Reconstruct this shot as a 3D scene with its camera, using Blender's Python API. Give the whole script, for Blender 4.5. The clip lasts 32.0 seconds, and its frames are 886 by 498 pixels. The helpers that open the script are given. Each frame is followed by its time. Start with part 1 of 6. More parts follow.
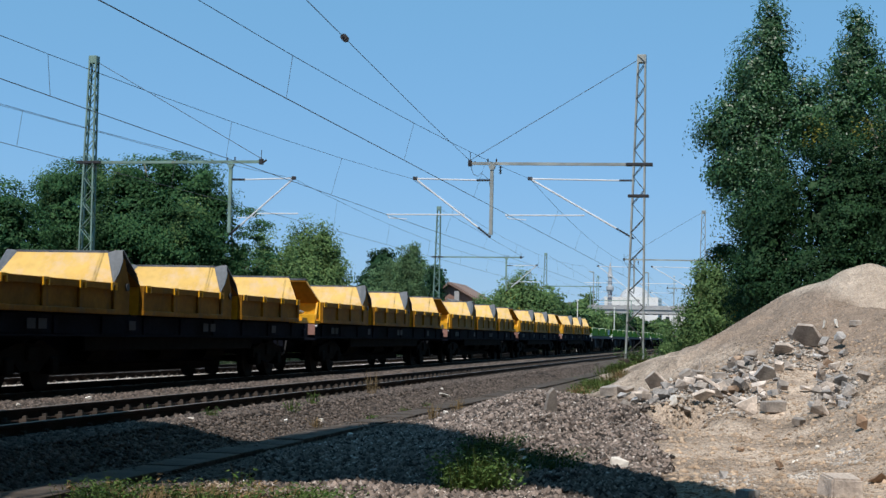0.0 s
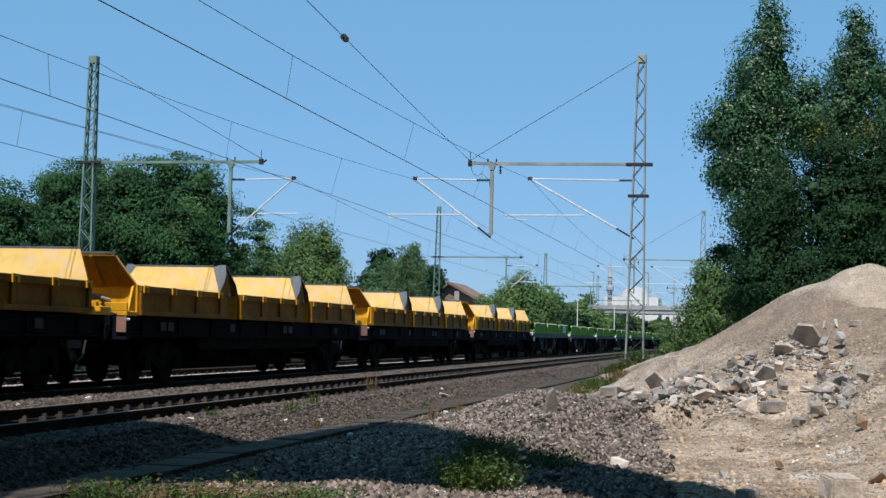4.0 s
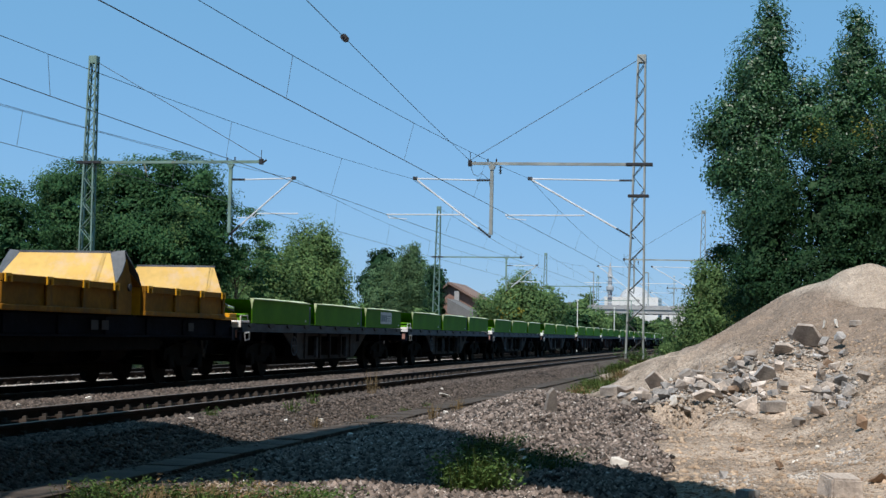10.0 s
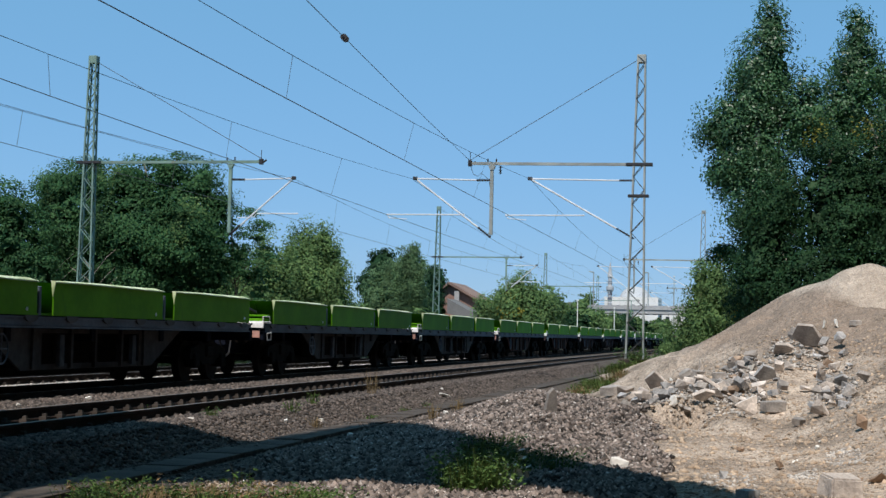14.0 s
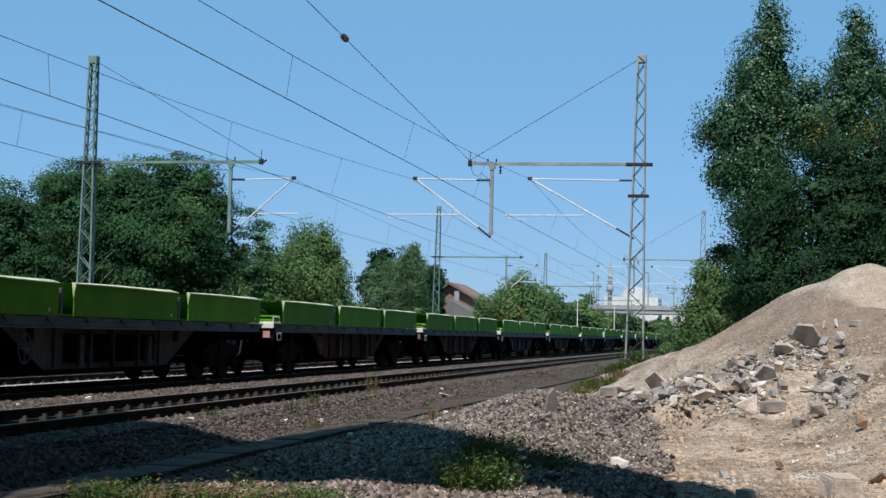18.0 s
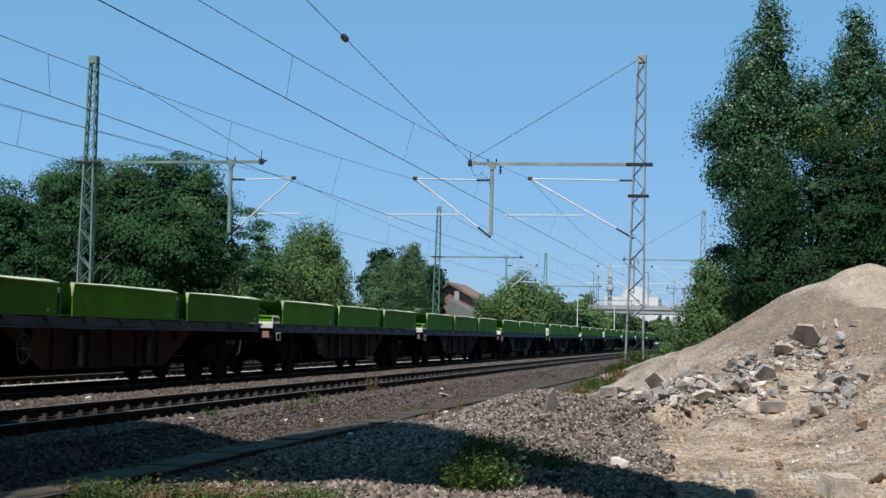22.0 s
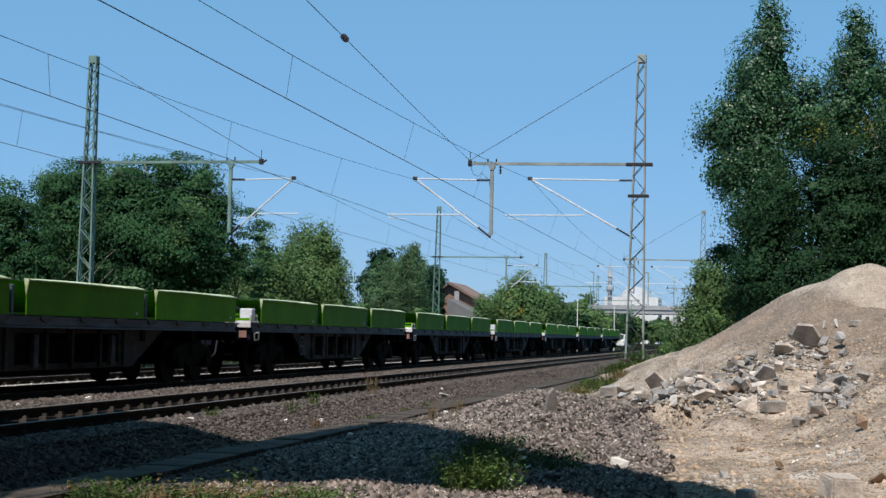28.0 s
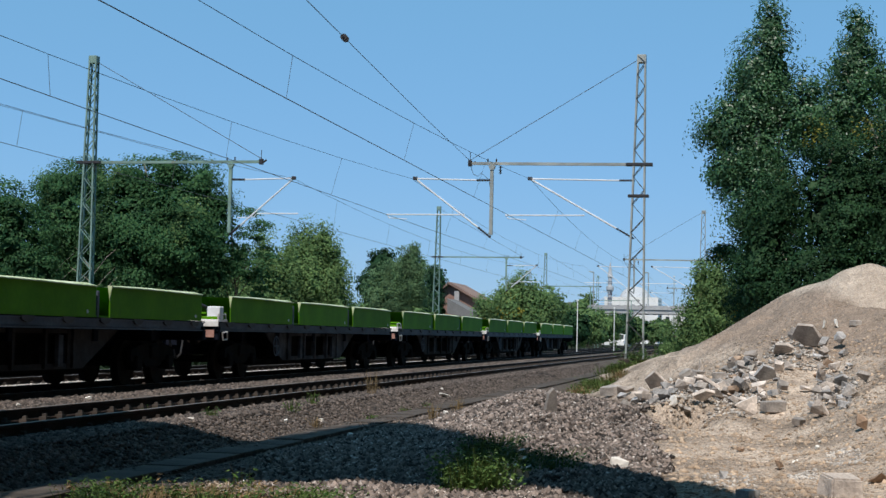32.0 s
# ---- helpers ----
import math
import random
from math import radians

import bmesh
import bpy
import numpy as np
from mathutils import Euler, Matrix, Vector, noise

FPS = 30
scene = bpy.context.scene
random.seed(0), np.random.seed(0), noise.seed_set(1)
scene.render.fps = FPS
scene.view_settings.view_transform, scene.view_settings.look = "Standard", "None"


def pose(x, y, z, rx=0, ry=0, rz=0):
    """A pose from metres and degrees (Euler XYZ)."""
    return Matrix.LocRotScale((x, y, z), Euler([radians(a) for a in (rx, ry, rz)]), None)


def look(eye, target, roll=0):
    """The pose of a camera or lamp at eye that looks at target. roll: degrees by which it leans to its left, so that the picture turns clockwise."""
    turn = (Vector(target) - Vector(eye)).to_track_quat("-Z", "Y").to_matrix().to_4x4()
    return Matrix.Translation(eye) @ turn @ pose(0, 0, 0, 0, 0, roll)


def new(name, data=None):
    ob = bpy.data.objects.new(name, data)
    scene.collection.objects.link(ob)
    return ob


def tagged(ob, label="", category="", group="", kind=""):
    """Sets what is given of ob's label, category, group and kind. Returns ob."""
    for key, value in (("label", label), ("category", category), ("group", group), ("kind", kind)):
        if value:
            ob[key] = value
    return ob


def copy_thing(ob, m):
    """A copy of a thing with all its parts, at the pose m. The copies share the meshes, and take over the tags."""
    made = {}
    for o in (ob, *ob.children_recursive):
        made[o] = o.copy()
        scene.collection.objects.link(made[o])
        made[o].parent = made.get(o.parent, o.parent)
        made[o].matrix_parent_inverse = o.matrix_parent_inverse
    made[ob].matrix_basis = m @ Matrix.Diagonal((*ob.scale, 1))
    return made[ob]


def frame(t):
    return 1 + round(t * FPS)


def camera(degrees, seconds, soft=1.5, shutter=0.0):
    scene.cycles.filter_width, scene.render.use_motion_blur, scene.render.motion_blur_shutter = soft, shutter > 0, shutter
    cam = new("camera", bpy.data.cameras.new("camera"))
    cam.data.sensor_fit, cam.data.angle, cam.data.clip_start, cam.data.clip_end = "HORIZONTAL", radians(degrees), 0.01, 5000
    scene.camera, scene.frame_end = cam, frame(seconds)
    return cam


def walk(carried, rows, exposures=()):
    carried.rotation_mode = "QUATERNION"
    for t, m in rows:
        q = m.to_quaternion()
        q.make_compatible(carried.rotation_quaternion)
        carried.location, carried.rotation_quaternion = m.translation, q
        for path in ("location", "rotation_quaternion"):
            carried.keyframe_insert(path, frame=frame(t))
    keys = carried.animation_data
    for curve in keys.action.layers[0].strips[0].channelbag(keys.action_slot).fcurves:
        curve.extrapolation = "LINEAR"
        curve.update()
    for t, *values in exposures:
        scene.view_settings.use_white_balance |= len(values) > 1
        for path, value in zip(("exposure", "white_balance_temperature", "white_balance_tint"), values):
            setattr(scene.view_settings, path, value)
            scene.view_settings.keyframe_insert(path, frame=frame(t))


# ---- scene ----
cam = camera(30.47, 32.0, soft=1.45, shutter=0.12)
EYE = Vector((0.0, 0.0, 1.15))
YAW, PITCH, ROLL = radians(10.70), radians(3.03), 1.18
AIM = EYE + Vector((math.cos(YAW) * math.cos(PITCH), math.sin(YAW) * math.cos(PITCH), math.sin(PITCH)))
walk(cam, [(0.0, look(EYE, AIM, ROLL)), (32.0, look(EYE, AIM, ROLL))])

# ---- light ----
SUN_EL, SUN_AZ = radians(58), radians(181.5)      # the sun stands behind the camera, along the line
SUN_DIR = Vector((math.cos(SUN_EL) * math.cos(SUN_AZ), -math.cos(SUN_EL) * math.sin(SUN_AZ), math.sin(SUN_EL)))
world = bpy.data.worlds.new("sky")
scene.world = world
world.use_nodes = True
wn = world.node_tree.nodes
sky = wn.new("ShaderNodeTexSky")
sky.sky_type, sky.sun_disc = "NISHITA", False
sky.sun_elevation, sky.sun_rotation = SUN_EL, math.atan2(SUN_DIR.x, SUN_DIR.y)
sky.air_density, sky.dust_density, sky.ozone_density = 1.0, 0.0, 3.0
tint = wn.new("ShaderNodeMix")                    # a deep, dry blue
tint.data_type, tint.blend_type = "RGBA", "MULTIPLY"
tint.inputs["Factor"].default_value = 1.0
tint.inputs["B"].default_value = (0.24, 0.23, 0.46, 1)
even = wn.new("ShaderNodeMix")                    # the even blue of a dry late-summer noon
even.data_type, even.blend_type = "RGBA", "ADD"
even.inputs["Factor"].default_value = 1.0
even.inputs["B"].default_value = (1.05, 2.88, 3.62, 1)
world.node_tree.links.new(sky.outputs[0], tint.inputs["A"])
world.node_tree.links.new(tint.outputs["Result"], even.inputs["A"])
world.node_tree.links.new(even.outputs["Result"], wn["Background"].inputs[0])
wn["Background"].inputs[1].default_value = 0.112
sun = new("sun", bpy.data.lights.new("sun", "SUN"))
sun.data.energy, sun.data.angle, sun.data.color = 5.0, radians(0.53), (1.0, 0.92, 0.84)
sun.matrix_world = look(SUN_DIR * 60, (0, 0, 0))
scene.view_settings.exposure = 0.0


# ---- materials ----
def mat(name, colour, rough=0.8, metal=0.0, scale=4.0, vary=0.25, grain=30.0, bump=0.15, second=None, rand=0.0, stain=None, island=False, spec=0.4):
    """A surface with variation at two scales, an optional second colour in patches, and bump."""
    m = bpy.data.materials.new(name)
    m.use_nodes = True
    nt = m.node_tree
    n, l = nt.nodes, nt.links
    b = n["Principled BSDF"]
    b.inputs["Roughness"].default_value, b.inputs["Metallic"].default_value = rough, metal
    b.inputs["Specular IOR Level"].default_value = spec
    co = n.new("ShaderNodeTexCoord")
    big, small = n.new("ShaderNodeTexNoise"), n.new("ShaderNodeTexNoise")
    big.inputs["Scale"].default_value, big.inputs["Detail"].default_value = scale, 4
    small.inputs["Scale"].default_value, small.inputs["Detail"].default_value = grain, 3
    for t in (big, small):
        l.new(co.outputs["Object"], t.inputs["Vector"])
    ramp = n.new("ShaderNodeValToRGB")
    c = Vector(colour)
    s = Vector(second) if second else c * (1 + vary)
    ramp.color_ramp.elements[0].position, ramp.color_ramp.elements[1].position = 0.36, 0.64
    ramp.color_ramp.elements[0].color = (*(c * (1 - vary)), 1)
    ramp.color_ramp.elements[1].color = (*s, 1)
    l.new(big.outputs["Fac"], ramp.inputs["Fac"])
    mul = n.new("ShaderNodeMix")
    mul.data_type, mul.blend_type = "RGBA", "MULTIPLY"
    mul.inputs["Factor"].default_value = 1.0
    g2 = n.new("ShaderNodeMapRange")
    g2.inputs["From Min"].default_value, g2.inputs["From Max"].default_value = 0.3, 0.7
    g2.inputs["To Min"].default_value, g2.inputs["To Max"].default_value = 1 - vary * 0.8, 1 + vary * 0.5
    l.new(small.outputs["Fac"], g2.inputs["Value"])
    l.new(ramp.outputs["Color"], mul.inputs["A"])
    l.new(g2.outputs["Result"], mul.inputs["B"])
    out = mul.outputs["Result"]
    if rand:
        if island:
            info = n.new("ShaderNodeNewGeometry").outputs["Random Per Island"]
        else:
            info = n.new("ShaderNodeObjectInfo").outputs["Random"]
        r = n.new("ShaderNodeMapRange")
        r.inputs["To Min"].default_value, r.inputs["To Max"].default_value = 1 - rand, 1 + rand
        l.new(info, r.inputs["Value"])
        m2 = n.new("ShaderNodeMix")
        m2.data_type, m2.blend_type = "RGBA", "MULTIPLY"
        m2.inputs["Factor"].default_value = 1.0
        l.new(out, m2.inputs["A"])
        l.new(r.outputs["Result"], m2.inputs["B"])
        out = m2.outputs["Result"]
    if stain:
        st = n.new("ShaderNodeTexNoise")
        st.inputs["Scale"].default_value, st.inputs["Detail"].default_value, st.inputs["Roughness"].default_value = stain[1], 6, 0.65
        mp = n.new("ShaderNodeMapping")
        mp.inputs["Scale"].default_value = stain[3]
        l.new(co.outputs["Object"], mp.inputs["Vector"])
        l.new(mp.outputs["Vector"], st.inputs["Vector"])
        sr = n.new("ShaderNodeMapRange")
        sr.inputs["From Min"].default_value, sr.inputs["From Max"].default_value = stain[2], stain[2] + 0.12
        l.new(st.outputs["Fac"], sr.inputs["Value"])
        m3 = n.new("ShaderNodeMix")
        m3.data_type = "RGBA"
        l.new(sr.outputs["Result"], m3.inputs["Factor"])
        l.new(out, m3.inputs["A"])
        m3.inputs["B"].default_value = (*stain[0], 1)
        out = m3.outputs["Result"]
    l.new(out, b.inputs["Base Color"])
    if bump:
        bp = n.new("ShaderNodeBump")
        bp.inputs["Strength"].default_value, bp.inputs["Distance"].default_value = bump, 0.03
        l.new(small.outputs["Fac"], bp.inputs["Height"])
        l.new(bp.outputs["Normal"], b.inputs["Normal"])
    return m


def leaf_mat(name, dark, light, glow=0.35, gloss=0.12, rough=0.6):
    """Leaves: a colour from leaf to leaf between two greens, and light that shines through."""
    m = bpy.data.materials.new(name)
    m.use_nodes = True
    nt = m.node_tree
    n, l = nt.nodes, nt.links
    b = n["Principled BSDF"]
    b.inputs["Roughness"].default_value = rough
    b.inputs["Specular IOR Level"].default_value = gloss
    geo = n.new("ShaderNodeNewGeometry")
    ramp = n.new("ShaderNodeValToRGB")
    ramp.color_ramp.elements[0].color, ramp.color_ramp.elements[1].color = (*dark, 1), (*light, 1)
    l.new(geo.outputs["Random Per Island"], ramp.inputs["Fac"])
    tc, nz = n.new("ShaderNodeTexCoord"), n.new("ShaderNodeTexNoise")
    nz.inputs["Scale"].default_value = 0.7
    l.new(tc.outputs["Object"], nz.inputs["Vector"])
    mr = n.new("ShaderNodeMapRange")
    mr.inputs["From Min"].default_value, mr.inputs["From Max"].default_value = 0.3, 0.7
    mr.inputs["To Min"].default_value, mr.inputs["To Max"].default_value = 0.65, 1.3
    l.new(nz.outputs["Fac"], mr.inputs["Value"])
    mx = n.new("ShaderNodeMix")
    mx.data_type, mx.blend_type = "RGBA", "MULTIPLY"
    mx.inputs["Factor"].default_value = 1.0
    l.new(ramp.outputs["Color"], mx.inputs["A"])
    l.new(mr.outputs["Result"], mx.inputs["B"])
    l.new(mx.outputs["Result"], b.inputs["Base Color"])
    tr, mix = n.new("ShaderNodeBsdfTranslucent"), n.new("ShaderNodeMixShader")
    l.new(mx.outputs["Result"], tr.inputs["Color"])
    mix.inputs["Fac"].default_value = glow
    l.new(b.outputs["BSDF"], mix.inputs[1])
    l.new(tr.outputs["BSDF"], mix.inputs[2])
    l.new(mix.outputs["Shader"], n["Material Output"].inputs["Surface"])
    return m


M_RAIL = mat("rail_rust", (0.030, 0.021, 0.017), 0.85, 0.0, 3, 0.3, 40, 0.1, spec=0.1)
M_RAILTOP = mat("rail_running_face", (0.19, 0.17, 0.16), 0.55, 0.2, 2, 0.15, 30, 0.03)
M_SLEEPER = mat("sleeper_concrete", (0.048, 0.039, 0.033), 0.9, 0, 3, 0.3, 40, 0.2, rand=0.25)
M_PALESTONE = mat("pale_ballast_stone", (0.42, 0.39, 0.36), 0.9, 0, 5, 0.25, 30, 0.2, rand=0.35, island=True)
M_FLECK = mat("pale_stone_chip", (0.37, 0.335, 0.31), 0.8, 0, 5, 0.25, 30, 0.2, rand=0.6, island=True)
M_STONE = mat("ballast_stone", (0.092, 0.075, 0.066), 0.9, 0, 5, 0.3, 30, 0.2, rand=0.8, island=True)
M_OILSTONE = mat("oily_ballast_stone", (0.060, 0.050, 0.044), 0.85, 0, 5, 0.3, 30, 0.2, rand=0.5, island=True)
M_HEAPSTONE = mat("heap_stone", (0.142, 0.116, 0.102), 0.9, 0, 5, 0.3, 30, 0.2, rand=0.95, island=True)
M_DUCT = mat("duct_concrete", (0.074, 0.062, 0.053), 0.9, 0, 1.5, 0.3, 25, 0.25, rand=0.06, stain=((0.06, 0.048, 0.04), 1.8, 0.52, (1, 1, 1)), spec=0.15)
M_CONCRETE = mat("broken_concrete", (0.50, 0.445, 0.405), 0.9, 0, 2.5, 0.3, 24, 0.4, second=(0.60, 0.53, 0.475), rand=0.35)
M_DARKCHUNK = mat("grey_rubble_lump", (0.34, 0.31, 0.285), 0.9, 0, 3, 0.3, 30, 0.3, rand=0.25)
M_GREYSLAB = mat("blue_grey_slab", (0.36, 0.355, 0.355), 0.9, 0, 3, 0.3, 26, 0.3, rand=0.3)
M_CLODSTONE = mat("brown_stone", (0.30, 0.215, 0.155), 0.9, 0, 4, 0.3, 26, 0.35, rand=0.2)
M_CRUMB = mat("rubble_crumb", (0.36, 0.335, 0.31), 0.9, 0, 5, 0.25, 30, 0.2, rand=0.45, island=True)
M_WHITECHUNK = mat("white_plaster_lump", (0.72, 0.70, 0.66), 0.85, 0, 3, 0.12, 24, 0.2)
M_PEBBLE = mat("sand_pebble", (0.33, 0.27, 0.215), 0.9, 0, 5, 0.3, 30, 0.2, rand=0.28, island=True)
M_CLOD = mat("sandy_clod", (0.37, 0.285, 0.21), 0.95, 0, 5, 0.25, 30, 0.3, rand=0.3, island=True)
# near-black leaf colour with the hedge's shade put into it
L_HEDGE = leaf_mat("shaded_bramble_leaf", (0.008, 0.016, 0.006), (0.015, 0.028, 0.009), 0.1)
M_STEEL = mat("galvanised_steel", (0.33, 0.36, 0.35), 0.55, 0.35, 1.2, 0.2, 18, 0.05, rand=0.06)
M_LACING = mat("dark_lacing_bar", (0.045, 0.050, 0.052), 0.7, 0.1, 1.2, 0.2, 18, 0.05)
M_STEELGREEN = mat("green_grey_mast_paint", (0.17, 0.265, 0.23), 0.6, 0.15, 1.2, 0.2, 18, 0.05, stain=((0.20, 0.12, 0.07), 2.0, 0.60, (1, 1, 0.3)))
M_TUBE = mat("aluminium_tube", (0.76, 0.79, 0.83), 0.35, 0.25, 1, 0.08, 20, 0.02)
M_DARK = mat("dark_fitting", (0.035, 0.035, 0.04), 0.6, 0.2, 3, 0.2, 30, 0.05)
M_WIRE = mat("copper_wire", (0.085, 0.092, 0.10), 0.55, 0.4, 1, 0.1, 10, 0.0)
M_RIM = mat("worn_pale_green_rim", (0.48, 0.56, 0.28), 0.55, 0, 1.5, 0.2, 10, 0.05, second=(0.62, 0.68, 0.48), rand=0.15)
M_GREEN = mat("lime_green_paint", (0.085, 0.245, 0.008), 0.6, 0, 0.8, 0.12, 9, 0.03, rand=0.16, stain=((0.06, 0.13, 0.015), 1.6, 0.60, (1, 1, 0.35)), spec=0.06)
M_INSIDE = mat("worn_tub_inside", (0.10, 0.15, 0.05), 0.75, 0, 1.5, 0.3, 14, 0.1)
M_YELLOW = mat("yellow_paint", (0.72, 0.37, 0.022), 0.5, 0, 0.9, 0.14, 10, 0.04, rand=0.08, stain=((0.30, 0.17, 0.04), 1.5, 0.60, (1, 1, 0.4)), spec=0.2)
# yellow paint with the panels' shade put into its colour, plus grime stains
M_YELLOWSHADE = mat("shaded_yellow_panel", (0.25, 0.118, 0.012), 0.65, 0, 0.9, 0.22, 9, 0.05, rand=0.1, stain=((0.14, 0.085, 0.03), 1.4, 0.55, (1, 1, 0.45)), spec=0.12)
M_YELLOWWORN = mat("worn_yellow_inside", (0.66, 0.400, 0.070), 0.6, 0, 0.7, 0.12, 6, 0.05, second=(0.66, 0.45, 0.15), rand=0.06, stain=((0.56, 0.415, 0.285), 0.9, 0.45, (0.3, 0.9, 1.0)))
M_BARE = mat("bare_grey_steel", (0.105, 0.120, 0.138), 0.65, 0.1, 1.5, 0.2, 14, 0.05)
# M_FRAME, M_BOGIE and M_TYRE: shade below the wagons put into the colour
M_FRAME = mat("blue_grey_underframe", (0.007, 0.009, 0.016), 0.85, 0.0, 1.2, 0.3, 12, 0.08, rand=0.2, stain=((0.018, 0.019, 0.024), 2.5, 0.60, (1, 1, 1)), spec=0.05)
M_SILL = mat("grey_side_sill", (0.085, 0.105, 0.138), 0.65, 0.1, 1.2, 0.22, 12, 0.06, rand=0.15, stain=((0.05, 0.04, 0.035), 2.2, 0.62, (1, 1, 0.4)), spec=0.2)
M_BELLYRUST = mat("rust_red_belly", (0.050, 0.022, 0.017), 0.85, 0.0, 0.5, 0.3, 8, 0.1, second=(0.075, 0.032, 0.025), rand=0.3, spec=0.1)
M_BELLYPALE = mat("pale_grey_belly", (0.020, 0.020, 0.024), 0.8, 0.0, 1.1, 0.4, 6, 0.1, second=(0.085, 0.088, 0.098), rand=0.2, spec=0.1, stain=((0.03, 0.03, 0.032), 1.2, 0.5, (1, 1, 0.5)))
M_BELLY = mat("rusty_grey_belly", (0.026, 0.018, 0.016), 0.8, 0.0, 0.5, 0.35, 8, 0.1, second=(0.050, 0.050, 0.053), rand=0.5, spec=0.15)
M_BOGIE = mat("shaded_bogie_grime", (0.008, 0.007, 0.0065), 0.95, 0.0, 3, 0.3, 20, 0.1, spec=0.05)
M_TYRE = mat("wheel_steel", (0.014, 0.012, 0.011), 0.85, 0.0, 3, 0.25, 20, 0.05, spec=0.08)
M_PLATE = mat("pale_end_plate", (0.58, 0.54, 0.52), 0.6, 0, 2, 0.12, 16, 0.03, second=(0.72, 0.71, 0.70), rand=0.2)
M_PINKPLATE = mat("pink_end_plate", (0.33, 0.18, 0.15), 0.65, 0, 2, 0.15, 16, 0.03, rand=0.35)
M_WHITE = mat("white_board", (0.66, 0.68, 0.70), 0.6, 0, 2, 0.08, 14, 0.02)
M_GREYBAR = mat("grey_lettering", (0.22, 0.26, 0.30), 0.6, 0, 2, 0.08, 14, 0.0)
M_CABLE = mat("black_hose", (0.02, 0.02, 0.022), 0.5, 0, 3, 0.2, 20, 0.05)
M_SILVER = mat("silver_leaf", (0.50, 0.53, 0.48), 0.7, 0, 4, 0.15, 20, 0.1)
M_BARK = mat("bark", (0.13, 0.105, 0.08), 0.9, 0, 2, 0.3, 14, 0.5)
M_PALEBARK = mat("pale_bark", (0.30, 0.28, 0.24), 0.9, 0, 2, 0.3, 14, 0.4)
L_POPLAR = leaf_mat("poplar_leaf", (0.020, 0.076, 0.036), (0.092, 0.200, 0.085), 0.3, 0.45, 0.42)
L_DARK = leaf_mat("lime_leaf", (0.011, 0.041, 0.019), (0.030, 0.074, 0.028), 0.22)
L_ROBINIA = leaf_mat("robinia_leaf", (0.022, 0.080, 0.036), (0.070, 0.155, 0.058), 0.35)
L_MID = leaf_mat("birch_leaf", (0.072, 0.146, 0.054), (0.170, 0.262, 0.098), 0.38)
L_BLUE = leaf_mat("willow_leaf", (0.072, 0.146, 0.074), (0.160, 0.258, 0.122), 0.4)
L_YELLOW = leaf_mat("yellowing_leaf", (0.14, 0.15, 0.02), (0.26, 0.23, 0.05), 0.35)
L_GRASS = leaf_mat("grass_blade", (0.050, 0.085, 0.020), (0.115, 0.150, 0.045), 0.3)
L_DRY = leaf_mat("dry_stalk", (0.17, 0.12, 0.06), (0.30, 0.22, 0.12), 0.2)
L_WEED = leaf_mat("weed_leaf", (0.046, 0.108, 0.024), (0.135, 0.210, 0.062), 0.3)
M_FADED = mat("faded_lettering", (0.020, 0.024, 0.034), 0.7, 0, 2, 0.3, 14, 0.0)
M_WALLWHITE = mat("white_render", (0.72, 0.72, 0.70), 0.8, 0, 0.2, 0.05, 3, 0.02)
M_BAND = mat("dark_minaret_band", (0.12, 0.14, 0.18), 0.8, 0.0, 0.5, 0.1, 3, 0.02)
M_DOME = mat("pale_dome_sheet", (0.40, 0.42, 0.44), 0.9, 0.0, 0.2, 0.08, 3, 0.02)
M_BRIDGE = mat("bridge_concrete", (0.34, 0.34, 0.34), 0.8, 0, 0.1, 0.12, 2, 0.02)
M_BRICK = mat("red_brick_wall", (0.30, 0.185, 0.15), 0.9, 0, 0.3, 0.2, 6, 0.1)
M_TILE = mat("roof_tile", (0.20, 0.135, 0.11), 0.85, 0, 0.4, 0.2, 8, 0.1)
M_GREYROOF = mat("grey_roof_sheet", (0.15, 0.148, 0.145), 0.75, 0, 0.3, 0.15, 6, 0.05)
M_GLASSDARK = mat("dark_window", (0.03, 0.035, 0.04), 0.15, 0, 1, 0.1, 5, 0.0)


# ---- mesh helpers ----
def part(name, bm, material, parent=None, label=""):
    """Links a bmesh as one mesh object under a thing or a part."""
    me = bpy.data.meshes.new(name)
    bm.to_mesh(me)
    bm.free()
    me.materials.append(material)
    ob = new(name, me)
    ob.parent = parent
    if label:
        ob["label"] = label
    return ob


def thing(name, label, category, group="", kind="", at=None):
    ob = new(name)
    ob.empty_display_size = 0.2
    if at is not None:
        ob.matrix_basis = at
    return tagged(ob, label, category, group, kind)


def fast(name, verts, faces, material, parent=None, smooth=False, extra=()):
    """A mesh object from numpy arrays; all faces have the same number of corners."""
    verts, faces = np.asarray(verts, np.float32), np.asarray(faces, np.int32)
    me = bpy.data.meshes.new(name)
    k = faces.shape[1]
    me.vertices.add(len(verts))
    me.vertices.foreach_set("co", verts.ravel())
    me.loops.add(faces.size)
    me.loops.foreach_set("vertex_index", faces.ravel())
    me.polygons.add(len(faces))
    me.polygons.foreach_set("loop_start", np.arange(0, faces.size, k, dtype=np.int32))
    me.polygons.foreach_set("loop_total", np.full(len(faces), k, np.int32))
    me.materials.append(material)
    for e in extra:
        me.materials.append(e)
    me.update(calc_edges=True)
    if smooth:
        me.polygons.foreach_set("use_smooth", np.ones(len(faces), bool))
    ob = new(name, me)
    ob.parent = parent
    return ob


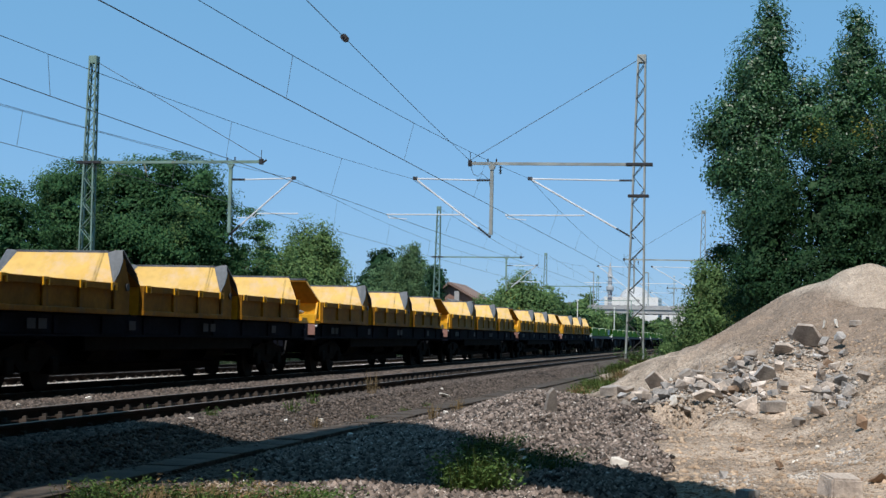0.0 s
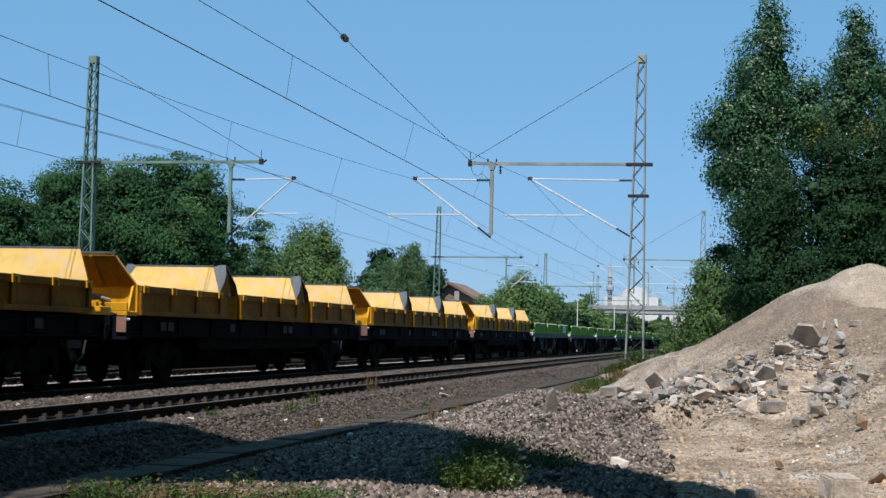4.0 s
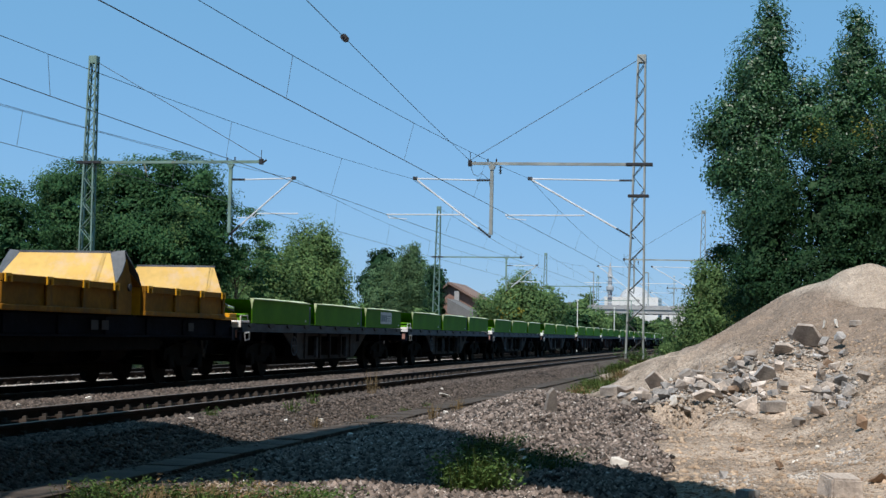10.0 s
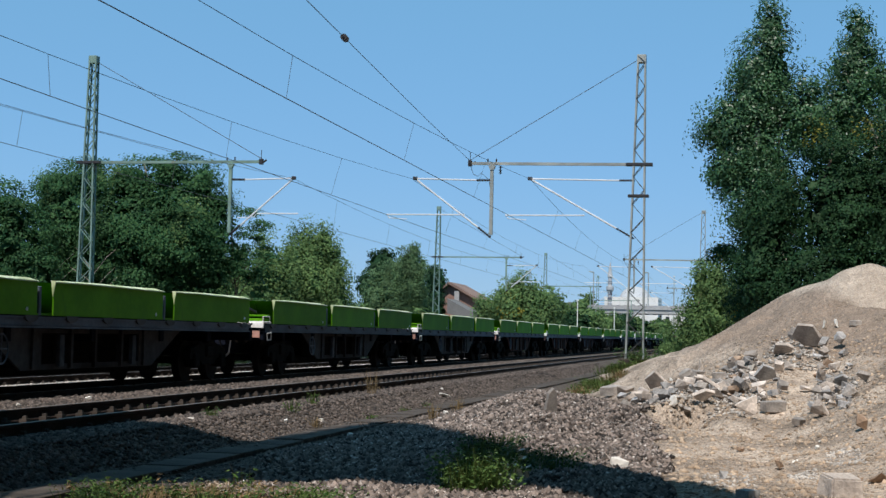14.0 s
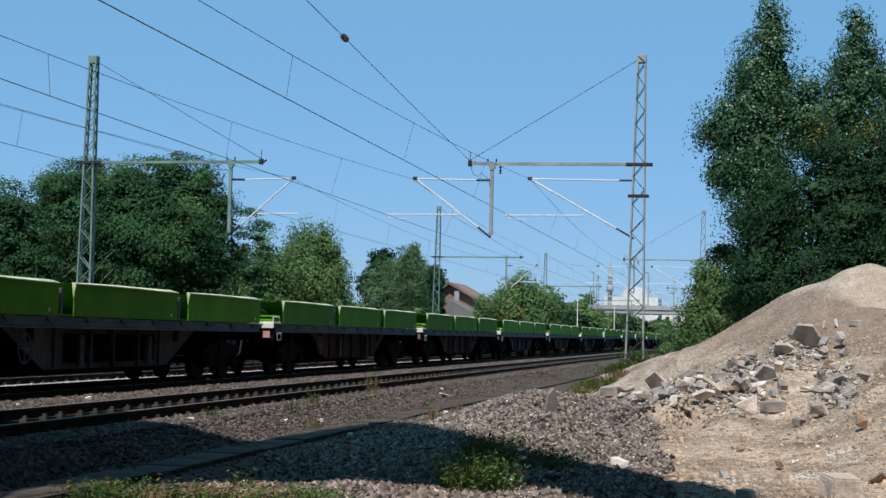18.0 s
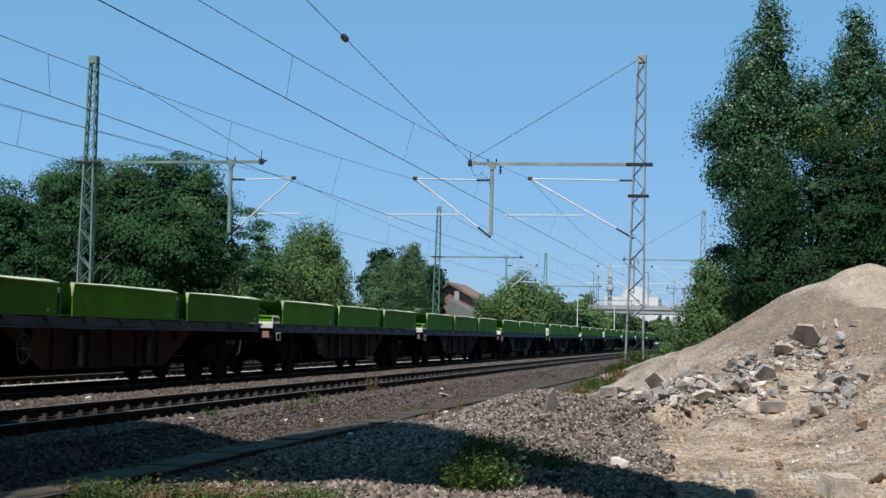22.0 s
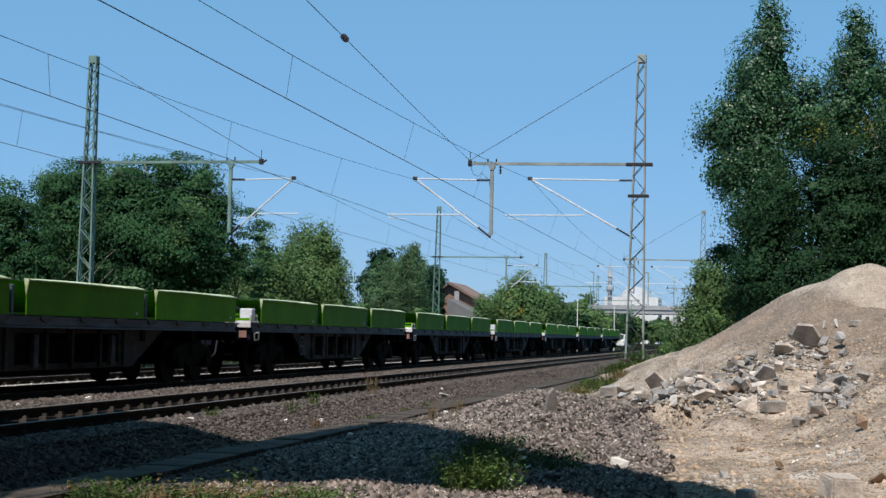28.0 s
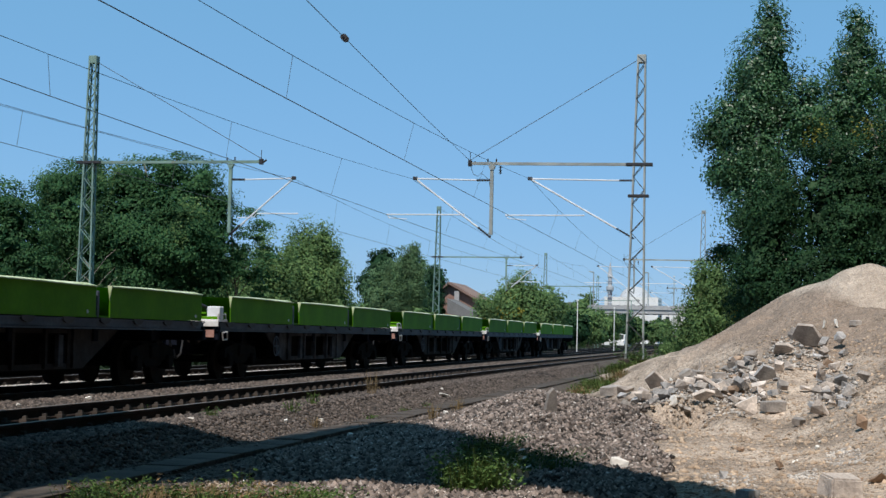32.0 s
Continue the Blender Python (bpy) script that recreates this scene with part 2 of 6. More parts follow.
def box(bm, x0, x1, y0, y1, z0, z1, bevel=0.0):
    r = bmesh.ops.create_cube(bm, size=1, matrix=Matrix.LocRotScale(((x0 + x1) / 2, (y0 + y1) / 2, (z0 + z1) / 2), None, (x1 - x0, y1 - y0, z1 - z0)))
    if bevel:
        es = {e for v in r["verts"] for e in v.link_edges}
        bmesh.ops.bevel(bm, geom=list(es), offset=bevel, segments=1, affect="EDGES")
    return bm


def bar(bm, a, b, w, d=None, sides=4, w2=None):
    """A straight bar or tube from a to b, w thick (w2 at its end)."""
    a, b = Vector(a), Vector(b)
    q = (b - a).to_track_quat("Z", "Y")
    ring = []
    for p, s in ((a, w), (b, w if w2 is None else w2)):
        row = []
        for i in range(sides):
            t = 2 * math.pi * (i + 0.5) / sides
            k = s / 2 / math.cos(math.pi / sides) if sides == 4 else s / 2
            v = Vector((math.cos(t) * k, math.sin(t) * k * ((d or w) / w), 0))
            row.append(bm.verts.new(p + q @ v))
        ring.append(row)
    for i in range(sides):
        j = (i + 1) % sides
        bm.faces.new((ring[0][i], ring[0][j], ring[1][j], ring[1][i]))
    bm.faces.new(ring[0][::-1])
    bm.faces.new(ring[1])
    return bm


def tube(bm, pts, w, sides=5):
    """A round wire through the points, one connected skin."""
    rows = []
    for i, p in enumerate(pts):
        d = Vector(pts[min(i + 1, len(pts) - 1)]) - Vector(pts[max(i - 1, 0)])
        q = d.to_track_quat("Z", "Y")
        rows.append([bm.verts.new(Vector(p) + q @ Vector((math.cos(2 * math.pi * k / sides) * w / 2, math.sin(2 * math.pi * k / sides) * w / 2, 0))) for k in range(sides)])
    for a, b in zip(rows, rows[1:]):
        for k in range(sides):
            bm.faces.new((a[k], a[(k + 1) % sides], b[(k + 1) % sides], b[k]))
    return bm


def poly(bm, pts, dx=(0, 0, 0)):
    """A flat outline given thickness along the vector dx."""
    a = [bm.verts.new(p) for p in pts]
    b = [bm.verts.new(Vector(p) + Vector(dx)) for p in pts]
    n = len(a)
    bm.faces.new(a[::-1])
    bm.faces.new(b)
    for i in range(n):
        bm.faces.new((a[i], a[(i + 1) % n], b[(i + 1) % n], b[i]))
    bmesh.ops.recalc_face_normals(bm, faces=bm.faces)
    return bm


def lathe(bm, rings, sides=16, axis="z", at=(0, 0, 0)):
    """A turned form from (radius, height) rings."""
    rows = []
    for r, h in rings:
        row = []
        for i in range(sides):
            t = 2 * math.pi * i / sides
            p = (r * math.cos(t), r * math.sin(t), h) if axis == "z" else (r * math.cos(t), h, r * math.sin(t)) if axis == "y" else (h, r * math.cos(t), r * math.sin(t))
            row.append(bm.verts.new(Vector(p) + Vector(at)))
        rows.append(row)
    for a, b in zip(rows, rows[1:]):
        for i in range(sides):
            j = (i + 1) % sides
            bm.faces.new((a[i], a[j], b[j], b[i]))
    bm.faces.new(rows[0][::-1])
    bm.faces.new(rows[-1])
    bmesh.ops.recalc_face_normals(bm, faces=bm.faces)
    return bm


def B():
    return bmesh.new()


# ---- ground form ----
Y_NEAR, Y_TRAIN, Y_FAR = 9.25, 13.16, 16.88       # centre lines of the three tracks
RNG = np.random.RandomState(7)
GRID = RNG.rand(256, 256)


def vnoise(x, y, scale, shift=0):
    """Smooth value noise from -1 to 1."""
    x, y = np.asarray(x, float) / scale + shift * 17.3, np.asarray(y, float) / scale + shift * 9.1
    i, j = np.floor(x).astype(int), np.floor(y).astype(int)
    u, v = x - i, y - j
    u, v = u * u * (3 - 2 * u), v * v * (3 - 2 * v)
    g = lambda a, b: GRID[a % 256, b % 256]
    return 2 * ((g(i, j) * (1 - u) + g(i + 1, j) * u) * (1 - v) + (g(i, j + 1) * (1 - u) + g(i + 1, j + 1) * u) * v) - 1


def ridge(X, Y, pts, slope):
    """The height of a heap: crest points (x, y, z) joined, falling away at the slope."""
    best = np.full(np.shape(X), -99.0)
    for (x0, y0, z0), (x1, y1, z1) in zip(pts, pts[1:]):
        dx, dy = x1 - x0, y1 - y0
        t = np.clip(((X - x0) * dx + (Y - y0) * dy) / (dx * dx + dy * dy), 0, 1)
        d = np.hypot(X - x0 - t * dx, Y - y0 - t * dy)
        best = np.maximum(best, z0 + t * (z1 - z0) - slope * (np.sqrt(d * d + 0.25) - 0.5))
    return best


SAND_CREST = [(58.0, 3.9, 0.50), (53.0, 1.35, 1.17), (51.0, 0.44, 1.74), (48.5, -0.71, 2.30), (46.0, -1.89, 2.80), (44.5, -3.14, 3.27), (44.3, -3.7, 2.95), (44.0, -6.0, 3.1), (44.0, -12.0, 2.6)]
EARTH_CREST = [(47.0, 2.6, 0.30), (45.0, 1.14, 1.0), (42.5, 0.37, 1.4), (40.5, -0.33, 1.84), (39.5, -0.85, 1.5), (38.3, -1.58, 2.03), (37.8, -1.93, 2.09), (37.0, -2.5, 1.94), (36.0, -4.0, 2.05), (35.0, -9.0, 1.9)]
RAMP_CREST = [(37.0, -4.4, 2.15), (30.0, -4.5, 1.50), (24.0, -4.4, 0.95), (18.0, -4.2, 0.60), (12.0, -4.2, 0.30)]
TONGUE_CREST = [(36.5, -1.4, 1.75), (34.0, -0.85, 0.95), (31.5, -0.50, 0.35), (29.5, -0.35, -0.05)]


def smax(a, b, k):
    h = np.clip(0.5 + 0.5 * (a - b) / k, 0, 1)
    return b * (1 - h) + a * h + k * h * (1 - h)


def ground(X, Y):
    """Height of the ground above the rail heads' level."""
    X, Y = np.asarray(X, float), np.asarray(Y, float)
    base = np.interp(Y, [-400, -30, 5.2, 6.2, 7.05, 7.7, 8.3, 8.42, 10.05, 10.2, 10.6, 11.8, 12.3, 14.0, 14.6, 15.3, 16.05, 17.7, 18.5, 19.8, 21, 40, 400],
                     [-0.4, -0.4, -0.45, -0.47, -0.45, -0.15, -0.13, -0.19, -0.19, -0.15, -0.08, -0.08, -0.19, -0.19, -0.17, -0.115, -0.19, -0.19, -0.25, -0.7, -0.7, -0.4, -0.4])
    base = base + np.where(Y < 5.8, 1, 0.12) * (0.05 * vnoise(X, Y, 2.3) + 0.03 * vnoise(X, Y, 0.7, 1))
    # low heap of ballast beside the line
    heap = 0.52 * np.exp(-((X - 29.5) / 5.0) ** 2 - ((Y - 3.3) / 1.75) ** 2) * (1 + 0.25 * vnoise(X, Y, 1.1, 2))
    base = base + heap
    # terrace of dug earth, and the two heaps behind it
    rough = 0.13 * vnoise(X, Y, 1.5, 3) + 0.09 * vnoise(X, Y, 0.6, 4) + 0.04 * vnoise(X, Y, 0.3, 8)
    edge = 2.0 + 0.25 * vnoise(X, Y, 1.5, 5)
    gentle = np.clip((0.85 - Y) / 0.5, 0, 1)          # a steep little scarp that runs out into a slope
    run = 0.22 + 3.4 * gentle
    into = np.clip((edge - Y) / 0.9, 0, 1) * np.clip((X - 28.9 + 2.6 * gentle + 0.7 * vnoise(X, Y, 1.3, 6) + 0.2 * vnoise(X, Y, 0.4, 13)) / run, 0, 1) * np.clip((62 - X) / 10, 0, 1)
    low = np.clip((1.2 - Y) / 1.2, 0, 1) * np.clip((X - 14) / 6, 0, 1) * np.clip((62 - X) / 10, 0, 1)
    base = base + 0.46 * into + low * (0.02 + rough * 0.75 - 0.03 * vnoise(X, Y, 0.3, 8) + 0.05 * vnoise(X + 0.4 * Y, Y, 0.75, 23))
    base = base - 0.42 * np.exp(-((Y - 0.98 - 0.1 * (28.6 - X)) / 0.12) ** 2 - ((X - 28.6) / 0.65) ** 2)      # a washed-out gully in the scarp
    pile = 0.22 * np.exp(-((X - 31.6) / 1.5) ** 2 - ((Y - 1.1) / 1.2) ** 2) + 0.2 * np.exp(-((X - 31.8) / 1.2) ** 2 - ((Y + 1.6) / 0.4) ** 2)
    base = base + pile * np.clip((X - 29.0) / 0.6, 0, 1) * (1 + 0.5 * vnoise(X, Y, 0.5, 21))
    sand = np.minimum(ridge(X, Y, SAND_CREST, 0.66), np.maximum(2.30 - 0.60 * (Y + 0.71), 1.06 - 0.32 * (Y - 1.35))) + 0.07 * vnoise(X, Y, 1.3, 7) + 0.02 * vnoise(X, Y, 0.4, 9)
    earth = np.minimum(ridge(X, Y, EARTH_CREST, 0.56), np.maximum(1.90 - 0.64 * (Y + 0.33), 0.73 - 0.15 * (Y - 1.5))) + 0.6 * rough
    tip = 0.06 * vnoise(X, Y, 1.1, 14) + 0.05 * vnoise(X, Y, 0.45, 15)
    ramp = ridge(X, Y, RAMP_CREST, 0.46) + tip
    tongue = ridge(X, Y, TONGUE_CREST, 0.50) + tip
    z = smax(smax(smax(smax(base, earth, 0.25), ramp, 0.3), tongue, 0.2), sand, 0.12)
    return z


def gz(x, y):
    return float(ground(np.array([x]), np.array([y]))[0])


def make_ground():
    xs = np.concatenate([-np.geomspace(4000, 30, 14), np.arange(-25, 12, 2.0), np.arange(12, 62, 0.16), np.geomspace(62.3, 4500, 60)])
    ys = np.concatenate([-np.geomspace(4000, 14, 22), np.arange(-13, 6.0, 0.14), np.arange(6.0, 20.5, 0.22), np.geomspace(21, 4000, 26)])
    X, Y = np.meshgrid(xs, ys, indexing="ij")
    Z = ground(X, Y)
    n, m = X.shape
    idx = np.arange(n * m).reshape(n, m)
    f = np.stack([idx[:-1, :-1], idx[1:, :-1], idx[1:, 1:], idx[:-1, 1:]], -1).reshape(-1, 4)
    ob = fast("ground", np.stack([X, Y, Z], -1).reshape(-1, 3), f, M_GROUND, smooth=True)
    return tagged(ob, "sandy dug earth, gravel and weedy soil beside the railway", "ground", kind="structure")


def ground_mat():
    """Gravelly soil; sand on the high heap, brown earth below it, ballast grit along the tracks, by the ground's own plan."""
    m = mat("ground_soil", (0.305, 0.247, 0.198), 0.95, 0, 0.7, 0.35, 9, 1.0, second=(0.53, 0.440, 0.360))
    nt = m.node_tree
    n, l = nt.nodes, nt.links
    b = n["Principled BSDF"]
    b.inputs["Specular IOR Level"].default_value = 0.1
    b.inputs["Normal"].links[0].from_node.inputs["Distance"].default_value = 0.14
    soil = b.inputs["Base Color"].links[0].from_socket
    tc, sep = n.new("ShaderNodeTexCoord"), n.new("ShaderNodeSeparateXYZ")
    l.new(tc.outputs["Object"], sep.inputs[0])
    wob = n.new("ShaderNodeTexNoise")
    wob.inputs["Scale"].default_value, wob.inputs["Detail"].default_value = 0.8, 5
    l.new(tc.outputs["Object"], wob.inputs["Vector"])

    def band(sock, lo, hi, wobble):
        ad = n.new("ShaderNodeMath")
        ad.operation = "MULTIPLY_ADD"
        l.new(wob.outputs["Fac"], ad.inputs[0])
        ad.inputs[1].default_value = wobble
        l.new(sock, ad.inputs[2])
        r = n.new("ShaderNodeMapRange")
        r.inputs["From Min"].default_value, r.inputs["From Max"].default_value = lo + wobble / 2, hi + wobble / 2
        l.new(ad.outputs[0], r.inputs["Value"])
        return r.outputs["Result"]

    def over(a, colour, fac):
        x = n.new("ShaderNodeMix")
        x.data_type = "RGBA"
        l.new(fac, x.inputs["Factor"])
        l.new(a, x.inputs["A"])
        if isinstance(colour, tuple):
            x.inputs["B"].default_value = (*colour, 1)
        else:
            l.new(colour, x.inputs["B"])
        return x.outputs["Result"]

    fine = n.new("ShaderNodeTexVoronoi")
    fine.inputs["Scale"].default_value = 16
    l.new(tc.outputs["Object"], fine.inputs["Vector"])
    grit = n.new("ShaderNodeValToRGB")
    grit.color_ramp.elements[0].color, grit.color_ramp.elements[1].color = (0.045, 0.037, 0.032, 1), (0.15, 0.125, 0.105, 1)
    l.new(fine.outputs["Color"], grit.inputs["Fac"])
    # damp brown earth on the lower heap, dry pale sand on the high one
    def shade(colour):
        x = n.new("ShaderNodeMix")
        x.data_type, x.blend_type = "RGBA", "MULTIPLY"
        x.inputs["Factor"].default_value = 1.0
        x.inputs["A"].default_value = (*colour, 1)
        g = n.new("ShaderNodeTexNoise")
        g.inputs["Scale"].default_value, g.inputs["Detail"].default_value, g.inputs["Roughness"].default_value = 2.2, 8, 0.7
        l.new(tc.outputs["Object"], g.inputs["Vector"])
        q = n.new("ShaderNodeMapRange")
        q.inputs["From Min"].default_value, q.inputs["From Max"].default_value = 0.3, 0.7
        q.inputs["To Min"].default_value, q.inputs["To Max"].default_value = 0.72, 1.22
        l.new(g.outputs["Fac"], q.inputs["Value"])
        l.new(q.outputs["Result"], x.inputs["B"])
        return x.outputs["Result"]

    col = over(soil, shade((0.272, 0.216, 0.173)), band(sep.outputs["Z"], 0.75, 1.15, 0.9))
    high = n.new("ShaderNodeMath")
    high.operation = "MULTIPLY"
    back = n.new("ShaderNodeMath")                # the sand heap lies behind the earth heap
    back.operation = "MULTIPLY_ADD"
    l.new(sep.outputs["Y"], back.inputs[0])
    back.inputs[1].default_value = -2.1
    l.new(sep.outputs["X"], back.inputs[2])
    l.new(band(back.outputs[0], 47.2, 48.2, 1.4), high.inputs[0])
    l.new(band(sep.outputs["Z"], 0.35, 0.8, 0.5), high.inputs[1])
    col = over(col, shade((0.435, 0.368, 0.305)), high.outputs[0])
    # ballast and grit along the tracks, dark gravel beside them
    near = n.new("ShaderNodeMath")
    near.operation = "MULTIPLY"
    skew = n.new("ShaderNodeMath")                # the ballast heap's edge runs askew to the line
    skew.operation = "MULTIPLY_ADD"
    l.new(sep.outputs["X"], skew.inputs[0])
    skew.inputs[1].default_value = -0.085
    l.new(sep.outputs["Y"], skew.inputs[2])
    l.new(band(skew.outputs[0], -0.82, -0.55, 0.5), near.inputs[0])
    l.new(band(sep.outputs["X"], 31.2, 29.8, 1.5), near.inputs[1])
    ball = n.new("ShaderNodeMath")
    ball.operation = "MAXIMUM"
    l.new(near.outputs[0], ball.inputs[0])
    l.new(band(sep.outputs["Y"], 4.9, 5.3, 0.6), ball.inputs[1])
    col = over(col, (0.07, 0.085, 0.03), band(sep.outputs["X"], 62.0, 75.0, 6.0))
    col = over(col, grit.outputs["Color"], ball.outputs[0])
    col = over(col, (0.33, 0.31, 0.285), band(sep.outputs["Y"], 14.9, 15.1, 0.3))
    # oily dark strips between the rails
    for yc in (Y_NEAR, Y_TRAIN, Y_FAR):
        ab = n.new("ShaderNodeMath")
        ab.operation = "SUBTRACT"
        l.new(sep.outputs["Y"], ab.inputs[0])
        ab.inputs[1].default_value = yc
        aa = n.new("ShaderNodeMath")
        aa.operation = "ABSOLUTE"
        l.new(ab.outputs[0], aa.inputs[0])
        mr = n.new("ShaderNodeMapRange")
        mr.inputs["From Min"].default_value, mr.inputs["From Max"].default_value = 1.05, 0.85
        l.new(aa.outputs[0], mr.inputs["Value"])
        col = over(col, (0.045, 0.038, 0.033), mr.outputs["Result"])
    # weedy green soil away from the line, darkened to hold the shade there
    col = over(col, (0.025, 0.028, 0.014), band(sep.outputs["Y"], 19.0, 20.5, 1.5))
    # crumbs and specks
    sp = n.new("ShaderNodeTexNoise")
    sp.inputs["Scale"].default_value, sp.inputs["Detail"].default_value, sp.inputs["Roughness"].default_value = 34, 4, 0.75
    l.new(tc.outputs["Object"], sp.inputs["Vector"])
    q = n.new("ShaderNodeMapRange")
    q.inputs["From Min"].default_value, q.inputs["From Max"].default_value = 0.32, 0.68
    q.inputs["To Min"].default_value, q.inputs["To Max"].default_value = 0.50, 1.42
    l.new(sp.outputs["Fac"], q.inputs["Value"])
    x = n.new("ShaderNodeMix")
    x.data_type, x.blend_type = "RGBA", "MULTIPLY"
    x.inputs["Factor"].default_value = 1.0
    l.new(col, x.inputs["A"])
    l.new(q.outputs["Result"], x.inputs["B"])
    l.new(x.outputs["Result"], b.inputs["Base Color"])
    return m


M_GROUND = ground_mat()
make_ground()


# ---- railway ----
def rail_section(bm, x0, x1, y):
    prof = [(-0.072, -0.172), (0.072, -0.172), (0.072, -0.158), (0.010, -0.140), (0.010, -0.045), (0.036, -0.035), (0.036, -0.004), (0.028, 0.0), (-0.028, 0.0), (-0.036, -0.004), (-0.036, -0.035), (-0.010, -0.045), (-0.010, -0.140), (-0.072, -0.158)]
    return poly(bm, [(x0, y + a, z) for a, z in prof], (x1 - x0, 0, 0))


def sleeper_mesh():
    bm = B()
    box(bm, -0.13, 0.13, -1.3, 1.3, -0.34, -0.185, 0.02)
    for s in (-1, 1):
        for k in (-1, 1):
            y = s * 0.7535 + k * 0.12
            box(bm, -0.075, 0.075, y - 0.055, y + 0.055, -0.19, -0.125)
            box(bm, -0.03, 0.03, y - 0.03, y + 0.03, -0.125, -0.085)
    me = bpy.data.meshes.new("sleeper")
    bm.to_mesh(me)
    bm.free()
    me.materials.append(M_SLEEPER)
    return me


def make_track(y, label, near_from, near_to):
    tr = thing("railway_track", label, "railway track", "tracks", at=pose(0, y, 0))
    for s in (-1, 1):
        rail = part("rail", rail_section(B(), -60, 420, s * 0.7535), M_RAIL, tr)
        bm = B()
        box(bm, -60, 420, s * 0.7535 - 0.027, s * 0.7535 + 0.027, 0.0, 0.003)
        part("running_surface", bm, M_RAILTOP, rail, "rolled shiny rail head")
    me = SLEEPER
    pitch, rest = 0.642, []
    x = -25.0
    while x < 260:
        if near_from < x < near_to:
            ob = new("sleeper", me)
            ob.parent = tr
            ob.location = (x + random.uniform(-0.02, 0.02), random.uniform(-0.02, 0.02), random.uniform(-0.008, 0.004))
        else:
            rest.append(x)
        x += pitch
    base = np.array([[-0.13, -1.3, -0.3], [0.13, -1.3, -0.3], [0.13, 1.3, -0.3], [-0.13, 1.3, -0.3], [-0.13, -1.3, -0.19], [0.13, -1.3, -0.19], [0.13, 1.3, -0.19], [-0.13, 1.3, -0.19]])
    fc = np.array([[4, 5, 6, 7], [0, 1, 5, 4], [1, 2, 6, 5], [2, 3, 7, 6], [3, 0, 4, 7]])
    v = (base[None] + np.array(rest)[:, None, None] * np.array([1, 0, 0])).reshape(-1, 3)
    f = (fc[None] + 8 * np.arange(len(rest))[:, None, None]).reshape(-1, 4)
    tagged(fast("distant_sleepers", v, f, M_SLEEPER, tr), kind="stuff")


SLEEPER = sleeper_mesh()
make_track(Y_NEAR, "rusty railway track on concrete sleepers in gravel ballast", 12, 170)
make_track(Y_TRAIN, "railway track under the passing goods train", 14, 90)
make_track(Y_FAR, "railway track behind the train on pale ballast", 14, 90)


def scatter_stones(name, pts, size, material, label, category, flat=0.75):
    """Many small broken stones, each an uneven eight-cornered lump."""
    n = len(pts)
    r = np.random.RandomState(n)
    oct_ = np.array([[1, 0, 0], [0.3, 0.95, 0.1], [-0.9, 0.35, 0], [-0.5, -0.85, 0.1], [0.55, -0.8, -0.1], [0.1, 0.1, 1.0], [0.0, 0.0, -0.8]])
    fc = np.array([[0, 1, 5], [1, 2, 5], [2, 3, 5], [3, 4, 5], [4, 0, 5], [1, 0, 6], [2, 1, 6], [3, 2, 6], [4, 3, 6], [0, 4, 6]])
    v = oct_[None] * (0.55 + 0.75 * r.rand(n, 7, 1))
    s = size[:, None, None] if isinstance(size, np.ndarray) else size * (0.55 + 0.9 * r.rand(n, 1, 1) ** 1.5)
    v = v * s * 0.5 * np.concatenate([np.ones((n, 1, 2)), np.full((n, 1, 1), flat)], -1)
    ang, tilt = r.rand(n) * 6.283, (r.rand(n) - 0.5) * 1.2
    c, sn, ct, st = np.cos(ang), np.sin(ang), np.cos(tilt), np.sin(tilt)
    x, y, z = v[..., 0], v[..., 1], v[..., 2]
    x, z = x * ct[:, None] - z * st[:, None], x * st[:, None] + z * ct[:, None]
    x, y = x * c[:, None] - y * sn[:, None], x * sn[:, None] + y * c[:, None]
    v = np.stack([x, y, z], -1) + pts[:, None, :]
    f = fc[None] + 7 * np.arange(n)[:, None, None]
    ob = fast(name, v.reshape(-1, 3), f.reshape(-1, 3), material)
    return tagged(ob, label, category, kind="stuff")


def stone_field(n, x0, x1, y0, y1, seed, dense_near=1.6, lift=0.0, keep=None):
    r = np.random.RandomState(seed)
    x = x0 + (x1 - x0) * r.rand(n) ** dense_near
    y = y0 + (y1 - y0) * r.rand(n)
    if keep is not None:
        k = keep(x, y)
        x, y = x[k], y[k]
    return np.stack([x, y, ground(x, y) + lift], -1)


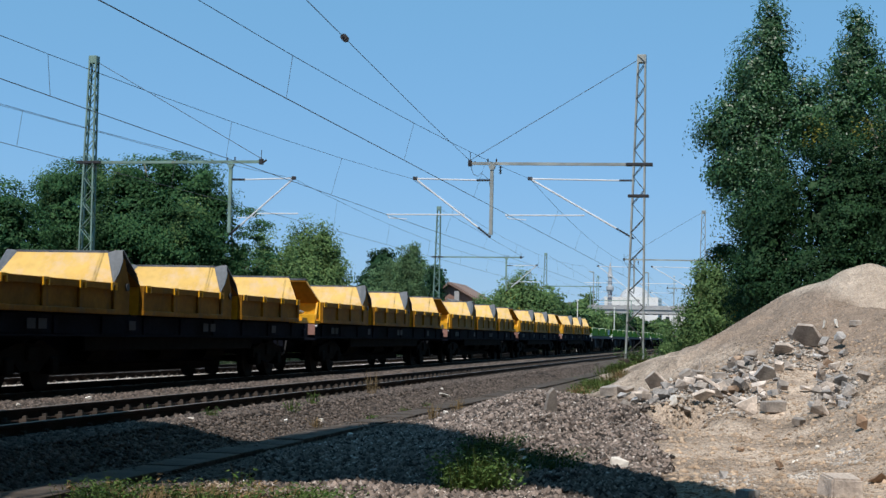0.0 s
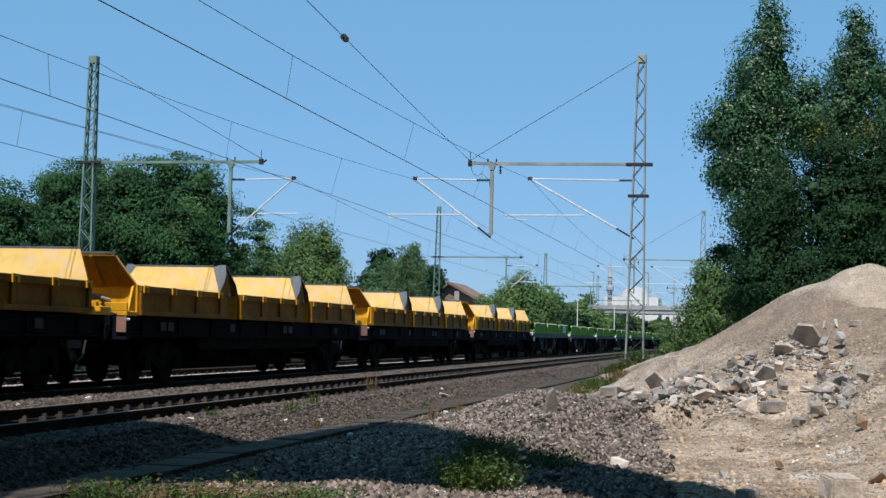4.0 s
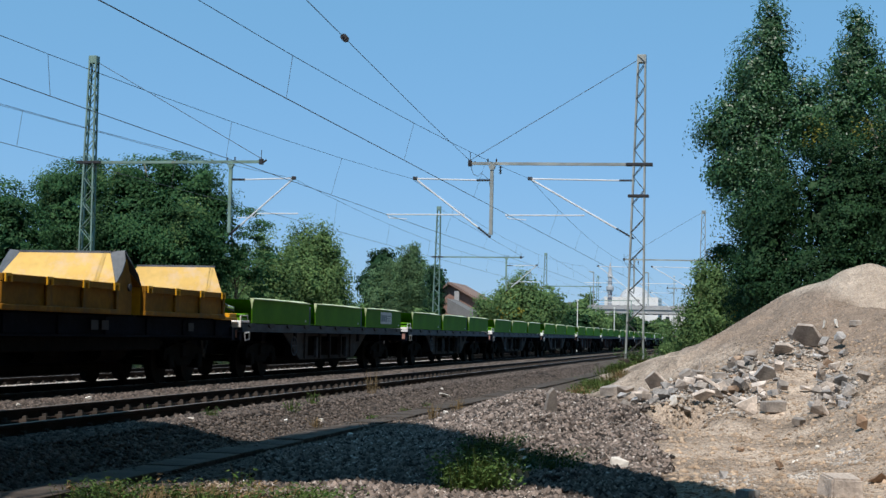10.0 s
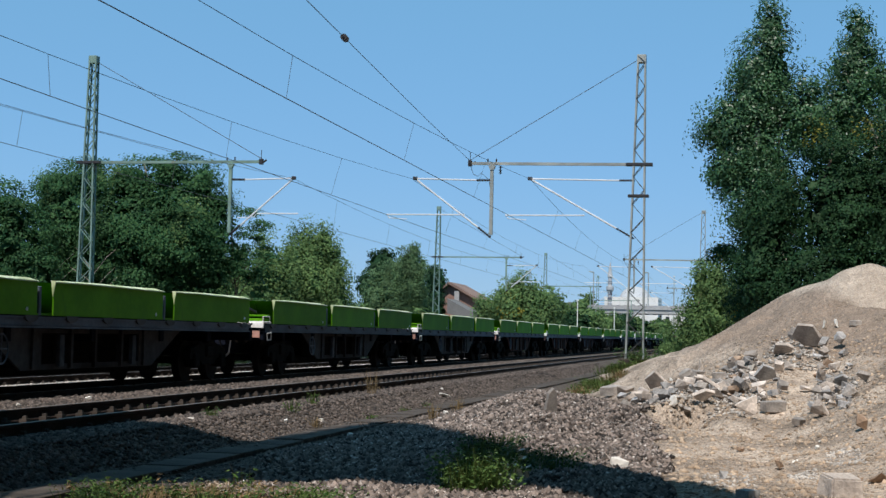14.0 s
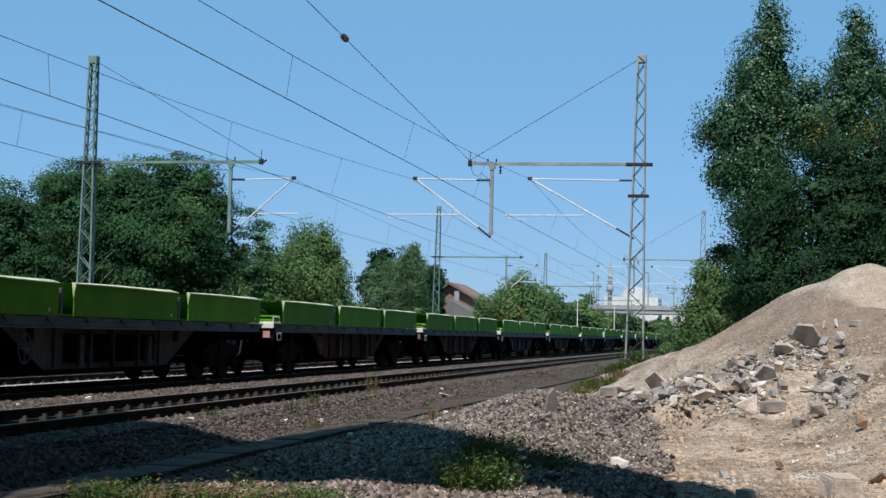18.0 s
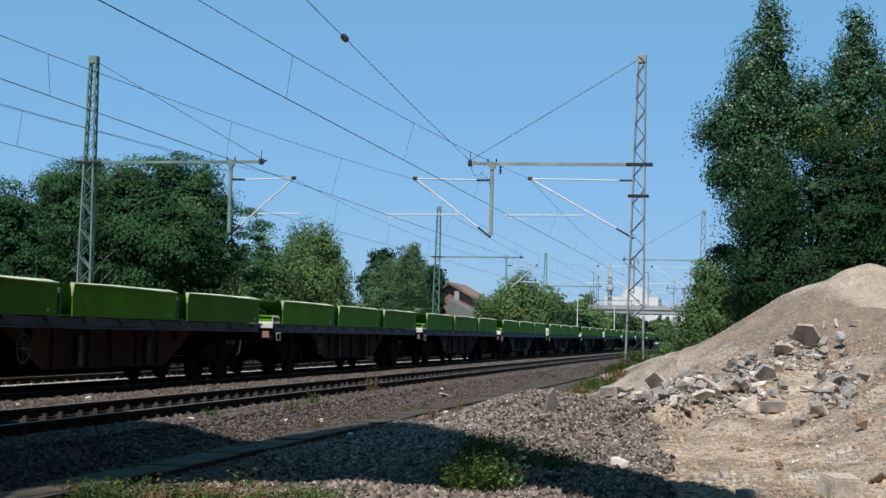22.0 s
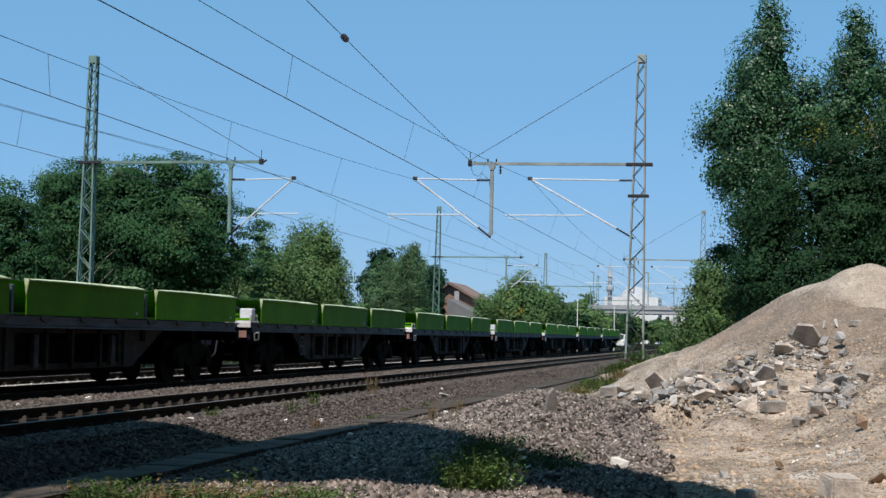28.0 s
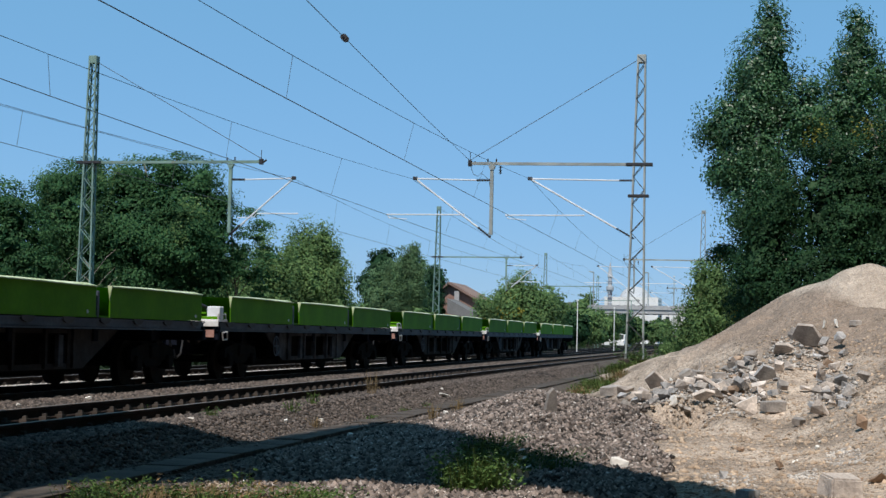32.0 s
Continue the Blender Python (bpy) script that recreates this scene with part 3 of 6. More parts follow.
def make_ballast():
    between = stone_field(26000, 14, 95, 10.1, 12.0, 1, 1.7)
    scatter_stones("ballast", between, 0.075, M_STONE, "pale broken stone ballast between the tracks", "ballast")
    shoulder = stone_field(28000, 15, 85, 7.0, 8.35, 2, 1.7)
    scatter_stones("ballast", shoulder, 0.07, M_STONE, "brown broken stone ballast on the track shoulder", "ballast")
    inside = stone_field(16000, 15, 80, 8.25, 10.1, 3, 1.7, -0.01)
    scatter_stones("ballast", inside, 0.065, M_OILSTONE, "dark ballast between the sleepers", "ballast")
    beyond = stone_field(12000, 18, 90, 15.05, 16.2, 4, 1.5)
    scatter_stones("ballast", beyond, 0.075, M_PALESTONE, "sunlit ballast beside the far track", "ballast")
    pile = lambda x, y: (y > 0.85 + 0.085 * (x - 19) + 0.22 * vnoise(x, y, 1.0)) & (y < 6.0 - 0.02 * (x - 22) ** 2 + 0.3 * vnoise(x, y, 1.2, 3)) & (x < 30.6 + 0.5 * vnoise(x, y, 0.8, 31))
    heap = stone_field(52000, 15, 42, 0.6, 6.2, 5, 1.2, 0.015, keep=pile)
    scatter_stones("gravel_heap", heap, 0.085, M_HEAPSTONE, "low heap of dark discarded ballast stones", "gravel", 0.95)
    flecks = stone_field(5200, 15, 34, 0.6, 6.2, 35, 1.2, 0.03, keep=pile)
    scatter_stones("pale_gravel", flecks, 0.055, M_FLECK, "pale chips among the dark ballast stones", "gravel", 0.8)
    over = stone_field(2200, 13.5, 60, 6.3, 7.05, 41, 1.5, 0.03)
    scatter_stones("strewn_gravel", over, 0.045, M_STONE, "gravel and dirt strewn over the duct covers", "gravel", 0.6)
    loose = stone_field(9000, 14, 36, 1.3, 6.9, 6, 1.3)
    strip = stone_field(3000, 14.6, 16.8, 2.4, 5.6, 9, 1.0)
    scatter_stones("loose_gravel", strip, 0.05, M_PEBBLE, "pale gravel in the sun at the path's edge", "gravel")
    scatter_stones("loose_gravel", loose, 0.06, M_HEAPSTONE, "loose gravel scattered over the trodden ground", "gravel")
    dirt = stone_field(15000, 16, 38, -4.5, 1.8, 8, 1.2)
    spill = np.concatenate([stone_field(420, 18.4, 20.4, -0.80, -0.46, 31, 1.0), stone_field(420, 20.6, 23.0, -1.45, -1.0, 32, 1.0), stone_field(160, 17.5, 19.5, -0.1, 0.5, 33, 1.0)])
    scatter_stones("spilled_gravel", spill, 0.055, M_PALESTONE, "pale grey gravel spilled on the earth", "gravel")
    near_rubble = lambda x, y: (np.hypot((x - 30.2) / 1.6, (y - 0.75) / 1.0) < 1) | (np.hypot((x - 32.8) / 1.5, (y - 0.1) / 0.45) < 1) | (np.hypot((x - 29.6) / 1.9, (y + 1.5) / 0.4) < 1) | (np.hypot((x - 34.0) / 1.2, (y + 1.0) / 0.7) < 1)
    crumbs = stone_field(9000, 28.6, 35.5, -2.0, 2.2, 43, 1.0, 0.01, keep=near_rubble)
    scatter_stones("rubble_crumbs", crumbs[::2], 0.085, M_CRUMB, "grey crumbs of crushed rubble", "rubble")
    scatter_stones("pebbles", dirt, 0.042, M_PEBBLE, "pebbles and crumbs on the dug earth", "pebbles")


make_ballast()


def make_clods():
    """Lumps of the dug earth itself, large and small."""
    r = np.random.RandomState(21)
    spot = stone_field(16000, 15.5, 36, -4.5, 1.7, 22, 1.15, -0.005)
    size = 0.018 + 0.13 * r.rand(len(spot)) ** 5
    scatter_stones("earth_clods", spot, size, M_CLOD, "crumbled clods of sandy earth", "earth", 0.7)


make_clods()


def make_duct():
    duct = thing("cable_duct", "grey concrete cable duct with flat covers along the track", "cable duct", kind="structure")
    bm = B()
    box(bm, -0.4985, 0.4985, 6.42, 6.95, -0.56, -0.425, 0.006)
    me = bpy.data.meshes.new("cover_slab")
    bm.to_mesh(me)
    bm.free()
    me.materials.append(M_DUCT)
    for i in range(90):
        ob = new("cover_slab", me)
        ob.parent = duct
        ob.location = (8.5 + i + random.uniform(-0.003, 0.003), -0.08 + random.uniform(-0.005, 0.005), random.uniform(0.012, 0.014))
        ob.rotation_euler = (random.uniform(-0.002, 0.002), random.uniform(-0.001, 0.001), random.uniform(-0.001, 0.001))


make_duct()


# ---- overhead line ----
MAST_X = [-12.0, 56.67, 125.4, 194.1, 262.8]
ZC = 5.40                                         # contact wire above the rail heads


def lattice(bm_list, w0, w1, depth, height, z0, pitch):
    """Four tapering legs and the zigzag bars between them; returns bmeshes (legs, braces)."""
    legs, braces = [], B()
    half = lambda z: (w0 + (w1 - w0) * z / height) / 2
    for sx in (-1, 1):
        for sy in (-1, 1):
            bm = B()
            bar(bm, (sx * depth / 2, sy * half(0), z0), (sx * depth / 2, sy * half(height), z0 + height), 0.058, 0.058)
            legs.append(bm)
    z, s = 0.15, 1
    while z < height - 0.2:
        nz = min(z + pitch * (0.55 + 0.45 * half(z) / half(0)), height - 0.05)
        for sx in (-1, 1):
            bar(braces, (sx * (depth / 2 + 0.02), s * half(z), z0 + z), (sx * (depth / 2 + 0.02), -s * half(nz), z0 + nz), 0.055, 0.02)
        for sy in (-1, 1):
            bar(braces, (s * depth / 2, sy * half(z), z0 + z), (-s * depth / 2, sy * half(nz), z0 + nz), 0.04, 0.02)
        z, s = nz, -s
    return legs, braces


def insulator(bm, a, b, r=0.055, sheds=5):
    a, b = Vector(a), Vector(b)
    bar(bm, a, b, 0.05, sides=6)
    for i in range(sheds):
        p = a.lerp(b, (i + 0.5) / sheds)
        d = (b - a).normalized() * 0.012
        bar(bm, p - d, p + d, r * 2, sides=8)
    return bm


def cantilever(mast, x, y_post, y_head, y_tip, y_elbow, side):
    """A hinged cantilever: top tube, slanting tube, steady arm, insulators."""
    bm = B()
    y_ins = y_post + 0.55 * side
    bar(bm, (x, y_ins, 6.66), (x, y_head, 6.71), 0.055, sides=6)
    part("top_tube", bm, M_TUBE, mast, "bright aluminium top tube")
    k = 0.17
    foot = Vector((x, y_post, 4.63))
    head = Vector((x, y_head, 6.71))
    p = foot.lerp(head, k)
    part("bracket_tube", bar(B(), p, head, 0.065, sides=6), M_TUBE, mast, "slanting aluminium tube")
    part("foot_insulator", insulator(B(), foot, p, 0.055, 6), M_DARK, mast, "ribbed brown insulator")
    part("top_insulator", insulator(B(), (x, y_post, 6.66), (x, y_ins, 6.66), 0.05, 9), M_DARK, mast, "ribbed brown insulator")
    part("registration_tube", bar(B(), (x, y_elbow, 5.43), (x, y_tip + 0.0 * side, 5.40 + 0.02), 0.05, sides=6), M_TUBE, mast, "bright registration tube")
    bm = B()
    bar(bm, (x, y_tip - 0.05 * side, 5.40), (x, y_tip - 0.1 * side, 5.30), 0.03, sides=6)
    bar(bm, (x, y_tip - 0.1 * side, 5.30), (x, y_tip - 0.75 * side, 5.26), 0.028, sides=6)
    part("steady_arm", bm, M_TUBE, mast)
    bm = B()
    box(bm, x - 0.06, x + 0.06, y_head - 0.08, y_head + 0.08, 6.66, 6.78, 0.015)
    part("clamp", bm, M_DARK, mast)


def make_mast(x, y, s, foot_z, top_z, post_y, arm_end, heads, label, metal):
    """A lattice mast with an arm over the tracks; s: the way in which the arm points."""
    mast = thing("catenary_mast", label, "mast", "overhead line masts", at=pose(x, y, 0))
    h = top_z - foot_z
    legs, braces = lattice([], 0.60, 0.24, 0.26, h, foot_z, 0.56)
    for bm in legs:
        part("leg", bm, metal, mast)
    part("lacing", braces, M_LACING if metal is M_STEEL else metal, mast, "zigzag lacing bars")
    bm = B()
    box(bm, -0.16, 0.16, -0.16, 0.16, top_z - 0.28, top_z, 0.01)
    part("cap_plate", bm, metal, mast)
    bm = B()
    box(bm, -0.4, 0.4, -0.55, 0.55, foot_z - 1.0, foot_z + 0.02, 0.03)
    part("footing", bm, M_DUCT, mast, "concrete footing")
    az = 7.22 if s > 0 else 7.28
    for z, w, d in ((az, 0.46, 0.05), (az - 1.1, 0.36, 0.045))[:2 if s > 0 else 1]:
        bm = B()
        box(bm, -0.18, 0.18, -w, w, z - d, z + d, 0.01)
        part("collar", bm, M_DARK, mast, "dark steel collar")
    e = arm_end - y
    part("arm", bar(B(), (0, s * 0.1, az), (0, e, az + 0.03), 0.105, 0.10), metal, mast, "box-section steel cross arm")
    bm = B()
    box(bm, -0.08, 0.08, e - 0.07, e + 0.07, az - 0.07, az + 0.14, 0.015)
    bar(bm, (0, e, az + 0.1), (0, e, az + 0.45), 0.025, sides=6)
    bar(bm, (0, e - 0.06, az), (0, e - 0.2, az + 0.10), 0.07, sides=8)
    part("arm_end_fitting", bm, M_DARK, mast)
    part("stay", bar(B(), (0, 0, top_z - 0.12), (0, e, az + 0.15), 0.022, sides=6), M_WIRE, mast, "thin stay rod to the arm's end")
    p = post_y - y
    bm = B()
    bar(bm, (0, p, 4.72), (0, p, az), 0.115, 0.115)
    poly(bm, [(-0.08, p - 0.13, az - 0.05), (-0.08, p + 0.13, az - 0.05), (-0.08, p + 0.06, az - 0.2), (-0.08, p - 0.06, az - 0.2)], (0.16, 0, 0))
    part("drop_post", bm, metal, mast, "square hanging post")
    for yp, head, tip, elbow in heads:
        sd = 1 if head > yp else -1
        cantilever(mast, 0, yp - y, head - y, tip - y, elbow - y, sd)
    bm = B()
    for k in (-0.3, 0.3):
        bar(bm, (0, p + k * 0.5, az), (0, p + k * 0.5, az + 0.2), 0.05, sides=6)
    part("pin_insulators", bm, M_DARK, mast)
    # a slack jumper loop from the arm's end to the cantilever, and a hanging insulator
    if s > 0:
        part("jumper", tube(B(), [(0, e, az), (0, e - 0.12 * s, az - 0.35), (0, e - 0.30 * s, az - 0.42), (0, (e + p) / 2, az - 0.30), (0, p + 0.1 * s, az - 0.55), (0, p + 0.05 * s, az - 0.9)], 0.022), M_WIRE, mast, "slack dark jumper wire")
        part("hanging_insulator", insulator(B(), (0, p - 0.3 * s, az - 0.05), (0, p - 0.3 * s, az - 0.35), 0.06, 3), M_DARK, mast, "dark stacked-disc insulator")
    for o in mast.children:
        if o.name.split(".")[0] in ("leg", "lacing", "cap_plate", "collar"):
            for v in o.data.vertices:
                v.co.y -= 0.0105 * (v.co.z - 6.0)      # the mast leans a little
    return mast


right_heads = [(3.96, 7.64, 8.5, 5.7), (9.0, 11.77, 12.8, 9.95)]
left_heads = [(18.65, 16.26, 17.62, 16.06)]
R1 = make_mast(56.67, 3.83, 1, 0.45, 11.06, 9.0, 9.79, right_heads, "grey lattice mast with a cross arm over two tracks", M_STEEL)
L1 = make_mast(56.67, 24.13, -1, -0.6, 11.26, 18.65, 17.5, left_heads, "green-grey lattice mast behind the far track", M_STEELGREEN)
copy_thing(R1, pose(125.4, 3.55, 0))
for mx in MAST_X[3:]:
    copy_thing(R1, pose(mx, 3.6, 0))
for mx in MAST_X[2:]:
    copy_thing(L1, pose(mx, 24.13, 0))


def make_line(y_sup, y_mess, label, first=0.139, thick=0.0185, drops=6):
    """Contact wire, sagging messenger and droppers along the masts; y_sup: the wire's stagger at the masts."""
    line = thing("catenary_line", label, "overhead line", "overhead lines")
    for i in range(len(MAST_X) - 1):
        x0, x1 = MAST_X[i], MAST_X[i + 1]
        y0, y1 = y_sup[i], y_sup[i + 1]
        m0, m1 = y_mess[i], y_mess[i + 1]
        part("contact_wire", bar(B(), (x0, y0, ZC - 0.12), (x1, y1, ZC - 0.12), thick, sides=5), M_WIRE, line)
        N, sag, top = 14, 0.68, 6.71
        at = lambda t: Vector((x0 + t * (x1 - x0), m0 + t * (m1 - m0), top - sag * 4 * t * (1 - t)))
        part("messenger_wire", tube(B(), [at(k / N) for k in range(N + 1)], 0.013), M_WIRE, line)
        for k in range(drops):
            t = first + 0.146 * k
            a = at(t)
            c = Vector((a.x, y0 + t * (y1 - y0), ZC - 0.12))
            part("dropper", bar(B(), a, c, 0.007, sides=4), M_WIRE, line)
    return line


make_line([8.1, 8.1, 8.1, 8.4, 8.1], [8.5, 7.64, 8.3, 7.8, 8.3], "dark overhead wires above the rusty track")
make_line([12.3, 12.38, 12.3, 12.7, 12.3], [13.1, 11.9, 12.6, 12.0, 12.6], "dark overhead wires above the train", 0.132, 0.0175)
make_line([16.9, 16.45, 16.8, 16.5, 16.8], [16.85, 16.3, 16.7, 16.3, 16.7], "dark overhead wires above the track behind the train", 0.097, 0.016)


FEEDER_SPLICE = Vector((33.46, 8.55, 7.44))


def make_feeder():
    """A single wire anchored at the arm's end, with an insulator on the way, and a plain one behind the far track."""
    w = thing("feeder_wire", "single anchor wire with a dark insulator", "overhead wire")
    a, c, b = Vector((56.67, 9.79, 7.34)), FEEDER_SPLICE, Vector((-12.0, 6.1, 7.85))
    part("wire", tube(B(), [a, a.lerp(c, 0.5) - Vector((0, 0, 0.03)), c, c.lerp(b, 0.5) - Vector((0, 0, 0.05)), b], 0.017), M_WIRE, w)
    d = (b - a).normalized()
    for k in (-0.13, 0.05):
        part("insulator", insulator(B(), c + d * k, c + d * (k + 0.12), 0.075, 2), M_DARK, w, "dark stacked-disc insulator")
    w = thing("feeder_wire", "plain wire behind the far track", "overhead wire")
    part("wire", bar(B(), (-12, 19.3, 5.9), (56.67, 18.9, 7.15), 0.014, sides=5), M_WIRE, w)


make_feeder()


def make_undergrowth():
    """A low hedge of shrubs and brambles along the far side of the tracks, its leaves coloured as in shade."""
    r = np.random.RandomState(77)
    n = 30000
    x = 22 + 150 * r.rand(n) ** 1.3
    y = 20.3 + 3.5 * r.rand(n)
    top = 0.55 + 0.35 * vnoise(x, y, 3.0, 11) + 0.2 * vnoise(x, y, 1.0, 12)
    z = ground(x, y) + np.maximum(0.1, top) * r.rand(n) ** 0.6
    v, f = leaves(np.stack([x, y, z], -1), np.tile([0, -0.3, 1.0], (n, 1)), 0.15, r, 0.6)
    tagged(fast("undergrowth", v, f, L_HEDGE), "green brambles along the far track, darkened for shade", "undergrowth", kind="stuff")


# ---- the train ----
GREEN_LEN, YELLOW_LEN = 19.26, 20.32
SIDE = 1.27                                       # half the width over the tubs


def joint(t):
    """Where the coupling between the yellow and the green wagons stands at t seconds."""
    return 124.18 - 8.459 * t - 0.02969 * t * t


def make_wheelset(parent, x, r=0.46):
    ws = new("wheelset")
    ws.empty_display_size = 0.1
    ws.parent = parent
    ws.location = (x, 0, r)
    for s in (-1, 1):
        y = s * 0.7535
        bm = B()
        lathe(bm, [(0.30, y - 0.055), (r - 0.06, y - 0.065), (r, y - 0.065 if s > 0 else y - 0.065), (r, y + 0.065), (r - 0.06, y + 0.065), (0.30, y + 0.055), (0.12, y + 0.09), (0.02, y + 0.09)], 20, "y")
        lathe(bm, [(r - 0.02, y - s * 0.085), (r + 0.028, y - s * 0.085), (r + 0.028, y - s * 0.06), (r - 0.02, y - s * 0.06)], 20, "y")
        w = part("wheel", bm, M_TYRE, ws)
    part("axle", bar(B(), (0, -0.95, 0), (0, 0.95, 0), 0.14, sides=10), M_BOGIE, ws)
    return ws


def make_bogie(wagon, x):
    bogie = new("bogie")
    bogie.empty_display_size = 0.1
    bogie.parent = wagon
    bogie.location = (x, 0, 0)
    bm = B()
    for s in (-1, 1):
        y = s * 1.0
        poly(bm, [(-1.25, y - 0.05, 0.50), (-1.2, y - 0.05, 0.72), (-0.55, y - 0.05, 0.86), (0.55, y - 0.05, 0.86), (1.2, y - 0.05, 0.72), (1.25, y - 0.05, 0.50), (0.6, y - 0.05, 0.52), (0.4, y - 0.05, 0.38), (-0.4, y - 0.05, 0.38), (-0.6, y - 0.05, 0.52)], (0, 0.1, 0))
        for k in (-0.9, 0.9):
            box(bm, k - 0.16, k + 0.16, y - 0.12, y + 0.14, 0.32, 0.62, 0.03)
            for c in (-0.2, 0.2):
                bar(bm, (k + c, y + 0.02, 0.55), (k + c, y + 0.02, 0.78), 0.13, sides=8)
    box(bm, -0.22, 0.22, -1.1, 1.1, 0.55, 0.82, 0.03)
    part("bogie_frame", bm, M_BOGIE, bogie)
    for k in (-0.9, 0.9):
        make_wheelset(bogie, k)
    return bogie


def make_buffers(wagon, u, d, plate=True):
    """End beam with two buffers, hook, step and hose; d: the way outwards."""
    bm = B()
    box(bm, min(u, u - d * 0.18), max(u, u - d * 0.18), -1.28, 1.28, 0.92, 1.24, 0.02)
    beam = part("end_beam", bm, M_FRAME, wagon)
    for s in (-1, 1):
        bm = B()
        xs = lambda k: u + d * k
        bar(bm, (xs(0), s * 0.875, 1.06), (xs(0.30), s * 0.875, 1.06), 0.20, sides=12)
        bar(bm, (xs(0.28), s * 0.875, 1.06), (xs(0.40), s * 0.875, 1.06), 0.14, sides=12)
        bar(bm, (xs(0.39), s * 0.875, 1.06), (xs(0.43), s * 0.875, 1.06), 0.46, sides=14)
        part("buffer", bm, M_BOGIE, wagon)
    bm = B()
    bar(bm, (u, 0, 0.98), (u + d * 0.42, 0, 0.92), 0.09, sides=6)
    part("coupling", bm, M_BOGIE, wagon)
    bm = B()
    for a, b in (((0, -0.45, 0.95), (0.15, -0.45, 0.6)), ((0.15, -0.45, 0.6), (0.35, -0.42, 0.5)), ((0.35, -0.42, 0.5), (0.42, -0.38, 0.7))):
        bar(bm, (u + d * a[0], a[1], a[2]), (u + d * b[0], b[1], b[2]), 0.045, sides=6)
    part("brake_hose", bm, M_CABLE, wagon)
    return beam


def green_tub(wagon, u0, u1, sign=False):
    tub = new("tub")
    tub.empty_display_size = 0.1
    tub.parent = wagon
    tub.location = (u0, 0, 0)
    n = u1 - u0
    z0, z1 = 1.350, 1.945
    bm = B()
    poly(bm, [(0.0, -SIDE, z0), (n, -SIDE, z0), (n, -SIDE, z1), (0.0, -SIDE, z1)], (0, 0.018, 0))
    # the rim is bent outwards, a little buckled
    part("near_side", bm, M_GREEN, tub)
    bm = B()
    pts, k = [], 14
    top, out = [], []
    for i in range(k + 1):
        t = i / k
        dip = 0.02 * math.sin(t * 5.0)
        lift = 0.18 + 0.82 * t ** 1.3
        top.append(bm.verts.new((t * n, -SIDE - 0.03 - 0.02 * math.sin(t * 3.1), z1 - 0.005 + dip * 0.4)))
        out.append(bm.verts.new((t * n, -SIDE + 0.03 + 0.17 * lift, z1 + 0.005 + 0.05 * lift + dip * 0.5)))
    low = [bm.verts.new(v.co - Vector((0, 0, 0.02))) for v in top]
    for i in range(k):
        bm.faces.new((top[i], top[i + 1], out[i + 1], out[i]))
        bm.faces.new((low[i + 1], low[i], out[i], out[i + 1]))
        bm.faces.new((top[i + 1], top[i], low[i], low[i + 1]))
    part("rim", bm, M_RIM, tub, "pale worn rim")
    bm = B()
    poly(bm, [(0.0, SIDE, z0), (n, SIDE, z0), (n + 0.0, SIDE, z1 + 0.10), (0, SIDE, z1 + 0.10)], (0, -0.05, 0))
    part("far_side", bm, M_GREEN, tub)
    for x, d in ((0.03, 1), (n - 0.03, -1)):
        bm = B()
        g = x + d * 0.56                          # the ends lean outwards towards the top
        poly(bm, [(g, -SIDE + 0.016, z0), (g, SIDE - 0.05, z0), (x, SIDE - 0.05, z1 + 0.03), (x, -SIDE + 0.016, z1 - 0.03)], (0.05 * d, 0, 0))
        part("end_wall", bm, M_GREEN, tub)
        for y in (-0.7, 0.0, 0.7):
            part("end_rib", poly(B(), [(g, y - 0.04, z0), (g - d * 0.08, y - 0.04, z0), (x - d * 0.04, y - 0.04, z1 - 0.08), (x, y - 0.04, z1 - 0.08)], (0, 0.08, 0)), M_GREEN, tub)
    if u1 < 13:
        bm = B()
        box(bm, n + 0.04, n + 0.70, -SIDE + 0.03, SIDE - 0.1, z0 + 0.0, z0 + 0.035)
        part("gap_tray", bm, M_GREEN, tub, "bright green tray between the tubs")
        bm = B()
        box(bm, n + 0.12, n + 0.22, -SIDE + 0.02, -SIDE + 0.12, z0 - 0.01, z1 - 0.10, 0.01)
        part("stake", bm, M_SILL, tub, "blue-grey upright stake between the tubs")
    bm = B()
    poly(bm, [(-0.03, -SIDE - 0.045, z1 + 0.01), (-0.03, -SIDE + 0.045, z1 + 0.01), (-0.03, -SIDE + 0.005, z1 - 0.27)], (0.028, 0, 0))
    part("corner_fold", bm, M_RIM, tub, "pale folded corner of the rim")
    bm = B()
    box(bm, 0.62, n - 0.62, -SIDE + 0.05, SIDE - 0.05, z0 + 0.02, z0 + 0.10)
    part("tub_floor", bm, M_INSIDE, tub, "dirty tub floor")
    bm = B()
    bar(bm, (n - 0.42, -SIDE - 0.012, z0 + 0.10), (n - 0.42, -SIDE - 0.022, z0 + 0.10), 0.07, sides=8)
    part("round_mark", bm, M_WHITE, tub, "small pale round mark")
    if sign:
        bm = B()
        box(bm, n - 3.15, n - 1.5, -SIDE - 0.012, -SIDE - 0.002, z0 + 0.13, z1 - 0.08)
        brd = part("board", bm, M_WHITE, tub, "pale sign board with grey lettering bars")
        bm = B()
        for x0, x1, a, b in ((-3.08, -2.86, 0.22, 0.44), (-2.80, -2.52, 0.22, 0.44), (-2.46, -2.26, 0.22, 0.44), (-2.16, -1.60, 0.40, 0.43), (-2.16, -1.75, 0.32, 0.345), (-2.16, -1.64, 0.24, 0.265)):
            box(bm, n + x0, n + x1, -SIDE - 0.018, -SIDE - 0.013, z0 + a - 0.02, z0 + b - 0.02)
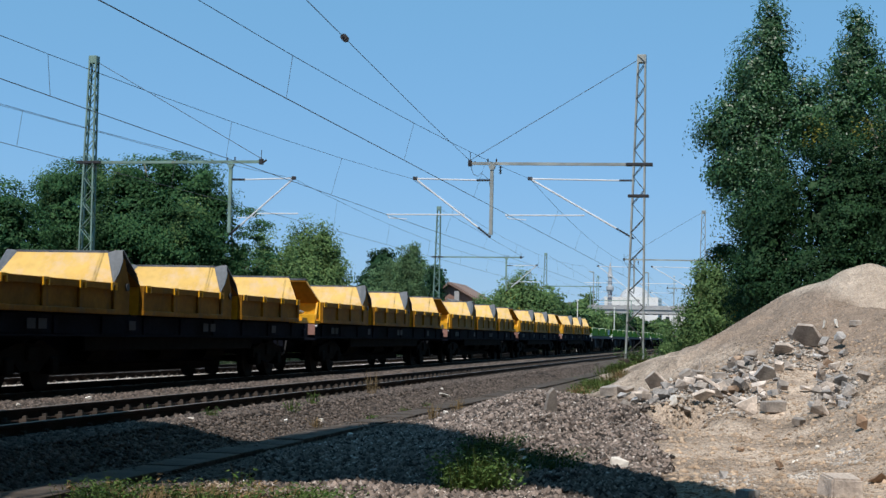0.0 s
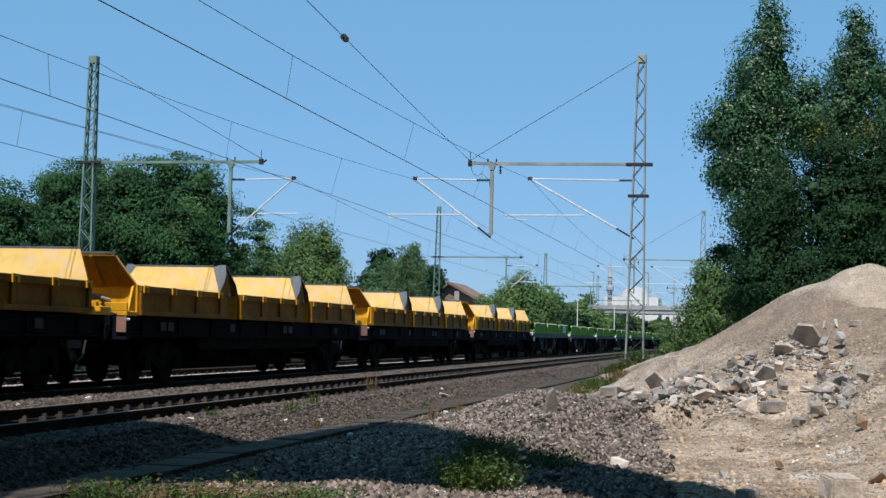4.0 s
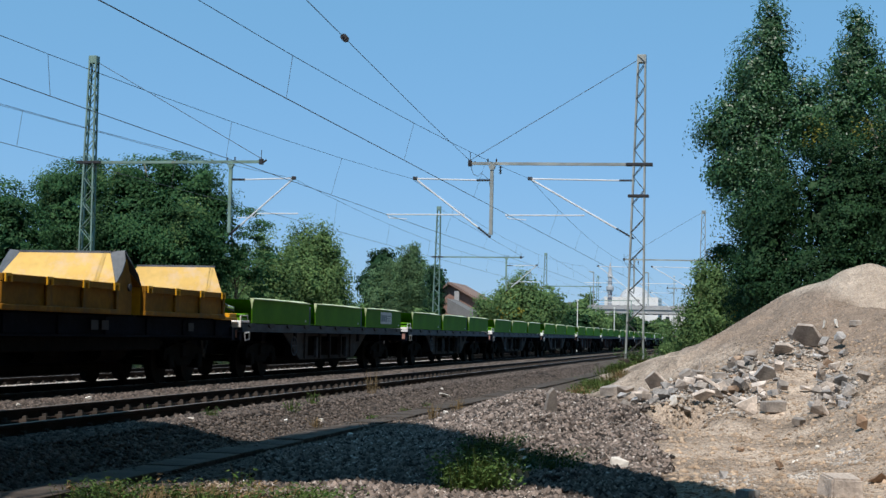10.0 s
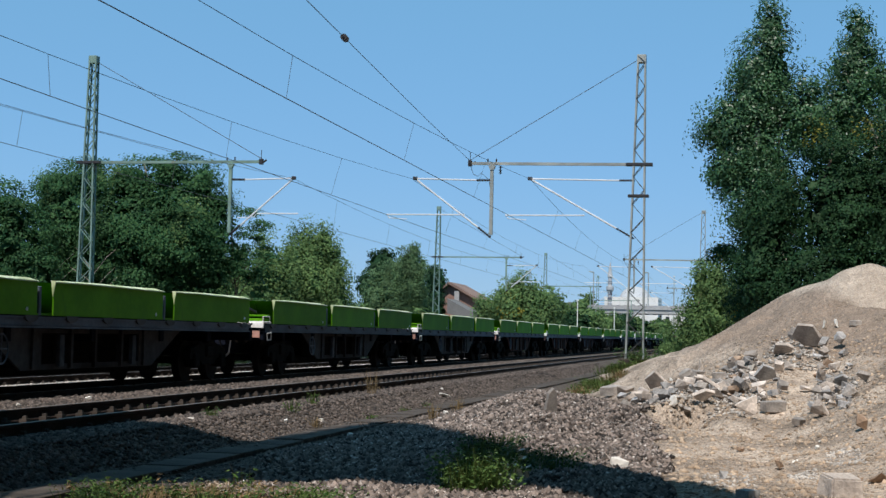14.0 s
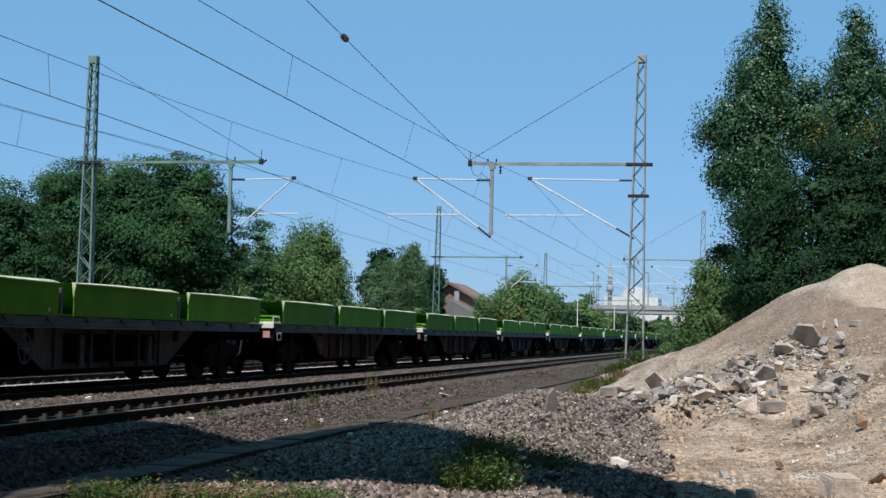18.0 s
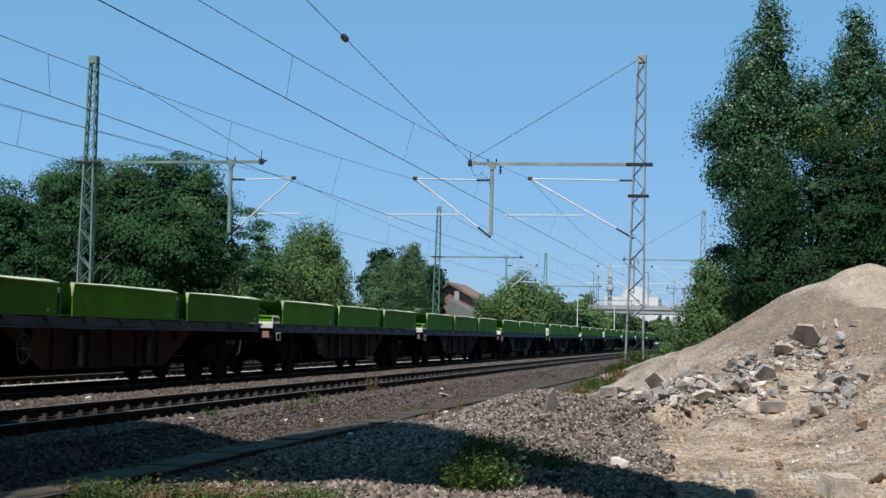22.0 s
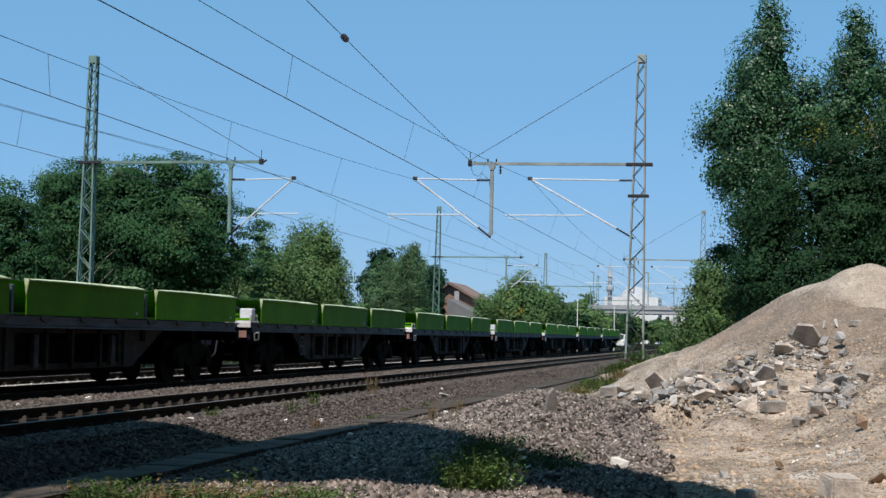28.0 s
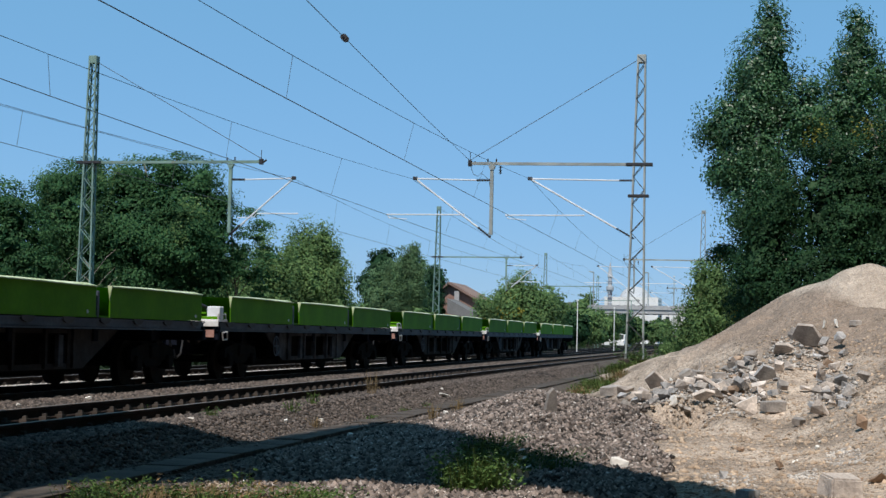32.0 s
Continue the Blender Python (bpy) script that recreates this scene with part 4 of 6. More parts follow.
        part("lettering", bm, M_GREYBAR, brd)
    return tub


def green_wagon(sign=False, belly=None, locker=False):
    w = thing("flat_wagon", "flat goods wagon with three low lime-green tubs", "goods wagon", "green wagons of the train")
    a, b = 0.55, GREEN_LEN - 0.33
    for s in (-1, 1):
        bm = B()
        y = s * 1.18
        box(bm, a, b, y - 0.06, y + 0.06, 1.16, 1.315, 0.015)
        box(bm, a, b, y - 0.09, y + 0.09, 1.13, 1.16)
        box(bm, a, b, y - 0.09, y + 0.09, 1.302, 1.327)
        part("side_sill", bm, M_SILL, w)
        for i in range(11 if s < 0 else 0):
            x = a + 0.9 + i * 1.68
            part("stake_pocket", poly(B(), [(x + 0.27 * math.cos(k * math.pi / 6), y - 0.105, 1.345 - 0.12 * math.sin(k * math.pi / 6)) for k in range(7)], (0, 0.06, 0)), M_DARK, w, "dark half-round pocket on the sill")
        bm = B()
        y = s * 1.02
        if belly is M_BELLYRUST:
            poly(bm, [(5.0, y, 1.12), (14.4, y, 1.12), (12.7, y, 0.40), (6.6, y, 0.40)], (0, 0.04 * s, 0))
        else:
            for x0, x1, x2, x3 in ((5.0, 7.4, 7.4, 6.6), (14.4, 12.0, 12.0, 12.7)):
                poly(bm, [(x0, y, 1.12), (x1, y, 1.12), (x2, y, 0.40), (x3, y, 0.40)], (0, 0.04 * s, 0))
            box(bm, 6.9, 12.4, y - 0.03, y + 0.03, 0.40, 0.50)
            box(bm, 6.9, 12.4, y - 0.03, y + 0.03, 1.04, 1.12)
        for x in (7.0, 8.6, 9.7, 11.0, 12.2):
            box(bm, x - 0.05, x + 0.05, y + s * 0.03 - 0.06, y + s * 0.03 + 0.06, 0.42, 1.12)
        part("fishbelly_girder", bm, belly or M_BELLY, w, "deep trapezium girder with rust and pale patches")
        for x in (8.05, 11.5):
            bm = B()
            box(bm, x - 0.10, x + 0.10, y + s * 0.06, y + s * 0.14, 0.45, 1.02, 0.01)
            part("bracket", bm, M_BELLYPALE, w, "greyish upright bracket")
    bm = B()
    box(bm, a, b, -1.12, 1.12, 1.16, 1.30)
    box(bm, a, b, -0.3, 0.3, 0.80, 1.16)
    # two deeper sill boxes, added to darken the gap below
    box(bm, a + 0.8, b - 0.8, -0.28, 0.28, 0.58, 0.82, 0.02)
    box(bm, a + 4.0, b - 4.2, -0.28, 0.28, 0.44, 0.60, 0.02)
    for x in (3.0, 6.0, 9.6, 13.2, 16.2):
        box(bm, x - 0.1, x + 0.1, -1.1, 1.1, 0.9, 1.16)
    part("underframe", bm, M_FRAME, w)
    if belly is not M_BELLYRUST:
        # dark block added to fill the open girder with shade
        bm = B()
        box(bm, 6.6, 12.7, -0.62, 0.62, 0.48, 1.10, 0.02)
        part("equipment_box", bm, M_BOGIE, w, "dark filler block added under the deck")
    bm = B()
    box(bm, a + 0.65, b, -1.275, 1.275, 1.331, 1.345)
    part("deck", bm, M_BOGIE, w, "dark deck plates")
    # low block added between the bogies so the underside stays dark
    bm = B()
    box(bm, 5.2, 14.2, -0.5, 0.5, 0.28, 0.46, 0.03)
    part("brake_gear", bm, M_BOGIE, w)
    bm = B()
    bar(bm, (8.8, -0.45, 0.65), (10.4, -0.45, 0.65), 0.42, sides=14)
    part("air_tank", bm, M_BOGIE, w)
    bm = tube(B(), [(5.6 + 0.25 * math.cos(i * math.pi / 12), -1.175, 0.78 + 0.25 * math.sin(i * math.pi / 12)) for i in range(25)], 0.03)
    for k in range(4):
        t = k * math.pi / 2
        bar(bm, (5.6, -1.175, 0.78), (5.6 + 0.25 * math.cos(t), -1.175, 0.78 + 0.25 * math.sin(t)), 0.025, sides=5)
    part("brake_handwheel", bm, M_SILL, w, "grey spoked brake handwheel")
    make_bogie(w, 3.0)
    make_bogie(w, 16.35)
    make_buffers(w, a, -1)
    make_buffers(w, b, 1)
    # platform corner with plate, step and grab handle at the leading end
    bm = B()
    box(bm, a - 0.06, a + 0.62, -1.30, -0.75, 1.345, 1.40, 0.01)
    box(bm, a - 0.10, a - 0.065, -1.31, -0.62, 1.235, 1.365, 0.008)
    part("corner_platform", bm, M_PLATE, w, "pale corner plate at the wagon's end")
    bm = B()
    box(bm, a - 0.05, a - 0.02, -1.20, -1.00, 0.99, 1.18, 0.005)
    part("end_plate", bm, M_PINKPLATE, w, "pinkish plate below the sill")
    bm = B()
    for x in (0.0, 0.55):
        bar(bm, (a + x, -1.27, 1.40), (a + x, -1.27, 1.52), 0.03, sides=6)
    bar(bm, (a, -1.27, 1.52), (a + 0.55, -1.27, 1.52), 0.03, sides=6)
    part("grab_rail", bm, M_PLATE, w, "pale low grab rail")
    if locker:
        bm = B()
        box(bm, a + 0.06, a + 0.34, -1.29, -0.98, 1.405, 1.70, 0.02)
        part("locker", bm, M_WHITE, w, "small white locker on the corner platform")
    bm = B()
    for p, r in (((0.25, 1.1), (0.62, 1.12)), ((0.62, 1.12), (0.62, 0.95)), ((0.62, 0.95), (0.30, 0.93)), ((0.30, 0.93), (0.25, 1.1))):
        bar(bm, (a + p[0], -1.3, p[1]), (a + r[0], -1.3, r[1]), 0.035, sides=6)
    part("shunter_handle", bm, M_PLATE, w, "pale grab handle")
    bm = B()
    box(bm, a + 0.05, a + 0.58, -SIDE, SIDE - 0.3, 1.40, 1.47, 0.01)
    box(bm, a + 0.35, a + 0.60, -SIDE, SIDE - 0.3, 1.52, 1.57, 0.01)
    part("end_tray", bm, M_GREEN, w, "bright green tray at the tub's end")
    bm = B()
    bar(bm, (a + 0.1, -0.55, 1.86), (a + 0.55, -0.9, 1.62), 0.09, sides=8)
    part("ram", bm, M_CABLE, w, "black hydraulic ram")
    for i, (u0, u1) in enumerate(((1.46, 6.70), (7.36, 12.74), (13.42, 18.66))):
        green_tub(w, u0, u1, sign and i == 2)
    return w


def yellow_tub(wagon, u0, u1, wing_front, wing_back):
    """A tipping tub: low hinged sides and two tall end chutes that lean outwards, with or without corner wings."""
    tub = new("tub")
    tub.empty_display_size = 0.1
    tub.parent = wagon
    tub.location = (u0, 0, 0)
    n = u1 - u0
    z0, zm, zt = 1.42, 2.01, 2.61
    wide, slim = SIDE - 0.03, 0.94                # half the chute's width at its foot and at its top
    # side panel, bars and ribs take the yellow darkened for shade; hinges stay plain
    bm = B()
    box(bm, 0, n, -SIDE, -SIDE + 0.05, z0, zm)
    side = part("near_side", bm, M_YELLOWSHADE, tub, "yellow hinged side panel, shade in its colour")
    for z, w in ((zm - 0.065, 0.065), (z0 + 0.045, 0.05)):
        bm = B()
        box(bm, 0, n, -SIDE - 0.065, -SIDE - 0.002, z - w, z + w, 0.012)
        part("rail_bar", bm, M_YELLOWSHADE, side)
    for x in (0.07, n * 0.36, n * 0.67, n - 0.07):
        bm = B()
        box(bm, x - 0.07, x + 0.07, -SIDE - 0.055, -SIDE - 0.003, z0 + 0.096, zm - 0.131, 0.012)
        part("rib", bm, M_YELLOWSHADE, side)
        h = min(max(x, 0.2), n - 0.2)
        bm = B()
        poly(bm, [(h + a, -SIDE - 0.09, zm + b) for a, b in ((-0.13, 0.005), (0.13, 0.005), (0.13, -0.14), (0.07, -0.14), (0.07, -0.04), (-0.07, -0.04), (-0.07, -0.14), (-0.13, -0.14))], (0, 0.024, 0))
        part("hinge", bm, M_YELLOW, side, "bright yellow two-legged hinge")
    for x, d, f, wing in ((0.0, -1, 0.70 if wing_front else 0.46, wing_front), (n, 1, 0.42 if wing_back else 0.28, wing_back)):
        bm = B()
        poly(bm, [(x, -SIDE + 0.05, z0), (x, SIDE, z0), (x, SIDE, zm), (x, -SIDE + 0.05, zm)], (-0.04 * d, 0, 0))
        part("end_wall", bm, M_YELLOW, tub)
        bm = B()
        poly(bm, [(x - d * 0.02, -wide, zm + 0.002), (x - d * 0.02, wide, zm + 0.002), (x + d * f, slim, zt), (x + d * f, -slim, zt)][::-1], (d * 0.03, 0, -0.02))
        part("end_chute", bm, M_YELLOWWORN, tub, "slanting chute plate, worn yellow inside")
        # separate outer skin holds the chute's shaded side as a darker colour
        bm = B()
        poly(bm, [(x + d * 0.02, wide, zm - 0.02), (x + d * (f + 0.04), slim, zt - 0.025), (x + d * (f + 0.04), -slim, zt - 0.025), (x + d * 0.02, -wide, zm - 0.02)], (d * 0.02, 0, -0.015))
        part("chute_back", bm, M_YELLOWSHADE, tub, "brownish yellow back of the chute, shade in its colour")
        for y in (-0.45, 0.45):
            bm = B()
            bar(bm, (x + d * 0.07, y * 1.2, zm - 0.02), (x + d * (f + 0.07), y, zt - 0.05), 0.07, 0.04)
            part("stiffener", bm, M_YELLOWSHADE, tub)
        for s in (-1, 1) if wing else ():
            bm = B()
            poly(bm, [(x + d * 0.01, s * wide, zm), (x + d * f, s * slim, zt), (x + d * (f + 0.05), s * 1.07, zt + 0.05), (x + d * (f + 0.10), s * 1.20, zt + 0.06), (x + d * f * 0.92, s * 1.27, zt - 0.16), (x + d * f * 0.45, s * 1.285, zm + 0.22)], (d * 0.025, 0, -0.015))
            part("corner_wing", bm, M_BARE, tub, "flared corner plate of bare grey steel")
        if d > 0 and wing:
            # gusset and link plate carry the gap's shade in their colour
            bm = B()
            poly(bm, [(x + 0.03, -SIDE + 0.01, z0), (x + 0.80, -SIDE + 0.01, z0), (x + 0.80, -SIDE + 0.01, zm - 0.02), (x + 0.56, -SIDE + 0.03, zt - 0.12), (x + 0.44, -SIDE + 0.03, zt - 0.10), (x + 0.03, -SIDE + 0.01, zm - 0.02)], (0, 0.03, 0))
            part("end_gusset", bm, M_YELLOWSHADE, tub, "yellow gusset plate at the tub's end")
            bm = B()
            lathe(bm, [(0.075, -SIDE - 0.03), (0.075, -SIDE + 0.005)], 12, "y", (x + 0.62, 0, zm - 0.06))
            part("pivot", bm, M_DARK, tub, "black pivot boss")
            bm = B()
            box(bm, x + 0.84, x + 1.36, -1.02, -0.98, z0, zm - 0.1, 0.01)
            part("link_plate", bm, M_YELLOWSHADE, tub, "recessed plate between the tubs")
        bm = B()
        bar(bm, (x + d * (f + 0.02), -slim - 0.01, zt + 0.02), (x + d * (f + 0.02), slim + 0.01, zt + 0.02), 0.045)
        part("top_bar", bm, M_BARE, tub, "grey top bar")
    bm = B()
    poly(bm, [(0.0, SIDE, z0), (n, SIDE, z0), (n, SIDE, zm), (0, SIDE, zm)], (0, 0.04, 0))
    part("far_side", bm, M_YELLOW, tub)
    bm = B()
    box(bm, 0.05, n - 0.05, -SIDE + 0.05, SIDE - 0.05, z0, z0 + 0.04)
    part("tub_floor", bm, M_BARE, tub)
    return tub


def yellow_wagon():
    w = thing("tipping_wagon", "side-tipping goods wagon with three yellow tubs", "goods wagon", "yellow wagons of the train")
    a, b = 1.05, YELLOW_LEN + 0.15
    for s in (-1, 1):
        bm = B()
        y = s * 1.12
        box(bm, a, b, y - 0.07, y + 0.07, 1.02, 1.40, 0.02)
        box(bm, a, b, y - 0.12, y + 0.12, 0.99, 1.03)
        for i in range(9):
            x = a + 1.0 + i * 2.15
            box(bm, x - 0.08, x + 0.08, y + s * 0.05, y + s * 0.11, 1.04, 1.38, 0.01)
        part("side_sill", bm, M_FRAME, w, "dark blue-grey side sill")
        bm = B()
        box(bm, a + 4.6, b - 4.6, y - 0.04, y + 0.04, 0.72, 0.99, 0.02)
        part("side_girder", bm, M_BOGIE, w)
    for x in (3.0, 3.45, 7.6, 12.0, 12.5, 17.3):
        bm = B()
        box(bm, x, x + 0.34, -1.245, -1.235, 1.12, 1.30)
        part("lettering_panel", bm, M_FADED, w, "faded grey lettering bars")
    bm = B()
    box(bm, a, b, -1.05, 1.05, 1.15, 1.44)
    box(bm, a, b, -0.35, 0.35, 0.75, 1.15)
    # sill deepened by two added boxes that close the gap to light
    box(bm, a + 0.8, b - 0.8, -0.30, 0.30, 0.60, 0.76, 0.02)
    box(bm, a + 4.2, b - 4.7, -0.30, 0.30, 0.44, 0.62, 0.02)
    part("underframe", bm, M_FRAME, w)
    # added low block that keeps the space under the wagon black
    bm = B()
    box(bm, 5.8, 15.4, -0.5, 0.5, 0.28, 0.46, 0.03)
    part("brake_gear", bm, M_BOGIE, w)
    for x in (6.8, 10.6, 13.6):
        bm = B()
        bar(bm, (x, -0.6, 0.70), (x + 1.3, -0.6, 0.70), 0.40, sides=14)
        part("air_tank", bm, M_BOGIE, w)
    make_bogie(w, 3.6)
    make_bogie(w, 17.6)
    make_buffers(w, a, -1)
    make_buffers(w, b, 1)
    # open end platform with pipes, tray and a slanting brace
    bm = B()
    box(bm, a + 0.05, 1.68, -1.25, 1.1, 1.40, 1.49, 0.01)
    box(bm, a + 0.05, a + 0.12, -1.25, 1.1, 1.49, 1.66, 0.01)
    part("end_tray", bm, M_YELLOW, w, "yellow end platform tray")
    bm = B()
    box(bm, 19.52, b + 0.25, -1.25, 1.1, 1.40, 1.47, 0.01)
    box(bm, 20.1, b + 0.15, -1.25, -0.9, 1.47, 1.56, 0.01)
    part("end_tray", bm, M_YELLOW, w, "yellow end platform tray")
    bm = B()
    poly(bm, [(a + 0.22, -1.22, 1.50), (a + 0.45, -1.22, 1.50), (1.66, -1.22, 1.95), (1.66, -1.22, 2.02), (1.50, -1.22, 1.98)], (0, 0.05, 0))
    box(bm, 1.61, 1.685, -1.26, -1.18, 1.45, 2.02)
    part("brace", bm, M_YELLOW, w, "slanting yellow brace")
    for j, (y, z) in enumerate(((-0.8, 1.62), (-0.65, 1.72), (-0.45, 1.78))):
        bm = B()
        pts = [(a - 0.1 + 0.12 * k, y + 0.04 * math.sin(k), z + 0.06 * math.sin(k * 0.8 + j)) for k in range(10)]
        for p, r in zip(pts, pts[1:]):
            bar(bm, p, r, 0.055, sides=6)
        part("hose", bm, M_CABLE, w, "black air hose")
    bm = B()
    bar(bm, (19.56, -0.95, 1.84), (20.75, -0.95, 1.745), 0.085, sides=10)
    ram = part("ram", bm, M_CABLE, w, "black hydraulic ram")
    part("rod", bar(B(), (20.75, -0.95, 1.745), (21.25, -0.95, 1.705), 0.06, sides=10), M_TUBE, ram, "bright piston rod")
    bm = B()
    bar(bm, (a + 0.02, -1.22, 1.33), (a + 0.10, -1.29, 1.33), 0.06, sides=10)
    part("tail_lamp_bracket", bm, M_PLATE, w, "pale lamp bracket")
    bm = B()
    box(bm, a - 0.05, a - 0.02, -1.28, -1.08, 1.08, 1.38, 0.005)
    part("end_plate", bm, M_PINKPLATE, w, "pinkish plate at the wagon's end")
    for i, (u0, u1) in enumerate(((1.66, 6.72), (8.12, 13.12), (14.48, 19.52))):
        yellow_tub(w, u0, u1, i > 0, i < 2)
    return w


def train():
    """Fifteen green wagons behind six yellow ones; each with the distance of its front end from the joint."""
    made = []
    first = green_wagon()
    marked = green_wagon(True)
    rusty = tagged(green_wagon(False, M_BELLYRUST), "flat goods wagon with a rust-red girder and three lime-green tubs")
    pale = tagged(green_wagon(False, M_BELLYPALE, True), "flat goods wagon with a pale grey girder and three lime-green tubs")
    made += [(marked, 0.0), (first, GREEN_LEN), (rusty, 4 * GREEN_LEN), (pale, 9 * GREEN_LEN)]
    for k, kind in ((2, first), (3, first), (5, rusty), (6, rusty), (7, rusty), (8, first), (10, first), (11, pale), (12, first), (13, first), (14, first)):
        made.append((copy_thing(kind, pose(k * GREEN_LEN, Y_TRAIN, 0)), k * GREEN_LEN))
    y = yellow_wagon()
    made.append((y, -YELLOW_LEN))
    for k in range(2, 7):
        made.append((copy_thing(y, pose(-k * YELLOW_LEN, Y_TRAIN, 0)), -k * YELLOW_LEN))
    return made


TRAIN = train()


# ---- rubble on the dug earth ----
def chunk(name, x, y, size, shape, material, label, category, group="", rot=(0, 0, 0), sink=0.15, seed=0):
    """A broken lump: an uneven convex solid within the three given proportions."""
    r = random.Random(seed * 31 + 5)
    bm = B()
    sx, sy, sz = (size * k for k in shape)
    thin = min(range(3), key=lambda i: shape[i])
    if shape[thin] < 0.45:
        # a plate with a broken outline
        n, t0 = r.choice((4, 5, 6, 7)), r.uniform(0, 6.3)
        ring = [(t0 + 6.283 * (i + r.uniform(-0.35, 0.35)) / n, r.uniform(0.62, 1.10)) for i in range(n)]
        for side in (-1, 1):
            for t, k in ring:
                k2 = k * r.uniform(0.84, 1.0)
                p = [math.cos(t) * k2 * 0.55, math.sin(t) * k2 * 0.55]
                p.insert(thin, side * 0.5 * r.uniform(0.85, 1.0))
                bm.verts.new((p[0] * sx, p[1] * sy, p[2] * sz))
    else:
        for _ in range(10):
            d = Vector((r.gauss(0, 1), r.gauss(0, 1), r.gauss(0, 1))).normalized()
            k = max(abs(d.x), abs(d.y), abs(d.z)) ** 0.4
            d = d / k * r.uniform(0.36, 0.60)
            bm.verts.new((d.x * sx, d.y * sy, d.z * sz))
    bmesh.ops.convex_hull(bm, input=bm.verts)
    for v in [v for v in bm.verts if not v.link_faces]:
        bm.verts.remove(v)
    bmesh.ops.bevel(bm, geom=list(bm.edges), offset=size * 0.010, segments=1, affect="EDGES")
    ob = part(name, bm, material)
    e = Euler([radians(a) for a in rot]).to_matrix()
    half = sum(abs(e[2][i]) * s / 2 for i, s in enumerate((sx, sy, sz)))
    ob.matrix_basis = Matrix.Translation((x, y, gz(x, y) + half * (1 - 2 * sink))) @ e.to_4x4()
    return tagged(ob, label, category, group)


def make_rubble():
    names = {"c": ("concrete_lump", M_CONCRETE, "pale broken concrete lump on the earth heap"), "S": ("concrete_slab", M_CONCRETE, "flat broken concrete slab tilted on the earth heap"),
             "d": ("tarmac_lump", M_DARKCHUNK, "dark broken tarmac lump on the earth heap"), "D": ("tarmac_slab", M_GREYSLAB, "grey paving slab tilted in the rubble"),
             "w": ("plaster_lump", M_WHITECHUNK, "whitish broken piece of plaster in the rubble"), "g": ("grey_stone", M_GREYSLAB, "blue-grey flat stone on bare earth"),
             "b": ("brown_stone", M_CLODSTONE, "brown rounded stone on the sandy slope"), "k": ("stake", M_CONCRETE, "short pale upright stake in the rubble")}
    # the heap beside the ballast
    west = [(38.3, 3.17, 0.55, 0.39, "d"), (37.0, 2.75, 0.42, 0.73, "c"), (31.9, 1.75, 0.53, 0.95, "S"), (31.7, 2.21, 0.26, 0.82, "c"), (31.5, 1.98, 0.35, 0.60, "c"), (31.1, 1.41, 0.14, 2.33, "w"),
            (29.0, 1.31, 0.20, 1.33, "w"), (31.0, 1.59, 0.28, 0.58, "d"), (30.3, 1.19, 0.30, 0.85, "c"), (35.2, 1.12, 0.53, 0.30, "d"), (35.5, 1.01, 0.12, 2.89, "k"), (30.6, 0.77, 0.63, 0.64, "S"),
            (29.4, 0.78, 0.56, 0.43, "S"), (33.4, 0.56, 0.38, 0.40, "d"), (31.6, 0.44, 0.31, 0.69, "c"), (30.6, 0.56, 0.14, 1.50, "w"), (29.2, 1.07, 0.26, 0.50, "d"), (33.4, 0.28, 0.38, 0.67, "d"),
            (33.2, -0.06, 0.17, 1.43, "w")]
    # up the slope
    slope = [(31.2, -0.30, 0.46, 1.11, "D"), (32.4, -0.58, 0.24, 1.10, "c"), (32.7, -0.78, 0.25, 0.70, "d"), (33.6, -0.70, 0.47, 0.71, "S"), (34.2, -1.16, 0.62, 0.95, "S"), (34.8, -0.89, 0.31, 1.08, "d"),
            (34.6, -1.51, 0.34, 0.85, "g"), (35.7, -1.59, 0.09, 2.57, "w"), (35.9, -1.83, 0.12, 2.00, "w"), (35.8, -2.22, 0.32, 0.33, "d"), (34.7, -2.20, 0.18, 0.64, "g"), (33.9, -1.93, 0.11, 1.56, "d"),
            (27.7, 0.01, 0.48, 0.83, "c"), (30.5, -0.21, 0.21, 1.00, "c"), (29.0, -0.44, 0.48, 0.41, "d"), (32.9, -1.42, 0.27, 0.64, "c"), (29.2, -1.38, 0.28, 1.23, "c"), (29.5, -1.62, 0.39, 1.06, "D"),
            (28.1, -1.68, 0.27, 0.77, "d")]
    # the second cluster, and single stones in the pit
    pit = [(27.3, -1.16, 0.39, 0.79, "c"), (28.1, -1.52, 0.21, 0.80, "g"), (27.4, -1.55, 0.29, 0.36, "g"), (30.9, -1.03, 0.23, 0.60, "c"), (26.9, -0.79, 0.30, 0.40, "d"), (24.2, -1.60, 0.25, 1.00, "b"),
            (23.6, 0.10, 0.12, 1.00, "b"), (20.6, -0.40, 0.20, 0.62, "b"), (23.7, -1.01, 0.06, 0.86, "w"), (16.5, 0.01, 0.28, 0.40, "g"), (18.7, 0.27, 0.13, 0.89, "g"), (20.7, 1.78, 0.19, 0.83, "c"),
            (20.0, 1.54, 0.28, 0.63, "w"), (18.6, -1.38, 0.28, 0.55, "b"), (19.0, -1.22, 0.13, 0.67, "b"), (30.3, -1.16, 0.20, 0.78, "d"), (31.3, 0.15, 0.19, 1.00, "d"), (32.3, 0.03, 0.22, 0.78, "d"),
            (30.2, 0.35, 0.27, 0.58, "d")]
    r = random.Random(4)
    for i, (x, y, s, tall, kind) in enumerate(west + slope + pit):
        name, m, label = names[kind]
